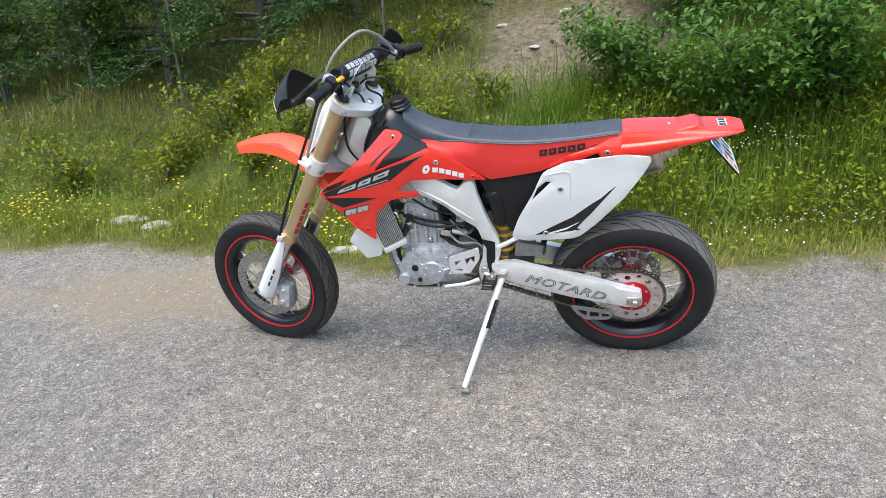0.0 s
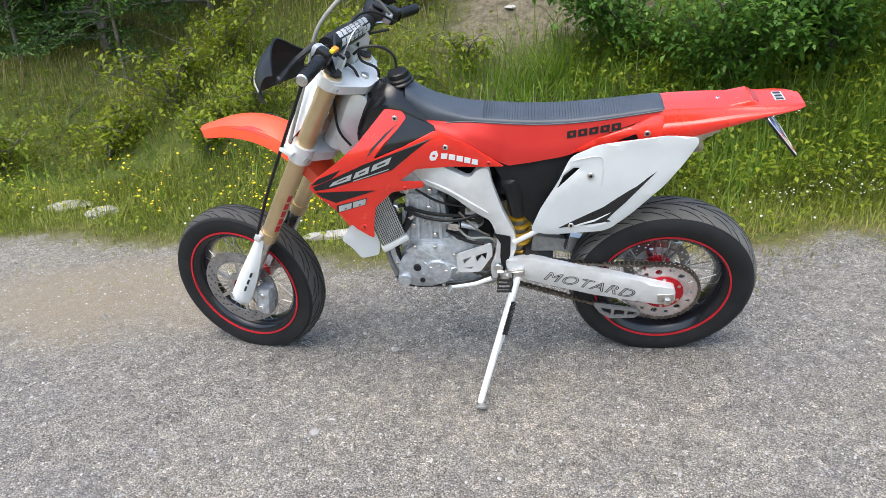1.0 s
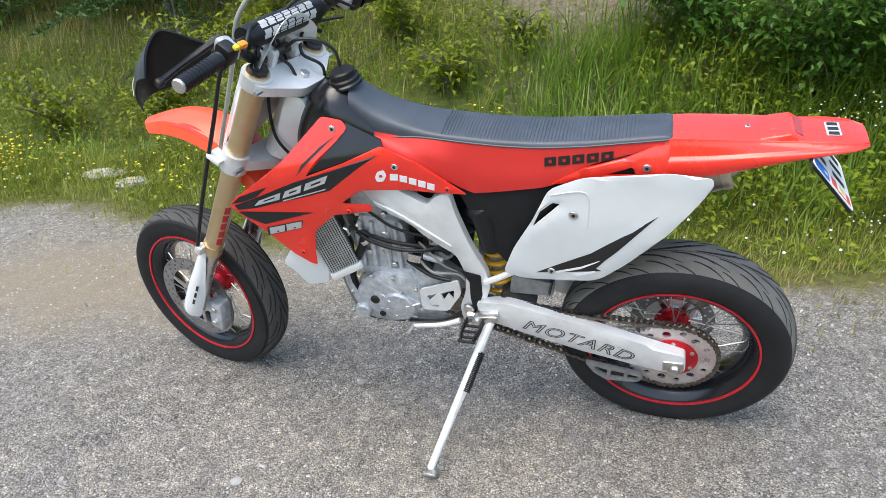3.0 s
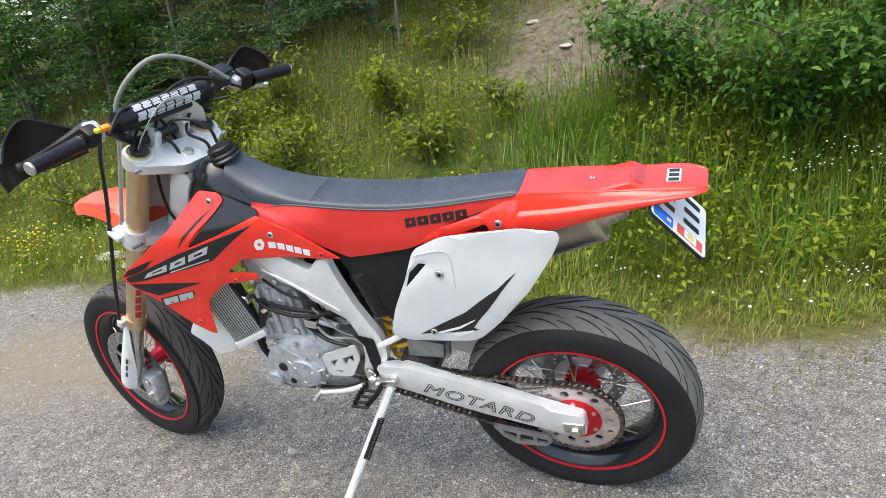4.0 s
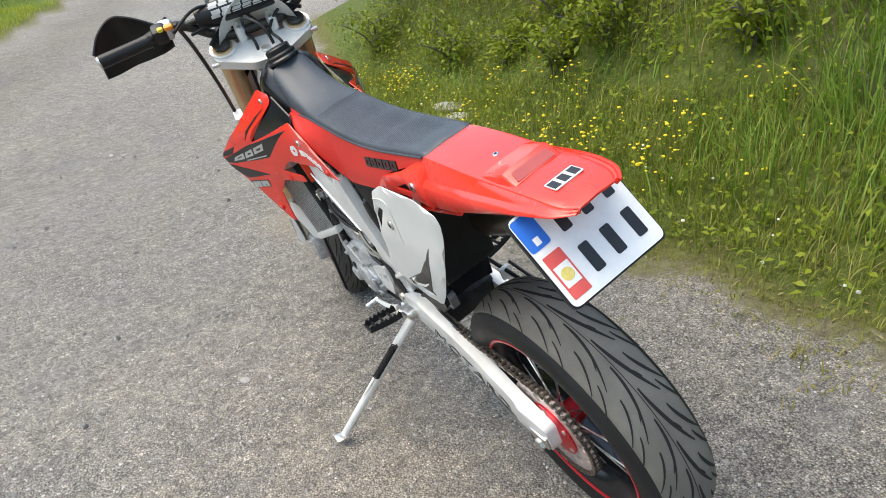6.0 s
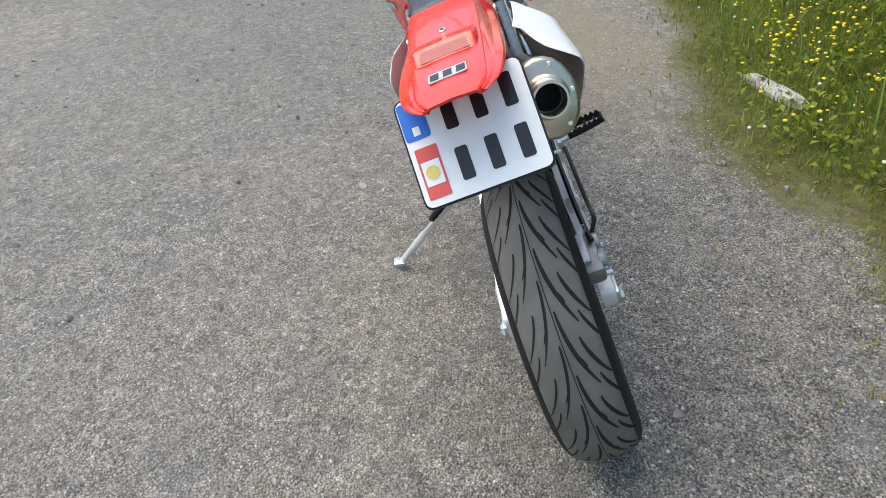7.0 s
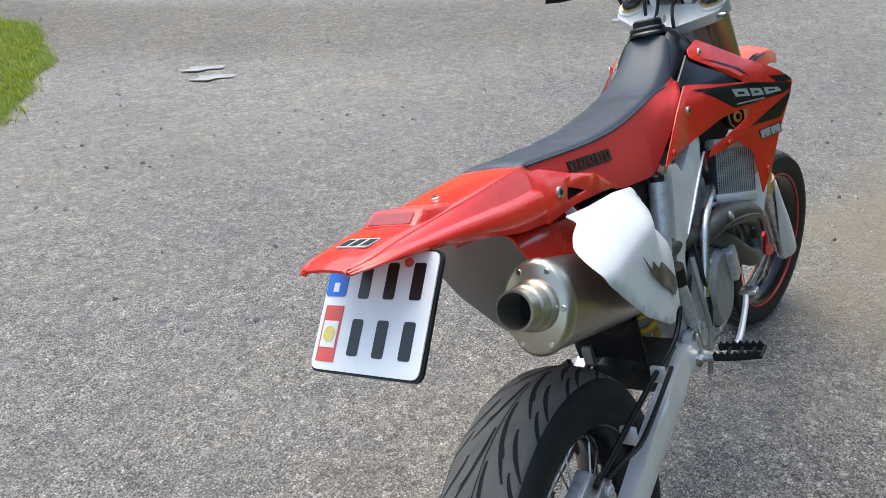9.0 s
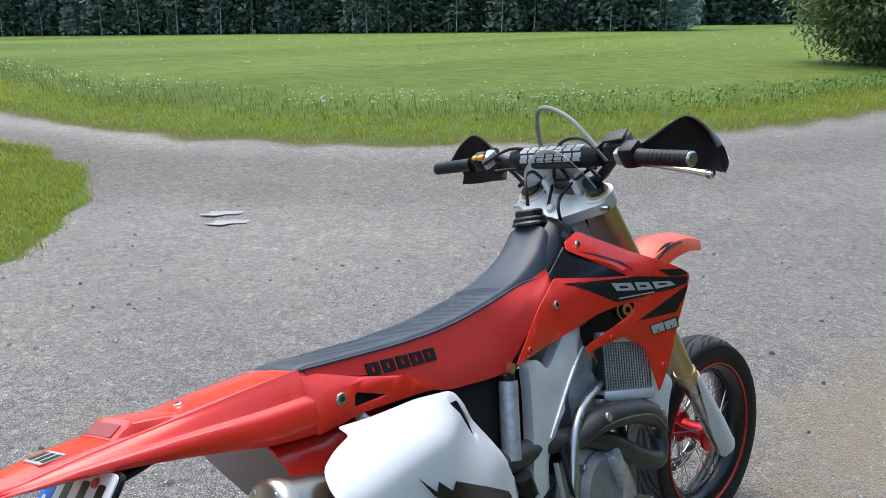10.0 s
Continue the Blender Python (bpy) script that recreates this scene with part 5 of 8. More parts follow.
for x, dz, w_ in ((0.095, 0.000, 0.047), (0.120, 0.006, 0.047), (0.150, 0.0125, 0.046), (0.156, 0.0125, 0.045), (0.180, 0.0005, 0.043)):
    hump.append([(x, -w_ - 0.004, 0.976), (x, -w_, 0.979 + dz * 0.8), (x, -w_ * 0.8, 0.980 + dz), (x, 0, 0.981 + dz), (x, w_ * 0.8, 0.980 + dz), (x, w_, 0.979 + dz * 0.8), (x, w_ + 0.004, 0.976)])
part("lamp_hump", skin(hump, 3, 2, 0.002), RED, fender, "raised hump over the tail lamp slot", sharp=24)
# flat plate: the slot's inner shade is painted as a darker red
slot = plate(fillet([(-0.036, -0.010), (0.036, -0.010), (0.033, 0.009), (-0.033, 0.009)], 0.003), 0.0, 0.003)
moved(slot, Matrix.Translation((0.1695, 0, 0.9875)) @ Matrix.Rotation(radians(90), 4, "Z") @ Matrix.Rotation(radians(-62), 4, "X"))
part("lamp_slot", slot, surface("shaded_slot_red", (0.30, 0.03, 0.035), (0.36, 0.05, 0.05), 0.4), fender, "flat dark red plate for the shaded slot below the hump")
bolt((0.073, 0, 0.980), (0.05, 0, 1), fender, 0.006, CHROME)
lg = plate(fillet([(-0.026, 0.222), (0.026, 0.222), (0.026, 0.250), (-0.026, 0.250)], 0.003), 0.0, 0.0015)
moved(lg, Matrix(((0, 0, 1, 0), (1, 0, 0, 0), (0, 1, 0, 0.9797), (0, 0, 0, 1))))
part("tail_badge", lg, DECAL_GREY, fender, "small silver badge")
lg2 = bmesh.new()
for k in range(3):
    plate([(-0.024 + 0.018 * k, 0.226), (-0.012 + 0.018 * k, 0.226), (-0.012 + 0.018 * k, 0.246), (-0.024 + 0.018 * k, 0.246)], 0.0, 0.001, bm=lg2)
moved(lg2, Matrix(((0, 0, 1, 0), (1, 0, 0, 0), (0, 1, 0, 0.9806), (0, 0, 0, 1))))
part("badge_mark", lg2, DECAL_BLACK, fender)
for sgn in (-1, 1):
    o = [(-0.335, 0.860), (-0.262, 0.908), (-0.172, 0.936), (-0.110, 0.962), (-0.080, 0.966), (-0.074, 0.884), (-0.16, 0.884), (-0.26, 0.872)]
    h = fillet([(-0.215, 0.893), (-0.155, 0.918), (-0.147, 0.897)], 0.006, 3)
    sp_ = part("tail_side", plate(fillet(o, 0.003), lambda x, z: sgn * (0.0815 - 0.52 * max(0, z - 0.925)), -sgn * 0.006, [h], fine=0.02, edge=0.002), RED, bike, "red plastic side piece under the seat")
    # black sheet paints the shade inside the hole
    part("hole_back", plate(fillet([(-0.225, 0.887), (-0.140, 0.926), (-0.133, 0.888)], 0.006, 3), sgn * 0.070, -sgn * 0.002), MATT_BLACK, sp_)
    bolt((-0.125, sgn * 0.080, 0.918), (0, sgn, 0), sp_, 0.010)

# number plate, tilted back under the tail
pm = Matrix.Translation((0.245, 0.0, 0.893)) @ Matrix.Rotation(radians(-40), 4, "Y")
# plate's own axes: x = thickness (to the rear), y across, z up


def flat(o, x, t):
    """A thin outline in the plate's plane, x metres proud of it."""
    b_ = plate(o, -x, -t)
    return moved(b_, Matrix(((0, -1, 0, 0), (1, 0, 0, 0), (0, 0, 1, 0), (0, 0, 0, 1))))


def rect(x0, z0, x1, z1, r=0.0):
    o = [(x0, z0), (x1, z0), (x1, z1), (x0, z1)]
    return fillet(o, r, 4) if r else o


num = part("number_plate", flat(rect(-0.089, -0.076, 0.089, 0.076, 0.012), 0.0, 0.002), DECAL_WHITE, bike, "white number plate with a blue band, tilted under the tail", pm)
part("plate_holder", flat(rect(-0.092, -0.079, 0.092, 0.079, 0.014), -0.006, 0.005), BLACK, num, "black plate holder")
part("plate_band", flat(rect(-0.088, 0.018, -0.052, 0.072, 0.006), 0.0022, 0.0006), PLATE_BLUE, num, "blue band")
part("band_mark", flat(rect(-0.075, 0.024, -0.065, 0.036), 0.003, 0.0004), DECAL_WHITE, num)
st = part("test_sticker", flat(rect(-0.082, -0.066, -0.050, 0.006, 0.002), 0.0022, 0.0006), STICKER_RED, num, "red sticker with a pale middle")
part("sticker_mark", flat(rect(-0.079, -0.048, -0.053, -0.014), 0.003, 0.0004), DECAL_WHITE, st)
part("sticker_dot", flat(ring2(-0.066, -0.031, 0.010, 16), 0.0036, 0.0004), STICKER_YELLOW, st)
for k, x0 in enumerate((-0.036, 0.006, 0.048)):
    part("plate_bar", flat(rect(x0 + 0.006, -0.056, x0 + 0.024, -0.010, 0.004), 0.0022, 0.0006), DECAL_BLACK, num, "plain dark bar in place of a character")
    part("plate_bar", flat(rect(x0 + 0.006, 0.016, x0 + 0.024, 0.062, 0.004), 0.0022, 0.0006), DECAL_BLACK, num, "plain dark bar in place of a character")
for y0 in (-0.045, 0.045):
    part("plate_screw", moved(disc((0, 0, 0), (1, 0, 0), 0.006, 0.004, 10, bevel=0.001), Matrix.Translation((0.002, y0, 0.062))), STICKER_RED if y0 > 0 else CHROME, num)
part("plate_arm", tube([(0.10, 0, 0.935), (0.16, 0, 0.925), (0.20, 0, 0.93)], 0.009, 8, 3), BLACK, bike)

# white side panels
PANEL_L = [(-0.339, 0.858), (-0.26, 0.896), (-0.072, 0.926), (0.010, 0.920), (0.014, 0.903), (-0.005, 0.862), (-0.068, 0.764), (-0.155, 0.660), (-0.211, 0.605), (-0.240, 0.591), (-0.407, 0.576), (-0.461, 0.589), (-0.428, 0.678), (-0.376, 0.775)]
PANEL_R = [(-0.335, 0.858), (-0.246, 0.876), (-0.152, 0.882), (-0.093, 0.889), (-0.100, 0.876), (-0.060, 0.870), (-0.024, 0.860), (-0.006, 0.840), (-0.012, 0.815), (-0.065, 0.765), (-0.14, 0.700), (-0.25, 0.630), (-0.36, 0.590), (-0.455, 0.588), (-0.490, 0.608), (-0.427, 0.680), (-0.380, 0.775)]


def left_y(x, z):
    return -(0.100 + 0.06 * max(0, x + 0.30) + 0.010 * smooth(0.9, 0.75, z))


def right_y(x, z):
    return 0.094 + 0.040 * smooth(-0.48, -0.40, x) * smooth(0.82, 0.70, z) * smooth(-0.20, -0.42, x) + 0.088 * smooth(-0.42, -0.20, x) * smooth(0.905, 0.82, z) + 0.01 * smooth(-0.2, 0.0, x) * smooth(0.88, 0.80, z)


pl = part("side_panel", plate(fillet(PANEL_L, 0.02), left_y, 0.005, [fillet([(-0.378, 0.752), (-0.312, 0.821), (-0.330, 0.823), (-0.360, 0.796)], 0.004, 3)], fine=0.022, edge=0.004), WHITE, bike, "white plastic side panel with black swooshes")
part("panel_decal", plate([(-0.373, 0.606), (-0.238, 0.687), (-0.093, 0.814), (-0.176, 0.703), (-0.205, 0.668), (-0.225, 0.640), (-0.212, 0.634), (-0.240, 0.628), (-0.30, 0.616)], lambda x, z: left_y(x, z) - 0.0012, 0.001, fine=0.02), DECAL_BLACK, pl, "black swoosh")
for o in ([(-0.330, 0.614), (-0.262, 0.640), (-0.215, 0.668), (-0.222, 0.661), (-0.262, 0.633), (-0.318, 0.612)], [(-0.285, 0.612), (-0.228, 0.632), (-0.226, 0.627), (-0.268, 0.608)]):
    part("decal_line", plate(o, lambda x, z: left_y(x, z) - 0.0020, 0.0008, fine=0.03), DECAL_WHITE, pl)
bolt((-0.280, left_y(-0.28, 0.80) - 0.001, 0.798), (0, -1, 0), pl, 0.011)
bolt((-0.334, left_y(-0.33, 0.617) - 0.001, 0.617), (0, -1, 0), pl, 0.010, CHROME)
part("panel_crease", tube([(-0.335, left_y(-0.33, 0.85) - 0.0003, 0.846), (-0.262, left_y(-0.26, 0.85) - 0.0003, 0.862), (-0.245, left_y(-0.24, 0.83) - 0.0003, 0.835), (-0.248, left_y(-0.24, 0.76) - 0.0003, 0.760)], 0.0012, 6, 4), DULL_WHITE, pl)
# near-black sheet added behind the vent to paint its inner shade
part("vent_back", plate([(-0.385, 0.742), (-0.305, 0.828), (-0.335, 0.832), (-0.368, 0.80)], -0.082, 0.002), NEAR_BLACK, pl)
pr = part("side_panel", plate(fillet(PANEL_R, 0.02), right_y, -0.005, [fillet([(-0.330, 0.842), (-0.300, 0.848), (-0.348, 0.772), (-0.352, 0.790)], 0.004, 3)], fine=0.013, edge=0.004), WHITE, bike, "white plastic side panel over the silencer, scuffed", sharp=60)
part("panel_decal", plate([(-0.392, 0.646), (-0.384, 0.660), (-0.300, 0.712), (-0.216, 0.762), (-0.205, 0.752), (-0.180, 0.778), (-0.172, 0.766), (-0.140, 0.802), (-0.165, 0.764), (-0.190, 0.742), (-0.215, 0.718), (-0.277, 0.680), (-0.345, 0.642)], lambda x, z: right_y(x, z) + 0.0048, -0.001, fine=0.008), DECAL_BLACK, pr, "worn black swoosh")
# the same added sheet, for the shade inside the right vent
part("vent_back", plate([(-0.342, 0.846), (-0.305, 0.848), (-0.345, 0.762), (-0.358, 0.785)], 0.083, -0.002), NEAR_BLACK, pr)

# radiator shrouds
SHROUD = [(-0.895, 1.014), (-0.845, 1.000), (-0.832, 0.983), (-0.852, 0.965), (-0.938, 0.893), (-0.850, 0.912), (-0.751, 0.938), (-0.658, 0.899), (-0.537, 0.824), (-0.692, 0.817), (-0.816, 0.831), (-0.850, 0.812), (-0.870, 0.800), (-0.800, 0.782), (-0.798, 0.760), (-0.898, 0.766), (-0.957, 0.722), (-0.972, 0.660), (-0.979, 0.608), (-1.025, 0.656), (-1.076, 0.743), (-1.122, 0.815), (-1.137, 0.844), (-1.120, 0.862), (-1.053, 0.900), (-0.985, 0.940)]


NOTCH = SHROUD.index((-0.692, 0.817))
SHROUD_R = SHROUD[:NOTCH] + [(-0.640, 0.820), (-0.752, 0.822), (-0.835, 0.836), (-0.900, 0.836), (-0.948, 0.830), (-0.936, 0.810), (-0.870, 0.794), (-0.795, 0.780), (-0.782, 0.762)] + SHROUD[NOTCH + 6:]


def shroud_y(x, z):
    return 0.097 + 0.335 * max(0, -0.72 - x) - 0.6 * max(0, z - 0.92) + 0.008 * smooth(0.70, 0.84, z) * smooth(1.0, 0.88, z)


def warp(sgn, o):
    """The right one's front is raised to fit the camera's view."""
    return list(o) if sgn < 0 else [(x, z + 0.02 * max(0, -0.70 - x)) for x, z in o]


for sgn in (-1, 1):
    def on(d):
        return lambda x, z: sgn * (shroud_y(x, z) + d)
    sh = part("shroud", plate(fillet(SHROUD, 0.008) if sgn < 0 else warp(sgn, fillet(SHROUD_R, 0.006)), on(0), -sgn * 0.005, fine=0.022, edge=0.003), RED, bike, "red plastic radiator shroud with black and silver graphics")
    for o in ([(-1.124, 0.844), (-1.071, 0.856), (-0.965, 0.885), (-0.876, 0.900), (-0.755, 0.924), (-0.812, 0.894), (-0.886, 0.847), (-0.957, 0.838), (-1.008, 0.835), (-1.072, 0.828), (-1.118, 0.830)],
              [(-1.129, 0.850), (-1.105, 0.867), (-1.033, 0.883), (-1.064, 0.860), (-1.097, 0.852)],
              [(-1.119, 0.824), (-1.03, 0.806), (-0.944, 0.787), (-0.99, 0.782), (-1.069, 0.773), (-1.105, 0.803)],
              [(-0.956, 0.901), (-0.927, 0.927), (-0.871, 0.966), (-0.858, 0.974), (-0.895, 0.956), (-0.939, 0.926)]):
        part("shroud_decal", plate(warp(sgn, o), on(0.0012), -sgn * 0.001, fine=0.02), DECAL_BLACK, sh, "black streak")
    # silver name as three slanted blocks, a thin line below it
    for o, h in (([(-1.077, 0.835), (-1.062, 0.848), (-1.004, 0.862), (-1.012, 0.843)], [(-1.053, 0.8425), (-1.049, 0.847), (-1.020, 0.8535), (-1.023, 0.8485)]),
                 ([(-1.004, 0.845), (-0.992, 0.864), (-0.949, 0.875), (-0.957, 0.854)], [(-0.986, 0.8545), (-0.983, 0.860), (-0.962, 0.865), (-0.965, 0.8595)]),
                 ([(-0.948, 0.857), (-0.938, 0.877), (-0.881, 0.891), (-0.893, 0.870)], [(-0.929, 0.867), (-0.926, 0.873), (-0.900, 0.8795), (-0.903, 0.873)])):
        part("name_block", plate(warp(sgn, o), on(0.0022), -sgn * 0.0008, [warp(sgn, h)] if h else []), DECAL_GREY, sh)
    part("name_line", plate(warp(sgn, [(-1.005, 0.836), (-0.895, 0.851), (-0.894, 0.854), (-1.004, 0.839)]), on(0.0022), -sgn * 0.0008), DECAL_GREY, sh)
    part("badge_back", plate(warp(sgn, [(-1.073, 0.735), (-0.984, 0.743), (-0.975, 0.767), (-1.069, 0.762)]), on(0.0012), -sgn * 0.001, fine=0.03), DECAL_BLACK, sh)
    for k in range(2):
        x0, z0 = -1.067 + 0.044 * k, 0.738 + 0.0035 * k
        part("badge_block", plate(warp(sgn, [(x0, z0), (x0 + 0.038, z0 + 0.003), (x0 + 0.044, z0 + 0.023), (x0 + 0.004, z0 + 0.021)]), on(0.0022), -sgn * 0.0008, [warp(sgn, [(x0 + 0.018, z0 + 0.003), (x0 + 0.024, z0 + 0.004), (x0 + 0.025, z0 + 0.009), (x0 + 0.019, z0 + 0.008)])]), DECAL_GREY, sh)
    if sgn < 0:
        part("side_emblem", plate(fillet([(-0.768, 0.852), (-0.752, 0.850), (-0.742, 0.866), (-0.746, 0.882), (-0.762, 0.880), (-0.770, 0.866)], 0.004, 2), on(0.0015), -sgn * 0.001, [ring2(-0.756, 0.866, 0.005, 8)]), DECAL_WHITE, sh, "white emblem")
        for k in range(5):
            x0 = -0.736 + 0.0235 * k
            z0 = 0.851 - 0.0050 * k
            part("emblem_block", plate([(x0, z0), (x0 + 0.019, z0 - 0.003), (x0 + 0.022, z0 + 0.015), (x0 + 0.003, z0 + 0.018)], on(0.0015), -sgn * 0.001), DECAL_WHITE, sh)
    for x, z in ((-0.866, 0.988), (-0.719, 0.888), (-0.587, 0.836), (-0.855, 0.774), (-1.000, 0.664)):
        (x, z), = warp(sgn, [(x, z)])
        bolt((x, on(0.0005)(x, z), z), (0, sgn, 0), sh, 0.0095 if z > 0.86 else 0.008, CHROME if z > 0.86 else RED)
    part("tank_flank", plate([(-0.838, 0.992), (-0.900, 0.975), (-0.975, 0.905), (-0.940, 0.880), (-0.850, 0.896), (-0.742, 0.922), (-0.752, 0.948), (-0.800, 0.972)], on(-0.009), -sgn * 0.004, fine=0.02), BLACK_GLOSS, bike, "glossy black tank flank behind the shroud's arm")
    # radiators behind, finned, and the white scoops below
    wide = Vector((-0.124, sgn * 0.067, -0.030)).normalized()
    tall = (Vector((-0.22, 0, 1)) - wide * wide.dot(Vector((-0.22, 0, 1)))).normalized()
    back = wide.cross(tall) if sgn > 0 else tall.cross(wide)
    rm = Matrix(((back.x, wide.x, tall.x, -0.945 if sgn > 0 else -0.955), (back.y, wide.y, tall.y, sgn * 0.122), (back.z, wide.z, tall.z, 0.688 if sgn > 0 else 0.660), (0, 0, 0, 1)))
    long_, rw = (0.108, 0.134) if sgn > 0 else (0.21, 0.088)
    if rm.determinant() < 0:
        rm = rm @ Matrix.Diagonal((-1, 1, 1, 1))
    rad = part("radiator", rbox((0.024, rw, long_), rm, 0.003), CORE_DARK, bike, "finned radiator behind the shroud")
    fin = bmesh.new()
    for k in range(int(long_ / 0.0066)):
        rbox((0.0262, rw - 0.002, 0.0009), rm @ Matrix.Translation((0, 0, -long_ / 2 + 0.004 + 0.0066 * k)), 0.0003, 1, fin)
    tagged(part("fin", fin, CORE, rad, "thin silver cooling fins"), kind="stuff")
    for k in range(int(rw / 0.0072)):
        part("core_tube", rbox((0.0285, 0.0026, long_), rm @ Matrix.Translation((0, -rw / 2 + 0.005 + 0.0070 * k, 0)), 0.0004, 1), CORE, rad)
    for zz in (-long_ / 2 - 0.012, long_ / 2 + 0.012):
        part("radiator_tank", rbox((0.034, rw + 0.012, 0.026), rm @ Matrix.Translation((0, 0, zz)), 0.008), ALU, rad, "silver radiator end tank")
    part("radiator_hose", tube([(-0.865, sgn * 0.085, 0.640), (-0.88, sgn * 0.095, 0.60), (-0.915, sgn * 0.095, 0.55), (-0.935, sgn * 0.085, 0.50)], 0.013, 12, 5), BLACK, bike, "black rubber radiator hose")
    part("hose_clip", disc((-0.868, sgn * 0.087, 0.632), (0.3, 0, -1), 0.016, 0.012, 16), CHROME, bike)
    scoop = warp(sgn, [(-1.100, 0.592), (-1.072, 0.556), (-1.046, 0.505), (-0.985, 0.510), (-0.975, 0.560), (-0.990, 0.630), (-1.06, 0.645)])
    part("scoop", plate(fillet(scoop, 0.012), lambda x, z: sgn * (0.150 + 0.2 * (-1.0 - x)), -sgn * 0.004, fine=0.03, edge=0.003), WHITE, bike, "white plastic radiator scoop")
# black sheet added for the dark void seen through the shroud's notch
part("inner_shield", plate(fillet([(-0.80, 0.845), (-0.99, 0.865), (-1.03, 0.80), (-0.98, 0.752), (-0.80, 0.755)], 0.01), lambda x, z: shroud_y(x, z) - 0.085, -0.004, fine=0.03), MATT_BLACK, bike, "added black sheet standing in for shade behind the shroud")
horn = part("horn", disc((-0.978, 0.128, 0.812), (0.5, 1, 0.1), 0.030, 0.018, 24, bevel=0.005), BLACK, bike, "round horn with yellow and black rings behind the shroud")
for k, r_ in enumerate((0.028, 0.021, 0.014, 0.007)):
    part("horn_ring", disc((-0.978 + 0.45 * (0.0165 + 0.0012 * k), 0.128 + 0.89 * (0.0165 + 0.0012 * k), 0.812 + 0.09 * (0.0165 + 0.0012 * k)), (0.5, 1, 0.1), r_, 0.0012, 20), (STICKER_YELLOW, BLACK)[k % 2], horn)

# the fore body is lifted and shifted to fit the camera's view
for ob in bike.children_recursive:
    if ob.type == "MESH" and ob.parent.name.split(".")[0] not in ("rear_wheel", "footrest") and ob.name.split(".")[0] not in ("side_stand", "swingarm", "chain"):
        for v in ob.data.vertices:
            v.co.z += 0.020 * smooth(-0.35, -0.75, v.co.x)
            v.co.x += 0.013 * smooth(-0.45, -0.72, v.co.x) + 0.060 * max(0.0, -0.72 - v.co.x)

# ---- front end: x forward, y to its left, z up along the steering axis
RAKE, STEER = 30.8, 13.7
MS = Matrix.Translation((-1.011, -0.003, 0.974)) @ Matrix.Rotation(radians(-1.0), 4, "X") @ Matrix(((-math.cos(radians(RAKE)), 0, math.sin(radians(RAKE)), 0), (0, -1, 0, 0), (math.sin(radians(RAKE)), 0, math.cos(radians(RAKE)), 0), (0, 0, 0, 1))) @ Matrix.Rotation(radians(-STEER), 4, "Z")
AX_F, AX_H = 0.092, -0.840
F = AX_F - 0.034     # how far the fork legs stand before the axis


def fpart(name, bm, mat, label="", parent=None, sharp=35):
    return part(name, moved(bm, MS), mat, parent or bike, label, None, sharp)


def bpart(name, bm, mat, label="", parent=None, sharp=35):
    """A piece on the handlebar, which stands a little before and over the upper clamp."""
    return fpart(name, moved(bm, Matrix.Translation((0.061, 0, -0.016))), mat, label, parent, sharp)


front_m = MS @ Matrix.Translation((AX_F, 0, AX_H)) @ Matrix.Rotation(math.pi, 4, "Z")
front = wheel("front_wheel", (0, 0, 0), front_m, 0.122, 0.300, "front wheel with black rim, red stripe and road tyre, turned to its right", TREAD_DARK)
brake_disc(front, (0, 0, 0), -0.066, 0.150, 20, DISC, "large drilled steel front brake disc", 0.72)
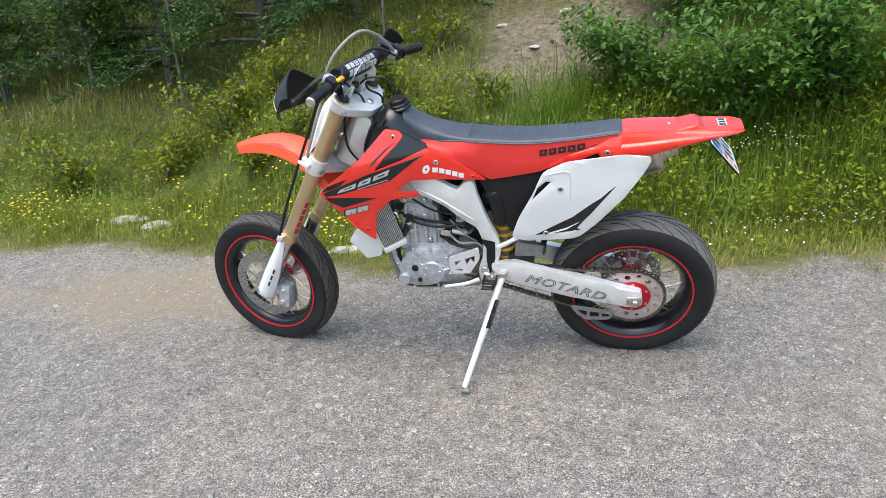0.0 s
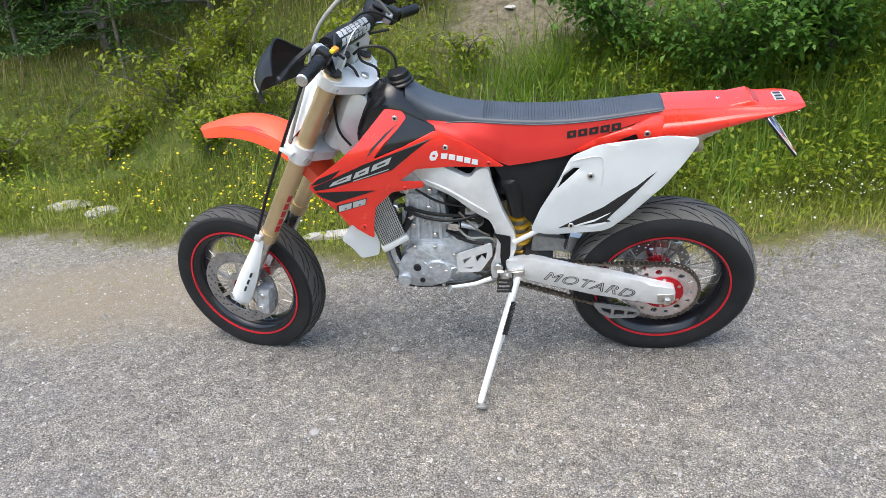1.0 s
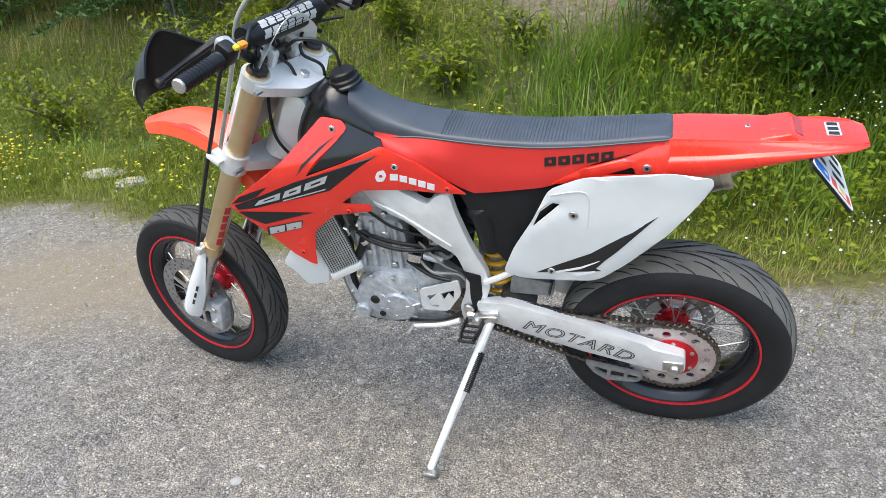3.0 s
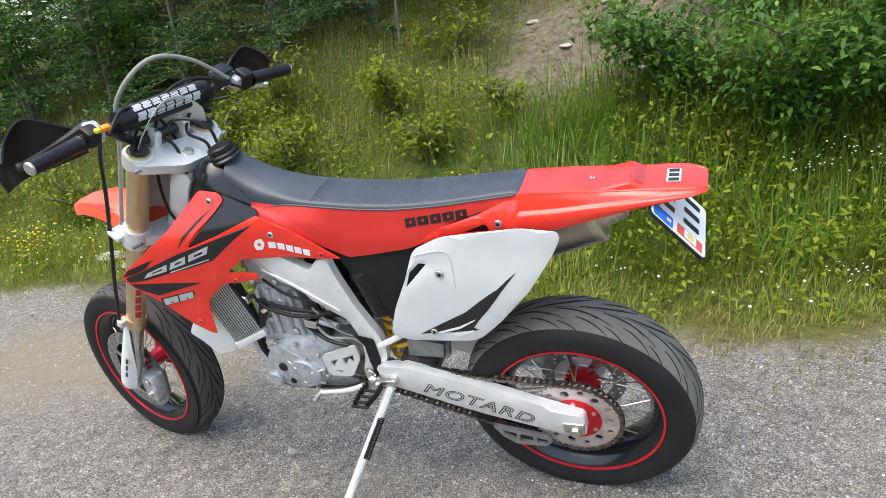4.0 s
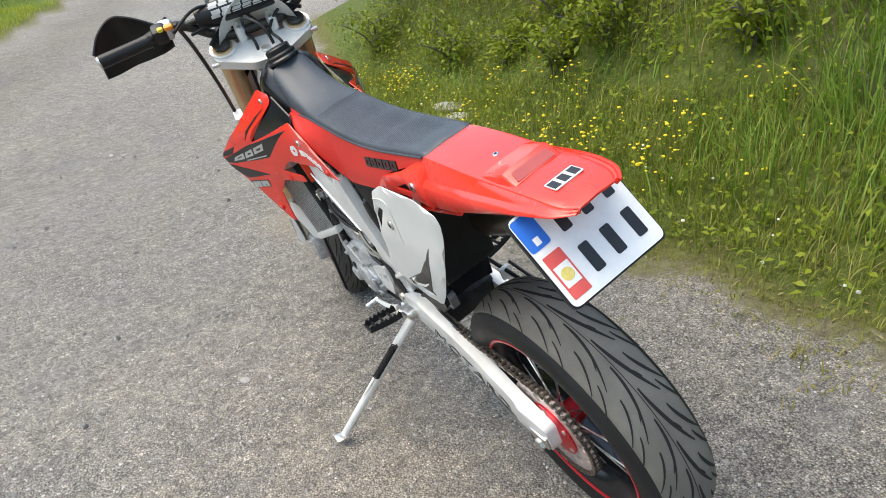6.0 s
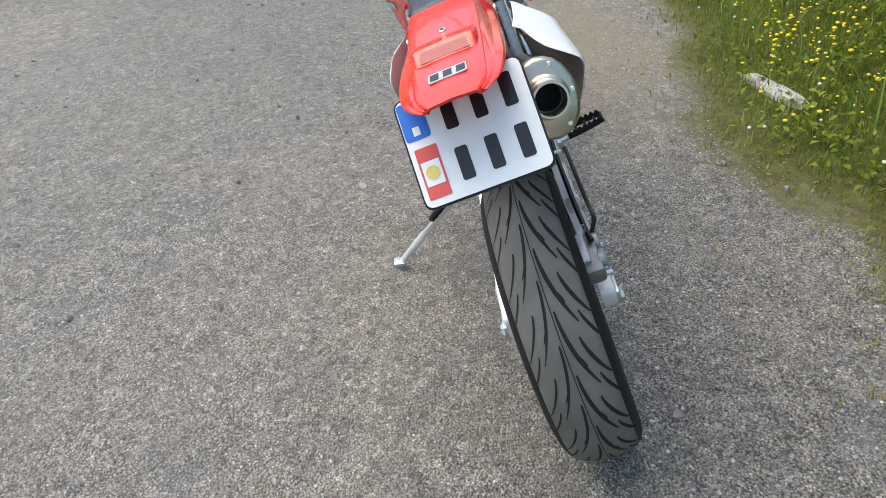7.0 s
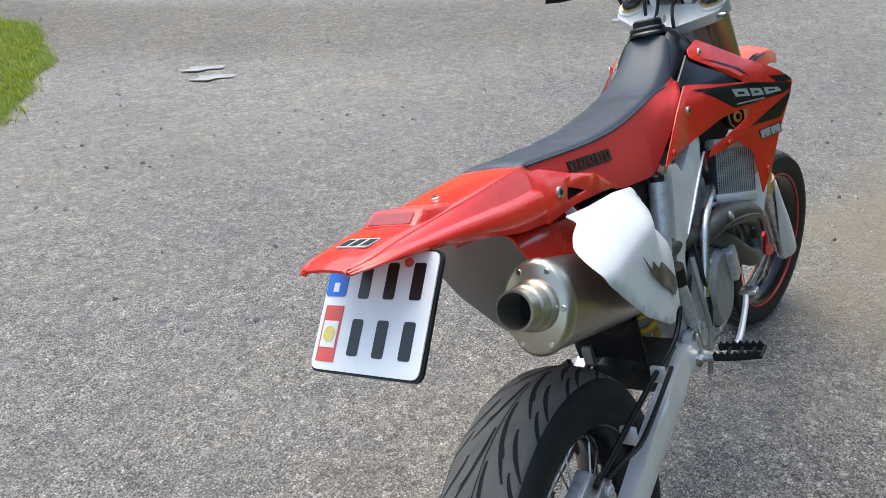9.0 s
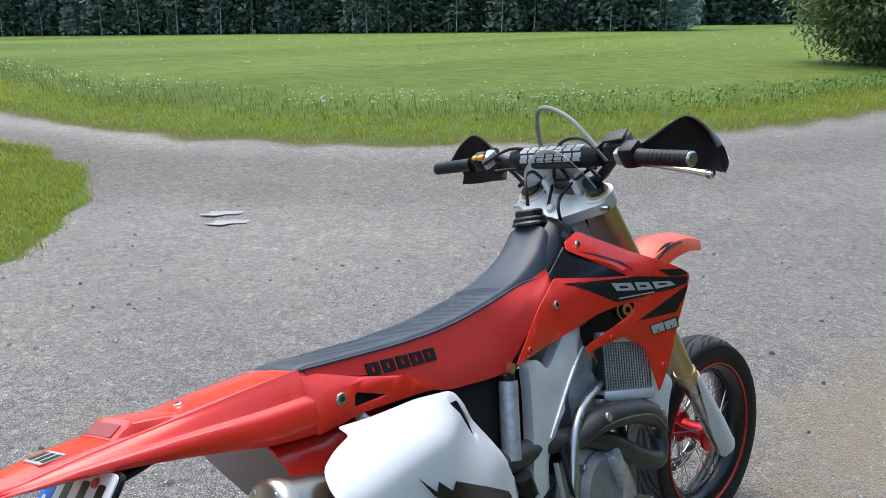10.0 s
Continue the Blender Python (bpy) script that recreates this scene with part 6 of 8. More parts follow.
for s in (1, -1):
    fpart("fork_tube", tube([(F, s * 0.105, -0.50), (F, s * 0.105, -0.30), (F, s * 0.105, 0.149)], [0.0270, 0.0285, 0.0285], 24, 2), GOLD, "gold anodised upper fork tube")
    fpart("fork_collar", tube([(F, s * 0.105, -0.525), (F, s * 0.105, -0.485)], [0.0300, 0.0305], 24, 2), GOLD)
    fpart("fork_leg", tube([(F, s * 0.105, -0.82), (F, s * 0.105, -0.50)], 0.0235, 20, 2), STEEL, "steel lower fork leg")
    guard = []
    for h, r_, wd in ((-0.836, 0.034, 1.9), (-0.822, 0.040, 2.1), (-0.77, 0.041, 2.1), (-0.70, 0.040, 2.0), (-0.62, 0.036, 1.7), (-0.515, 0.031, 1.2)):
        guard.append([(F + 0.004 + r_ * math.cos(a), s * 0.105 + r_ * math.sin(a), h) for a in [wd * (k / 6 - 0.5) * 2 + s * 0.55 for k in range(7)]])
    fpart("fork_guard", skin(guard, 4, 3, 0.003), WHITE, "white plastic fork guard")
    if s > 0:
        for k in range(3):
            a0 = radians(105)
            bm = skin([[(F + 0.004 + 0.0418 * math.cos(a0 + q), 0.105 + 0.0418 * math.sin(a0 + q), -0.665 - 0.036 * k - dh) for q in (-0.09, 0, 0.09)] for dh in (0, 0.010, 0.024)], 3, 2, 0.0006)
            fpart("guard_mark", bm, DECAL_BLACK, "dark printed block")
        for k in range(5):
            a0 = radians(150)
            bm = skin([[(F + 0.0292 * math.cos(a0 + q), 0.105 + 0.0292 * math.sin(a0 + q), -0.30 - 0.034 * k - dh) for q in (-0.28, 0, 0.28)] for dh in (0, 0.012, 0.026)], 3, 2, 0.0006)
            fpart("fork_mark", bm, RED_TAPE, "red printed block")
    fpart("axle_lug", rbox((0.06, 0.034, 0.075), pose(F + 0.018, s * 0.100, AX_H + 0.005), 0.012), ALU, "silver axle lug")
    fpart("axle_end", disc((AX_F, s * 0.112, AX_H), (0, s, 0), 0.014, 0.012, 12, bevel=0.002), STEEL)
    fpart("fork_cap", disc((F, s * 0.105, 0.149), (0, 0, 1), 0.024, 0.010, 8, bevel=0.002), ENGINE_DARK)
    for h0, h1, lab in ((0.109, 0.143, "upper_clamp"), (-0.165, -0.105, "lower_clamp")):
        fpart("clamp_ring", tube([(F, s * 0.105, h0), (F, s * 0.105, h1)], 0.0375, 24, 1), ALU)
        fpart("clamp_bolt", tube([(F - 0.035, s * 0.120, (h0 + h1) / 2), (F - 0.035, s * 0.150, (h0 + h1) / 2)], 0.006, 8, 1), STEEL)
tc_o = fillet([(-0.035, -0.04), (-0.035, 0.04), (F - 0.035, 0.138), (F + 0.015, 0.135), (F + 0.005, 0.06), (F - 0.005, -0.06), (F + 0.015, -0.135), (F - 0.035, -0.138)], 0.015)


def slab(o, z0, z1):
    b_ = plate(o, z0, z1 - z0, fine=0.04)
    return moved(b_, Matrix(((1, 0, 0, 0), (0, 0, 1, 0), (0, 1, 0, 0), (0, 0, 0, 1))))


fpart("upper_clamp", slab(tc_o, 0.112, 0.138), ALU, "silver upper triple clamp")
fpart("lower_clamp", slab([(x * 0.8 + 0.008, y * 0.86) for x, y in tc_o], -0.150, -0.118), ALU, "silver lower triple clamp")
fpart("stem_nut", disc((0, 0, 0.138), (0, 0, 1), 0.013, 0.010, 6, bevel=0.002), STEEL)
part("head_tube", moved(tube([(-0.002, 0, -0.11), (-0.002, 0, 0.095)], 0.042, 20, 1), MS), ALU, bike, "cast aluminium steering head")
part("head_gusset", plate(fillet([(-1.03, 0.84), (-1.06, 0.90), (-0.98, 1.06), (-0.935, 1.055), (-0.93, 0.96), (-0.965, 0.88)], 0.02), -0.058, 0.116, fine=0.04, edge=0.012), ALU, bike, "cast aluminium steering head sides")
for s in (1, -1):
    fpart("bar_clamp", rbox((0.044, 0.026, 0.056), pose(0.077, s * 0.045, 0.153), 0.010), ALU, "silver handlebar clamp")
    for dx in (-0.014, 0.014):
        fpart("clamp_screw", disc((0.079 + dx, s * 0.045, 0.179), (0, 0, 1), 0.005, 0.006, 8), STEEL)
BAR = [(0.030 - 0.055, 0.385, 0.262), (0.030 - 0.03, 0.26, 0.258), (0.030, 0.185, 0.245), (0.026, 0.115, 0.190), (0.022, 0.07, 0.170), (0.022, 0, 0.168)]
BAR = BAR + [(x, -y, z) for x, y, z in BAR[-2::-1]]
bpart("handlebar", tube(BAR, 0.0125, 14, 6), ENGINE_DARK, "grey metal handlebar")
bpart("crossbar", tube([(0.030, 0.175, 0.240), (0.032, 0, 0.240), (0.030, -0.175, 0.240)], 0.008, 10, 3), ENGINE_DARK)
padp = bpart("bar_pad", tube([(0.032, 0.125, 0.242), (0.032, 0.118, 0.242), (0.032, -0.118, 0.242), (0.032, -0.125, 0.242)], [0.020, 0.028, 0.028, 0.020], 20, 3), BLACK, "round black bar pad with white printing", sharp=50)
for a0 in (150, 100):
    for k in range(7):
        y0 = 0.095 - 0.028 * k
        strip = bmesh.new()
        grid = []
        for yy in (y0, y0 - 0.008, y0 - 0.023):
            grid.append([strip.verts.new((0.032 + 0.0288 * math.cos(radians(a)), yy + (0.004 if a > a0 else 0), 0.242 + 0.0288 * math.sin(radians(a)))) for a in range(a0 - 20, a0 + 21, 4)])
        for p, q in zip(grid, grid[1:]):
            for i in range(len(p) - 1):
                strip.faces.new((p[i], p[i + 1], q[i + 1], q[i]))
        bmesh.ops.solidify(strip, geom=strip.faces[:], thickness=0.0006)
        bpart("pad_bar", strip, DECAL_WHITE, "", padp)
for s in (1, -1):
    g0, g1 = Vector((-0.006, s * 0.262, 0.258)), Vector((-0.026, s * 0.390, 0.262))
    grip = bpart("grip", tube([g0, g0.lerp(g1, 0.05), g0.lerp(g1, 0.5), g1], [0.022, 0.0175, 0.0165, 0.0170], 16, 4), BLACK, "black rubber grip")
    rb = bmesh.new()
    for k in range(8):
        p = g0.lerp(g1, 0.25 + 0.085 * k)
        d_ = (g1 - g0).normalized()
        tube([p, p + d_ * 0.004], 0.0174, 14, 1, rb)
    bpart("grip_rib", rb, BLACK, "", grip)
    bpart("bar_end", disc(g1, g1 - g0, 0.0155, 0.006, 16, bevel=0.003), STEEL, "", grip)
    bpart("perch", rbox((0.05, 0.035, 0.035), pose(0.012, s * 0.215, 0.258, 0, 0, s * -8), 0.008), ENGINE, "grey lever perch")
    up_ = 0.030 if s > 0 else -0.010
    lev = [(0.040, s * 0.205, 0.235 + up_), (0.050, s * 0.255, 0.205 + up_), (0.046, s * 0.31, 0.194 + up_), (0.034, s * 0.372, 0.190 + up_)]
    # left lever coloured dark to fit the camera's view, where its guard hides it
    bpart("lever", tube(lev, [0.009, 0.008, 0.0065, 0.0075], 8, 5), CHROME if s < 0 else ENGINE_DARK, "bright hand lever" if s < 0 else "hand lever coloured dark to stay unseen behind its guard")
    bpart("lever_ball", rbox((0.02, 0.02, 0.018), pose(0.033, s * 0.376, 0.190 + up_), 0.007, 3), CHROME if s < 0 else ENGINE_DARK)
    gr = []
    for y0, f_, z0, z1 in ((0.215, 0.046, 0.215, 0.250), (0.248, 0.082, 0.178, 0.256), (0.295, 0.106, 0.156, 0.276), (0.335, 0.110, 0.152, 0.286), (0.380, 0.088, 0.160, 0.268), (0.410, 0.055, 0.182, 0.240)):
        z0 -= 0.022 if s > 0 else 0.0
        zm = (z0 + z1) / 2
        gr.append([(f_ - 0.022, s * y0, z0), (f_, s * y0, zm - 0.02), (f_ + 0.002, s * y0, zm + 0.02), (f_ - 0.015, s * y0, z1)])
    hg = bpart("lever_guard", skin(gr, 5, 3, 0.004), BLACK, "black plastic lever guard")
    bpart("guard_stripe", skin([[(p[1][0] + 0.003, p[1][1] + s * 0.002, p[1][2] - 0.002), (p[1][0] + 0.004, p[1][1] + s * 0.002, p[1][2] + 0.004)] for p in gr[1:]], 5, 1, 0.001), DECAL_GREY, "grey stripe", hg)
bpart("switch_block", rbox((0.04, 0.036, 0.042), pose(0.0, 0.232, 0.262), 0.008), BLACK, "black switch block")
bpart("switch", rbox((0.015, 0.022, 0.012), pose(-0.014, 0.205, 0.283), 0.003), AMBER, "orange switch")
bpart("switch", rbox((0.012, 0.014, 0.010), pose(-0.016, 0.226, 0.285), 0.003), surface("yellow_switch", (0.7, 0.55, 0.02), (0.75, 0.6, 0.03), 0.4), "yellow switch")
bpart("throttle_housing", rbox((0.045, 0.040, 0.052), pose(0.0, -0.240, 0.262), 0.010), BLACK, "black throttle housing")
bpart("master_cylinder", rbox((0.05, 0.055, 0.030), pose(0.032, -0.190, 0.266, 0, 0, 10), 0.006), ENGINE_DARK, "grey brake master cylinder")
bpart("reservoir_lid", rbox((0.040, 0.050, 0.006), pose(0.032, -0.190, 0.289, 0, 0, 10), 0.002), BLACK)
# cables
for pts, r_, mm, lab in (([(0.03, 0.16, 0.235), (0.075, 0.10, 0.205), (0.085, 0.05, 0.165), (0.03, 0.02, 0.150), (-0.03, 0.03, 0.10)], 0.0042, BLACK, "black switch cable"),
                         ([(0.03, -0.16, 0.235), (0.080, -0.09, 0.195), (0.040, -0.03, 0.165), (-0.02, -0.045, 0.155), (-0.045, -0.05, 0.06)], 0.0042, BLACK, "black switch cable"),
                         ([(0.05, 0.13, 0.17), (0.105, 0.06, 0.185), (0.110, -0.05, 0.185), (0.06, -0.13, 0.18)], 0.0055, BLACK, "black cable across the clamps"),
                         ([(0.05, -0.17, 0.275), (0.10, -0.08, 0.330), (0.13, 0.02, 0.340), (0.15, 0.09, 0.24), (0.13, 0.10, 0.10), (0.10, 0.12, -0.12)], 0.0055, HOSE, "pale brake hose looping over the bars"),
                         ([(0.03, -0.20, 0.25), (0.09, -0.10, 0.275), (0.10, 0.0, 0.24), (0.06, 0.05, 0.10), (0.0, 0.06, -0.02), (-0.06, 0.05, -0.06)], 0.004, BLACK, "black throttle cable"),
                         ([(0.04, 0.20, 0.25), (0.09, 0.12, 0.26), (0.10, 0.02, 0.20), (0.05, -0.04, 0.08), (-0.03, -0.05, -0.04)], 0.004, BLACK, "black clutch cable"),
                         ([(0.075, 0.19, 0.25), (0.105, 0.175, 0.14), (0.108, 0.160, 0.0), (0.106, 0.152, -0.14), (0.098, 0.148, -0.32), (0.082, 0.145, -0.50)], 0.0055, BLACK, "thick black front brake line along the fork")):
    fpart("cable", tube(pts, r_, 8, 8), mm, lab)
fpart("line_clip", rbox((0.045, 0.045, 0.016), pose(0.088, 0.138, -0.135), 0.005), WHITE)
fpart("line_clip", rbox((0.024, 0.03, 0.03), pose(0.076, 0.138, -0.505), 0.006), ALU)
# caliper
cf = fpart("front_caliper", rbox((0.055, 0.060, 0.115), pose(F - 0.070, 0.075, AX_H + 0.035, 0, 20, 0), 0.012), ENGINE, "cast front brake caliper")
for h_ in (-0.025, 0.03):
    fpart("caliper_bolt", disc((F - 0.070 + h_ * 0.3, 0.104, AX_H + 0.035 + h_), (0, 1, 0), 0.011, 0.010, 12, bevel=0.002), CHROME, "", cf)
fpart("caliper_foot", rbox((0.06, 0.02, 0.05), pose(F - 0.03, 0.085, AX_H + 0.04), 0.006), ALU, "", cf)
# number board with the lamp, and the front fender
BOARD = [(-0.060, -0.20), (-0.120, -0.06), (-0.130, 0.10), (-0.090, 0.215), (-0.03, 0.262), (0.03, 0.262), (0.090, 0.215), (0.130, 0.10), (0.120, -0.06), (0.060, -0.20)]
bb = plate(fillet(BOARD, 0.02), lambda x, z: -(0.150 - 4.5 * x * x - 0.35 * max(0, z - 0.05)), 0.004, fine=0.03, edge=0.003)
fpart("number_board", moved(bb, Matrix(((0, -1, 0, 0), (1, 0, 0, 0), (0, 0, 1, 0), (0, 0, 0, 1)))), WHITE, "white plastic front number board")
fpart("board_arm", tube([(F + 0.03, 0.08, 0.0), (0.12, 0.06, 0.0)], 0.006, 8, 1), BLACK)
FEN = []
for f_, h_, wd, dr in ((-0.17, -0.30, 0.050, 0.030), (-0.06, -0.235, 0.066, 0.035), (0.04, -0.190, 0.074, 0.038), (0.15, -0.165, 0.076, 0.040), (0.25, -0.185, 0.074, 0.036), (0.34, -0.240, 0.066, 0.028), (0.41, -0.315, 0.046, 0.014), (0.435, -0.345, 0.020, 0.004)):
    FEN.append([(f_ - 0.02, -wd, h_ - dr - 0.012), (f_, -wd * 0.85, h_ - dr * 0.35), (f_ + 0.004, -wd * 0.35, h_), (f_ + 0.006, 0, h_ + 0.004), (f_ + 0.004, wd * 0.35, h_), (f_, wd * 0.85, h_ - dr * 0.35), (f_ - 0.02, wd, h_ - dr - 0.012)])
ff = fpart("front_fender", skin(FEN, 5, 2, 0.004), ORANGE, "orange-red plastic front fender with a pointed beak")
for s in (-1, 1):
    vent = skin([[(0.18, s * 0.070, -0.190), (0.18, s * 0.060, -0.178)], [(0.25, s * 0.068, -0.205), (0.25, s * 0.058, -0.190)], [(0.31, s * 0.064, -0.236), (0.31, s * 0.060, -0.232)]], 3, 1, 0.002)
    fpart("fender_vent", vent, BLACK if s < 0 else SEAT_RED, "", ff)

# ---------------------------------------------------------------- plants and stones
rng = np.random.default_rng(7)


def plant_material(name, stops, rough=0.55, through=0.35):
    """Leaf or blade: each island takes its own tone; a part of the light comes through."""
    m, n, l, b = shader(name)
    geo = n.new("ShaderNodeNewGeometry")
    r = ramp(n, l, geo.outputs["Random Per Island"], stops)
    big = noise_at(n, l, 1.7, 3)
    col = mixed(n, l, big.outputs["Fac"], r.outputs[0], [c * 0.62 for c in stops[len(stops) // 2][1]])
    l.new(col, b.inputs["Base Color"])
    b.inputs["Roughness"].default_value = rough
    b.inputs["Specular IOR Level"].default_value = 0.3
    tr = n.new("ShaderNodeBsdfTranslucent")
    l.new(col, tr.inputs["Color"])
    mx = n.new("ShaderNodeMixShader")
    mx.inputs[0].default_value = through
    l.new(b.outputs[0], mx.inputs[1])
    l.new(tr.outputs[0], mx.inputs[2])
    l.new(mx.outputs[0], n["Material Output"].inputs["Surface"])
    return m


LUSH = plant_material("lush_grass", [(0.0, (0.062, 0.145, 0.011)), (0.5, (0.132, 0.250, 0.020)), (0.85, (0.235, 0.36, 0.042)), (1.0, (0.48, 0.50, 0.15))], 0.5, 0.42)
MEADOW = plant_material("verge_grass", [(0.0, (0.085, 0.135, 0.012)), (0.5, (0.215, 0.270, 0.028)), (0.8, (0.36, 0.385, 0.068)), (1.0, (0.56, 0.50, 0.21))], 0.55, 0.4)
DRY = plant_material("dry_grass", [(0.0, (0.10, 0.13, 0.016)), (0.35, (0.24, 0.25, 0.045)), (0.7, (0.37, 0.31, 0.11)), (1.0, (0.52, 0.43, 0.22))])
SHRUB = plant_material("shrub_leaf", [(0.0, (0.028, 0.090, 0.014)), (0.5, (0.070, 0.172, 0.026)), (0.85, (0.135, 0.270, 0.040)), (1.0, (0.29, 0.43, 0.09))], 0.42, 0.38)
PALE_LEAF = plant_material("young_leaf", [(0.0, (0.064, 0.115, 0.006)), (0.5, (0.20, 0.265, 0.013)), (1.0, (0.42, 0.45, 0.04))], 0.5, 0.4)
NEEDLE = plant_material("conifer_needles", [(0.0, (0.012, 0.040, 0.012)), (0.5, (0.030, 0.080, 0.020)), (0.85, (0.07, 0.14, 0.028)), (1.0, (0.17, 0.22, 0.045))], 0.55, 0.2)
# far leaves hold the distance haze in their colour, paler and bluer
HAZED_LEAF = plant_material("hazed_wood_leaf", [(0.0, (0.19, 0.28, 0.235)), (0.5, (0.27, 0.38, 0.31)), (1.0, (0.36, 0.48, 0.38))], 0.7, 0.75)
WILLOW = plant_material("willow_leaf", [(0.0, (0.12, 0.18, 0.08)), (0.5, (0.225, 0.29, 0.135)), (1.0, (0.33, 0.39, 0.205))], 0.5, 0.65)
FIELD = plant_material("field_grass", [(0.0, (0.11, 0.16, 0.028)), (0.5, (0.165, 0.235, 0.045)), (1.0, (0.26, 0.31, 0.08))])
ROADSIDE = plant_material("roadside_grass", [(0.0, (0.17, 0.23, 0.016)), (0.5, (0.32, 0.39, 0.028)), (0.85, (0.46, 0.49, 0.055)), (1.0, (0.50, 0.47, 0.11))], 0.6, 0.4)
YELLOW = surface("yellow_petal", (0.80, 0.55, 0.01), (0.85, 0.65, 0.03), 0.6, 0, 40, 0, 500)
PETAL = surface("white_petal", (0.70, 0.70, 0.62), (0.80, 0.80, 0.74), 0.7, 0, 40, 0, 500)
BARK = surface("grey_bark", (0.07, 0.06, 0.05), (0.16, 0.145, 0.12), 0.85, 0, 20, 0.8, 90, 0.1, (0.10, 0.12, 0.06), 0.3, depth=0.01)
BIRCH = surface("birch_bark", (0.45, 0.44, 0.42), (0.60, 0.59, 0.56), 0.7, 0, 8, 0.3, 60, 0.1, (0.06, 0.06, 0.05), 0.4)
PALE_STONE = surface("pale_stone", (0.34, 0.32, 0.29), (0.48, 0.46, 0.42), 0.85, 0, 14, 0.8, 160, 0.08, (0.25, 0.22, 0.18), 0.3, depth=0.006)


def from_arrays(name, V, quads_or_tris, material, label="", category="", kind="stuff", parent=None):
    me = bpy.data.meshes.new(name)
    V = np.asarray(V, dtype=np.float32).reshape(-1, 3)
    Fc = np.asarray(quads_or_tris, dtype=np.int32)
    k = Fc.shape[1]
    me.vertices.add(len(V))
    me.vertices.foreach_set("co", V.ravel())
    me.loops.add(Fc.size)
    me.loops.foreach_set("vertex_index", Fc.ravel())
    me.polygons.add(len(Fc))
    me.polygons.foreach_set("loop_start", np.arange(0, Fc.size, k, dtype=np.int32))
    me.update(calc_edges=True)
    me.validate()
    me.materials.append(material)
    ob = new(name, me)
    if parent:
        ob.parent = parent
    return tagged(ob, label, category, kind=kind if not parent else "")


def blade_mesh(P, h, w, bend, name, material, label, category="grass", parent=None):
    """Blades of grass: three bent pieces each, tapering to a tip."""
    N = len(P)
    a = np.array([5.0 * noise.noise((p[0] * 1.9, p[1] * 1.9, 33.0)) for p in P]) + rng.normal(0, 1.1, N)
    lean = rng.uniform(0.1, 1.0, N) * bend
    d = np.stack([np.cos(a), np.sin(a), np.zeros(N)], 1)
    s = np.stack([-np.sin(a), np.cos(a), np.zeros(N)], 1)
    V = np.zeros((N, 7, 3))
    for i, (t, ww) in enumerate(((0, 1.0), (0.38, 0.9), (0.74, 0.6))):
        c = P + d * (h * lean * t ** 1.8)[:, None] + np.array([0, 0, 1]) * (h * t * (1 - 0.25 * lean * t))[:, None]
        V[:, 2 * i] = c - s * (w * ww * 0.5)[:, None]
        V[:, 2 * i + 1] = c + s * (w * ww * 0.5)[:, None]
    V[:, 6] = P + d * (h * lean)[:, None] + np.array([0, 0, 1]) * (h * (1 - 0.25 * lean))[:, None]
    tri = np.array([(0, 1, 3), (0, 3, 2), (2, 3, 5), (2, 5, 4), (4, 5, 6)])
    Fc = (np.arange(N)[:, None, None] * 7 + tri[None]).reshape(-1, 3)
    return from_arrays(name, V, Fc, material, label, category, parent=parent)


def leaf_mesh(C, size, droop, name, material, label, category="leaves", parent=None, aspect=0.55):
    """Leaves: folded along the middle, six corners each, pointing away from nothing in particular."""
    N = len(C)
    a = rng.uniform(0, 2 * math.pi, N)
    el = rng.normal(-droop, 0.45, N)
    d = np.stack([np.cos(a) * np.cos(el), np.sin(a) * np.cos(el), np.sin(el)], 1)
    s = np.stack([-np.sin(a), np.cos(a), rng.uniform(-0.5, 0.5, N)], 1)
    s /= np.linalg.norm(s, axis=1)[:, None]
    u = np.cross(d, s)
    L, w = size[:, None], size[:, None] * aspect * 0.5
    V = np.zeros((N, 6, 3))
    V[:, 0] = C
    V[:, 1] = C + d * L * 0.45 - s * w + u * w * 0.35
    V[:, 2] = C + d * L * 0.45 + s * w + u * w * 0.35
    V[:, 3] = C + d * L * 0.5
    V[:, 4] = C + d * L - u * L * 0.12
    V[:, 5] = C + d * L * 0.75 + u * 0
    q = np.array([(0, 3, 4, 1), (0, 2, 4, 3)])
    Fc = (np.arange(N)[:, None, None] * 6 + q[None]).reshape(-1, 4)
    return from_arrays(name, V, Fc, material, label, category, parent=parent)


def scatter(n_, x0, x1, y0, y1, keep):
    """Points on the ground in a box, each kept with the chance keep(x, y)."""
    out = []
    X, Y, R = rng.uniform(x0, x1, n_), rng.uniform(y0, y1, n_), rng.uniform(0, 1, n_)
    for x, y, r in zip(X, Y, R):
        if r < keep(x, y):
            out.append((x, y, height(x, y) - 0.004))
    return np.array(out) if out else np.zeros((0, 3))


def clump(x, y, f=1.6):
    return 0.5 + 0.9 * noise.noise((x * f, y * f, 21.0))


# bigger stones lying about the lot
P = scatter(900, -6.0, 3.4, -6.0, 0.9, lambda x, y: 1.0 if y < verge(x) + 0.1 else 0.0)
sb_ = bmesh.new()
for x, y, z in P:
    k = 0.006 + 0.016 * rng.uniform() ** 3
    bmesh.ops.create_icosphere(sb_, subdivisions=1, radius=k, matrix=pose(x, y, z + k * 0.3, rng.uniform(0, 90), rng.uniform(0, 90), rng.uniform(0, 180)) @ Matrix.Diagonal((1, rng.uniform(0.6, 0.9), rng.uniform(0.4, 0.7), 1)))
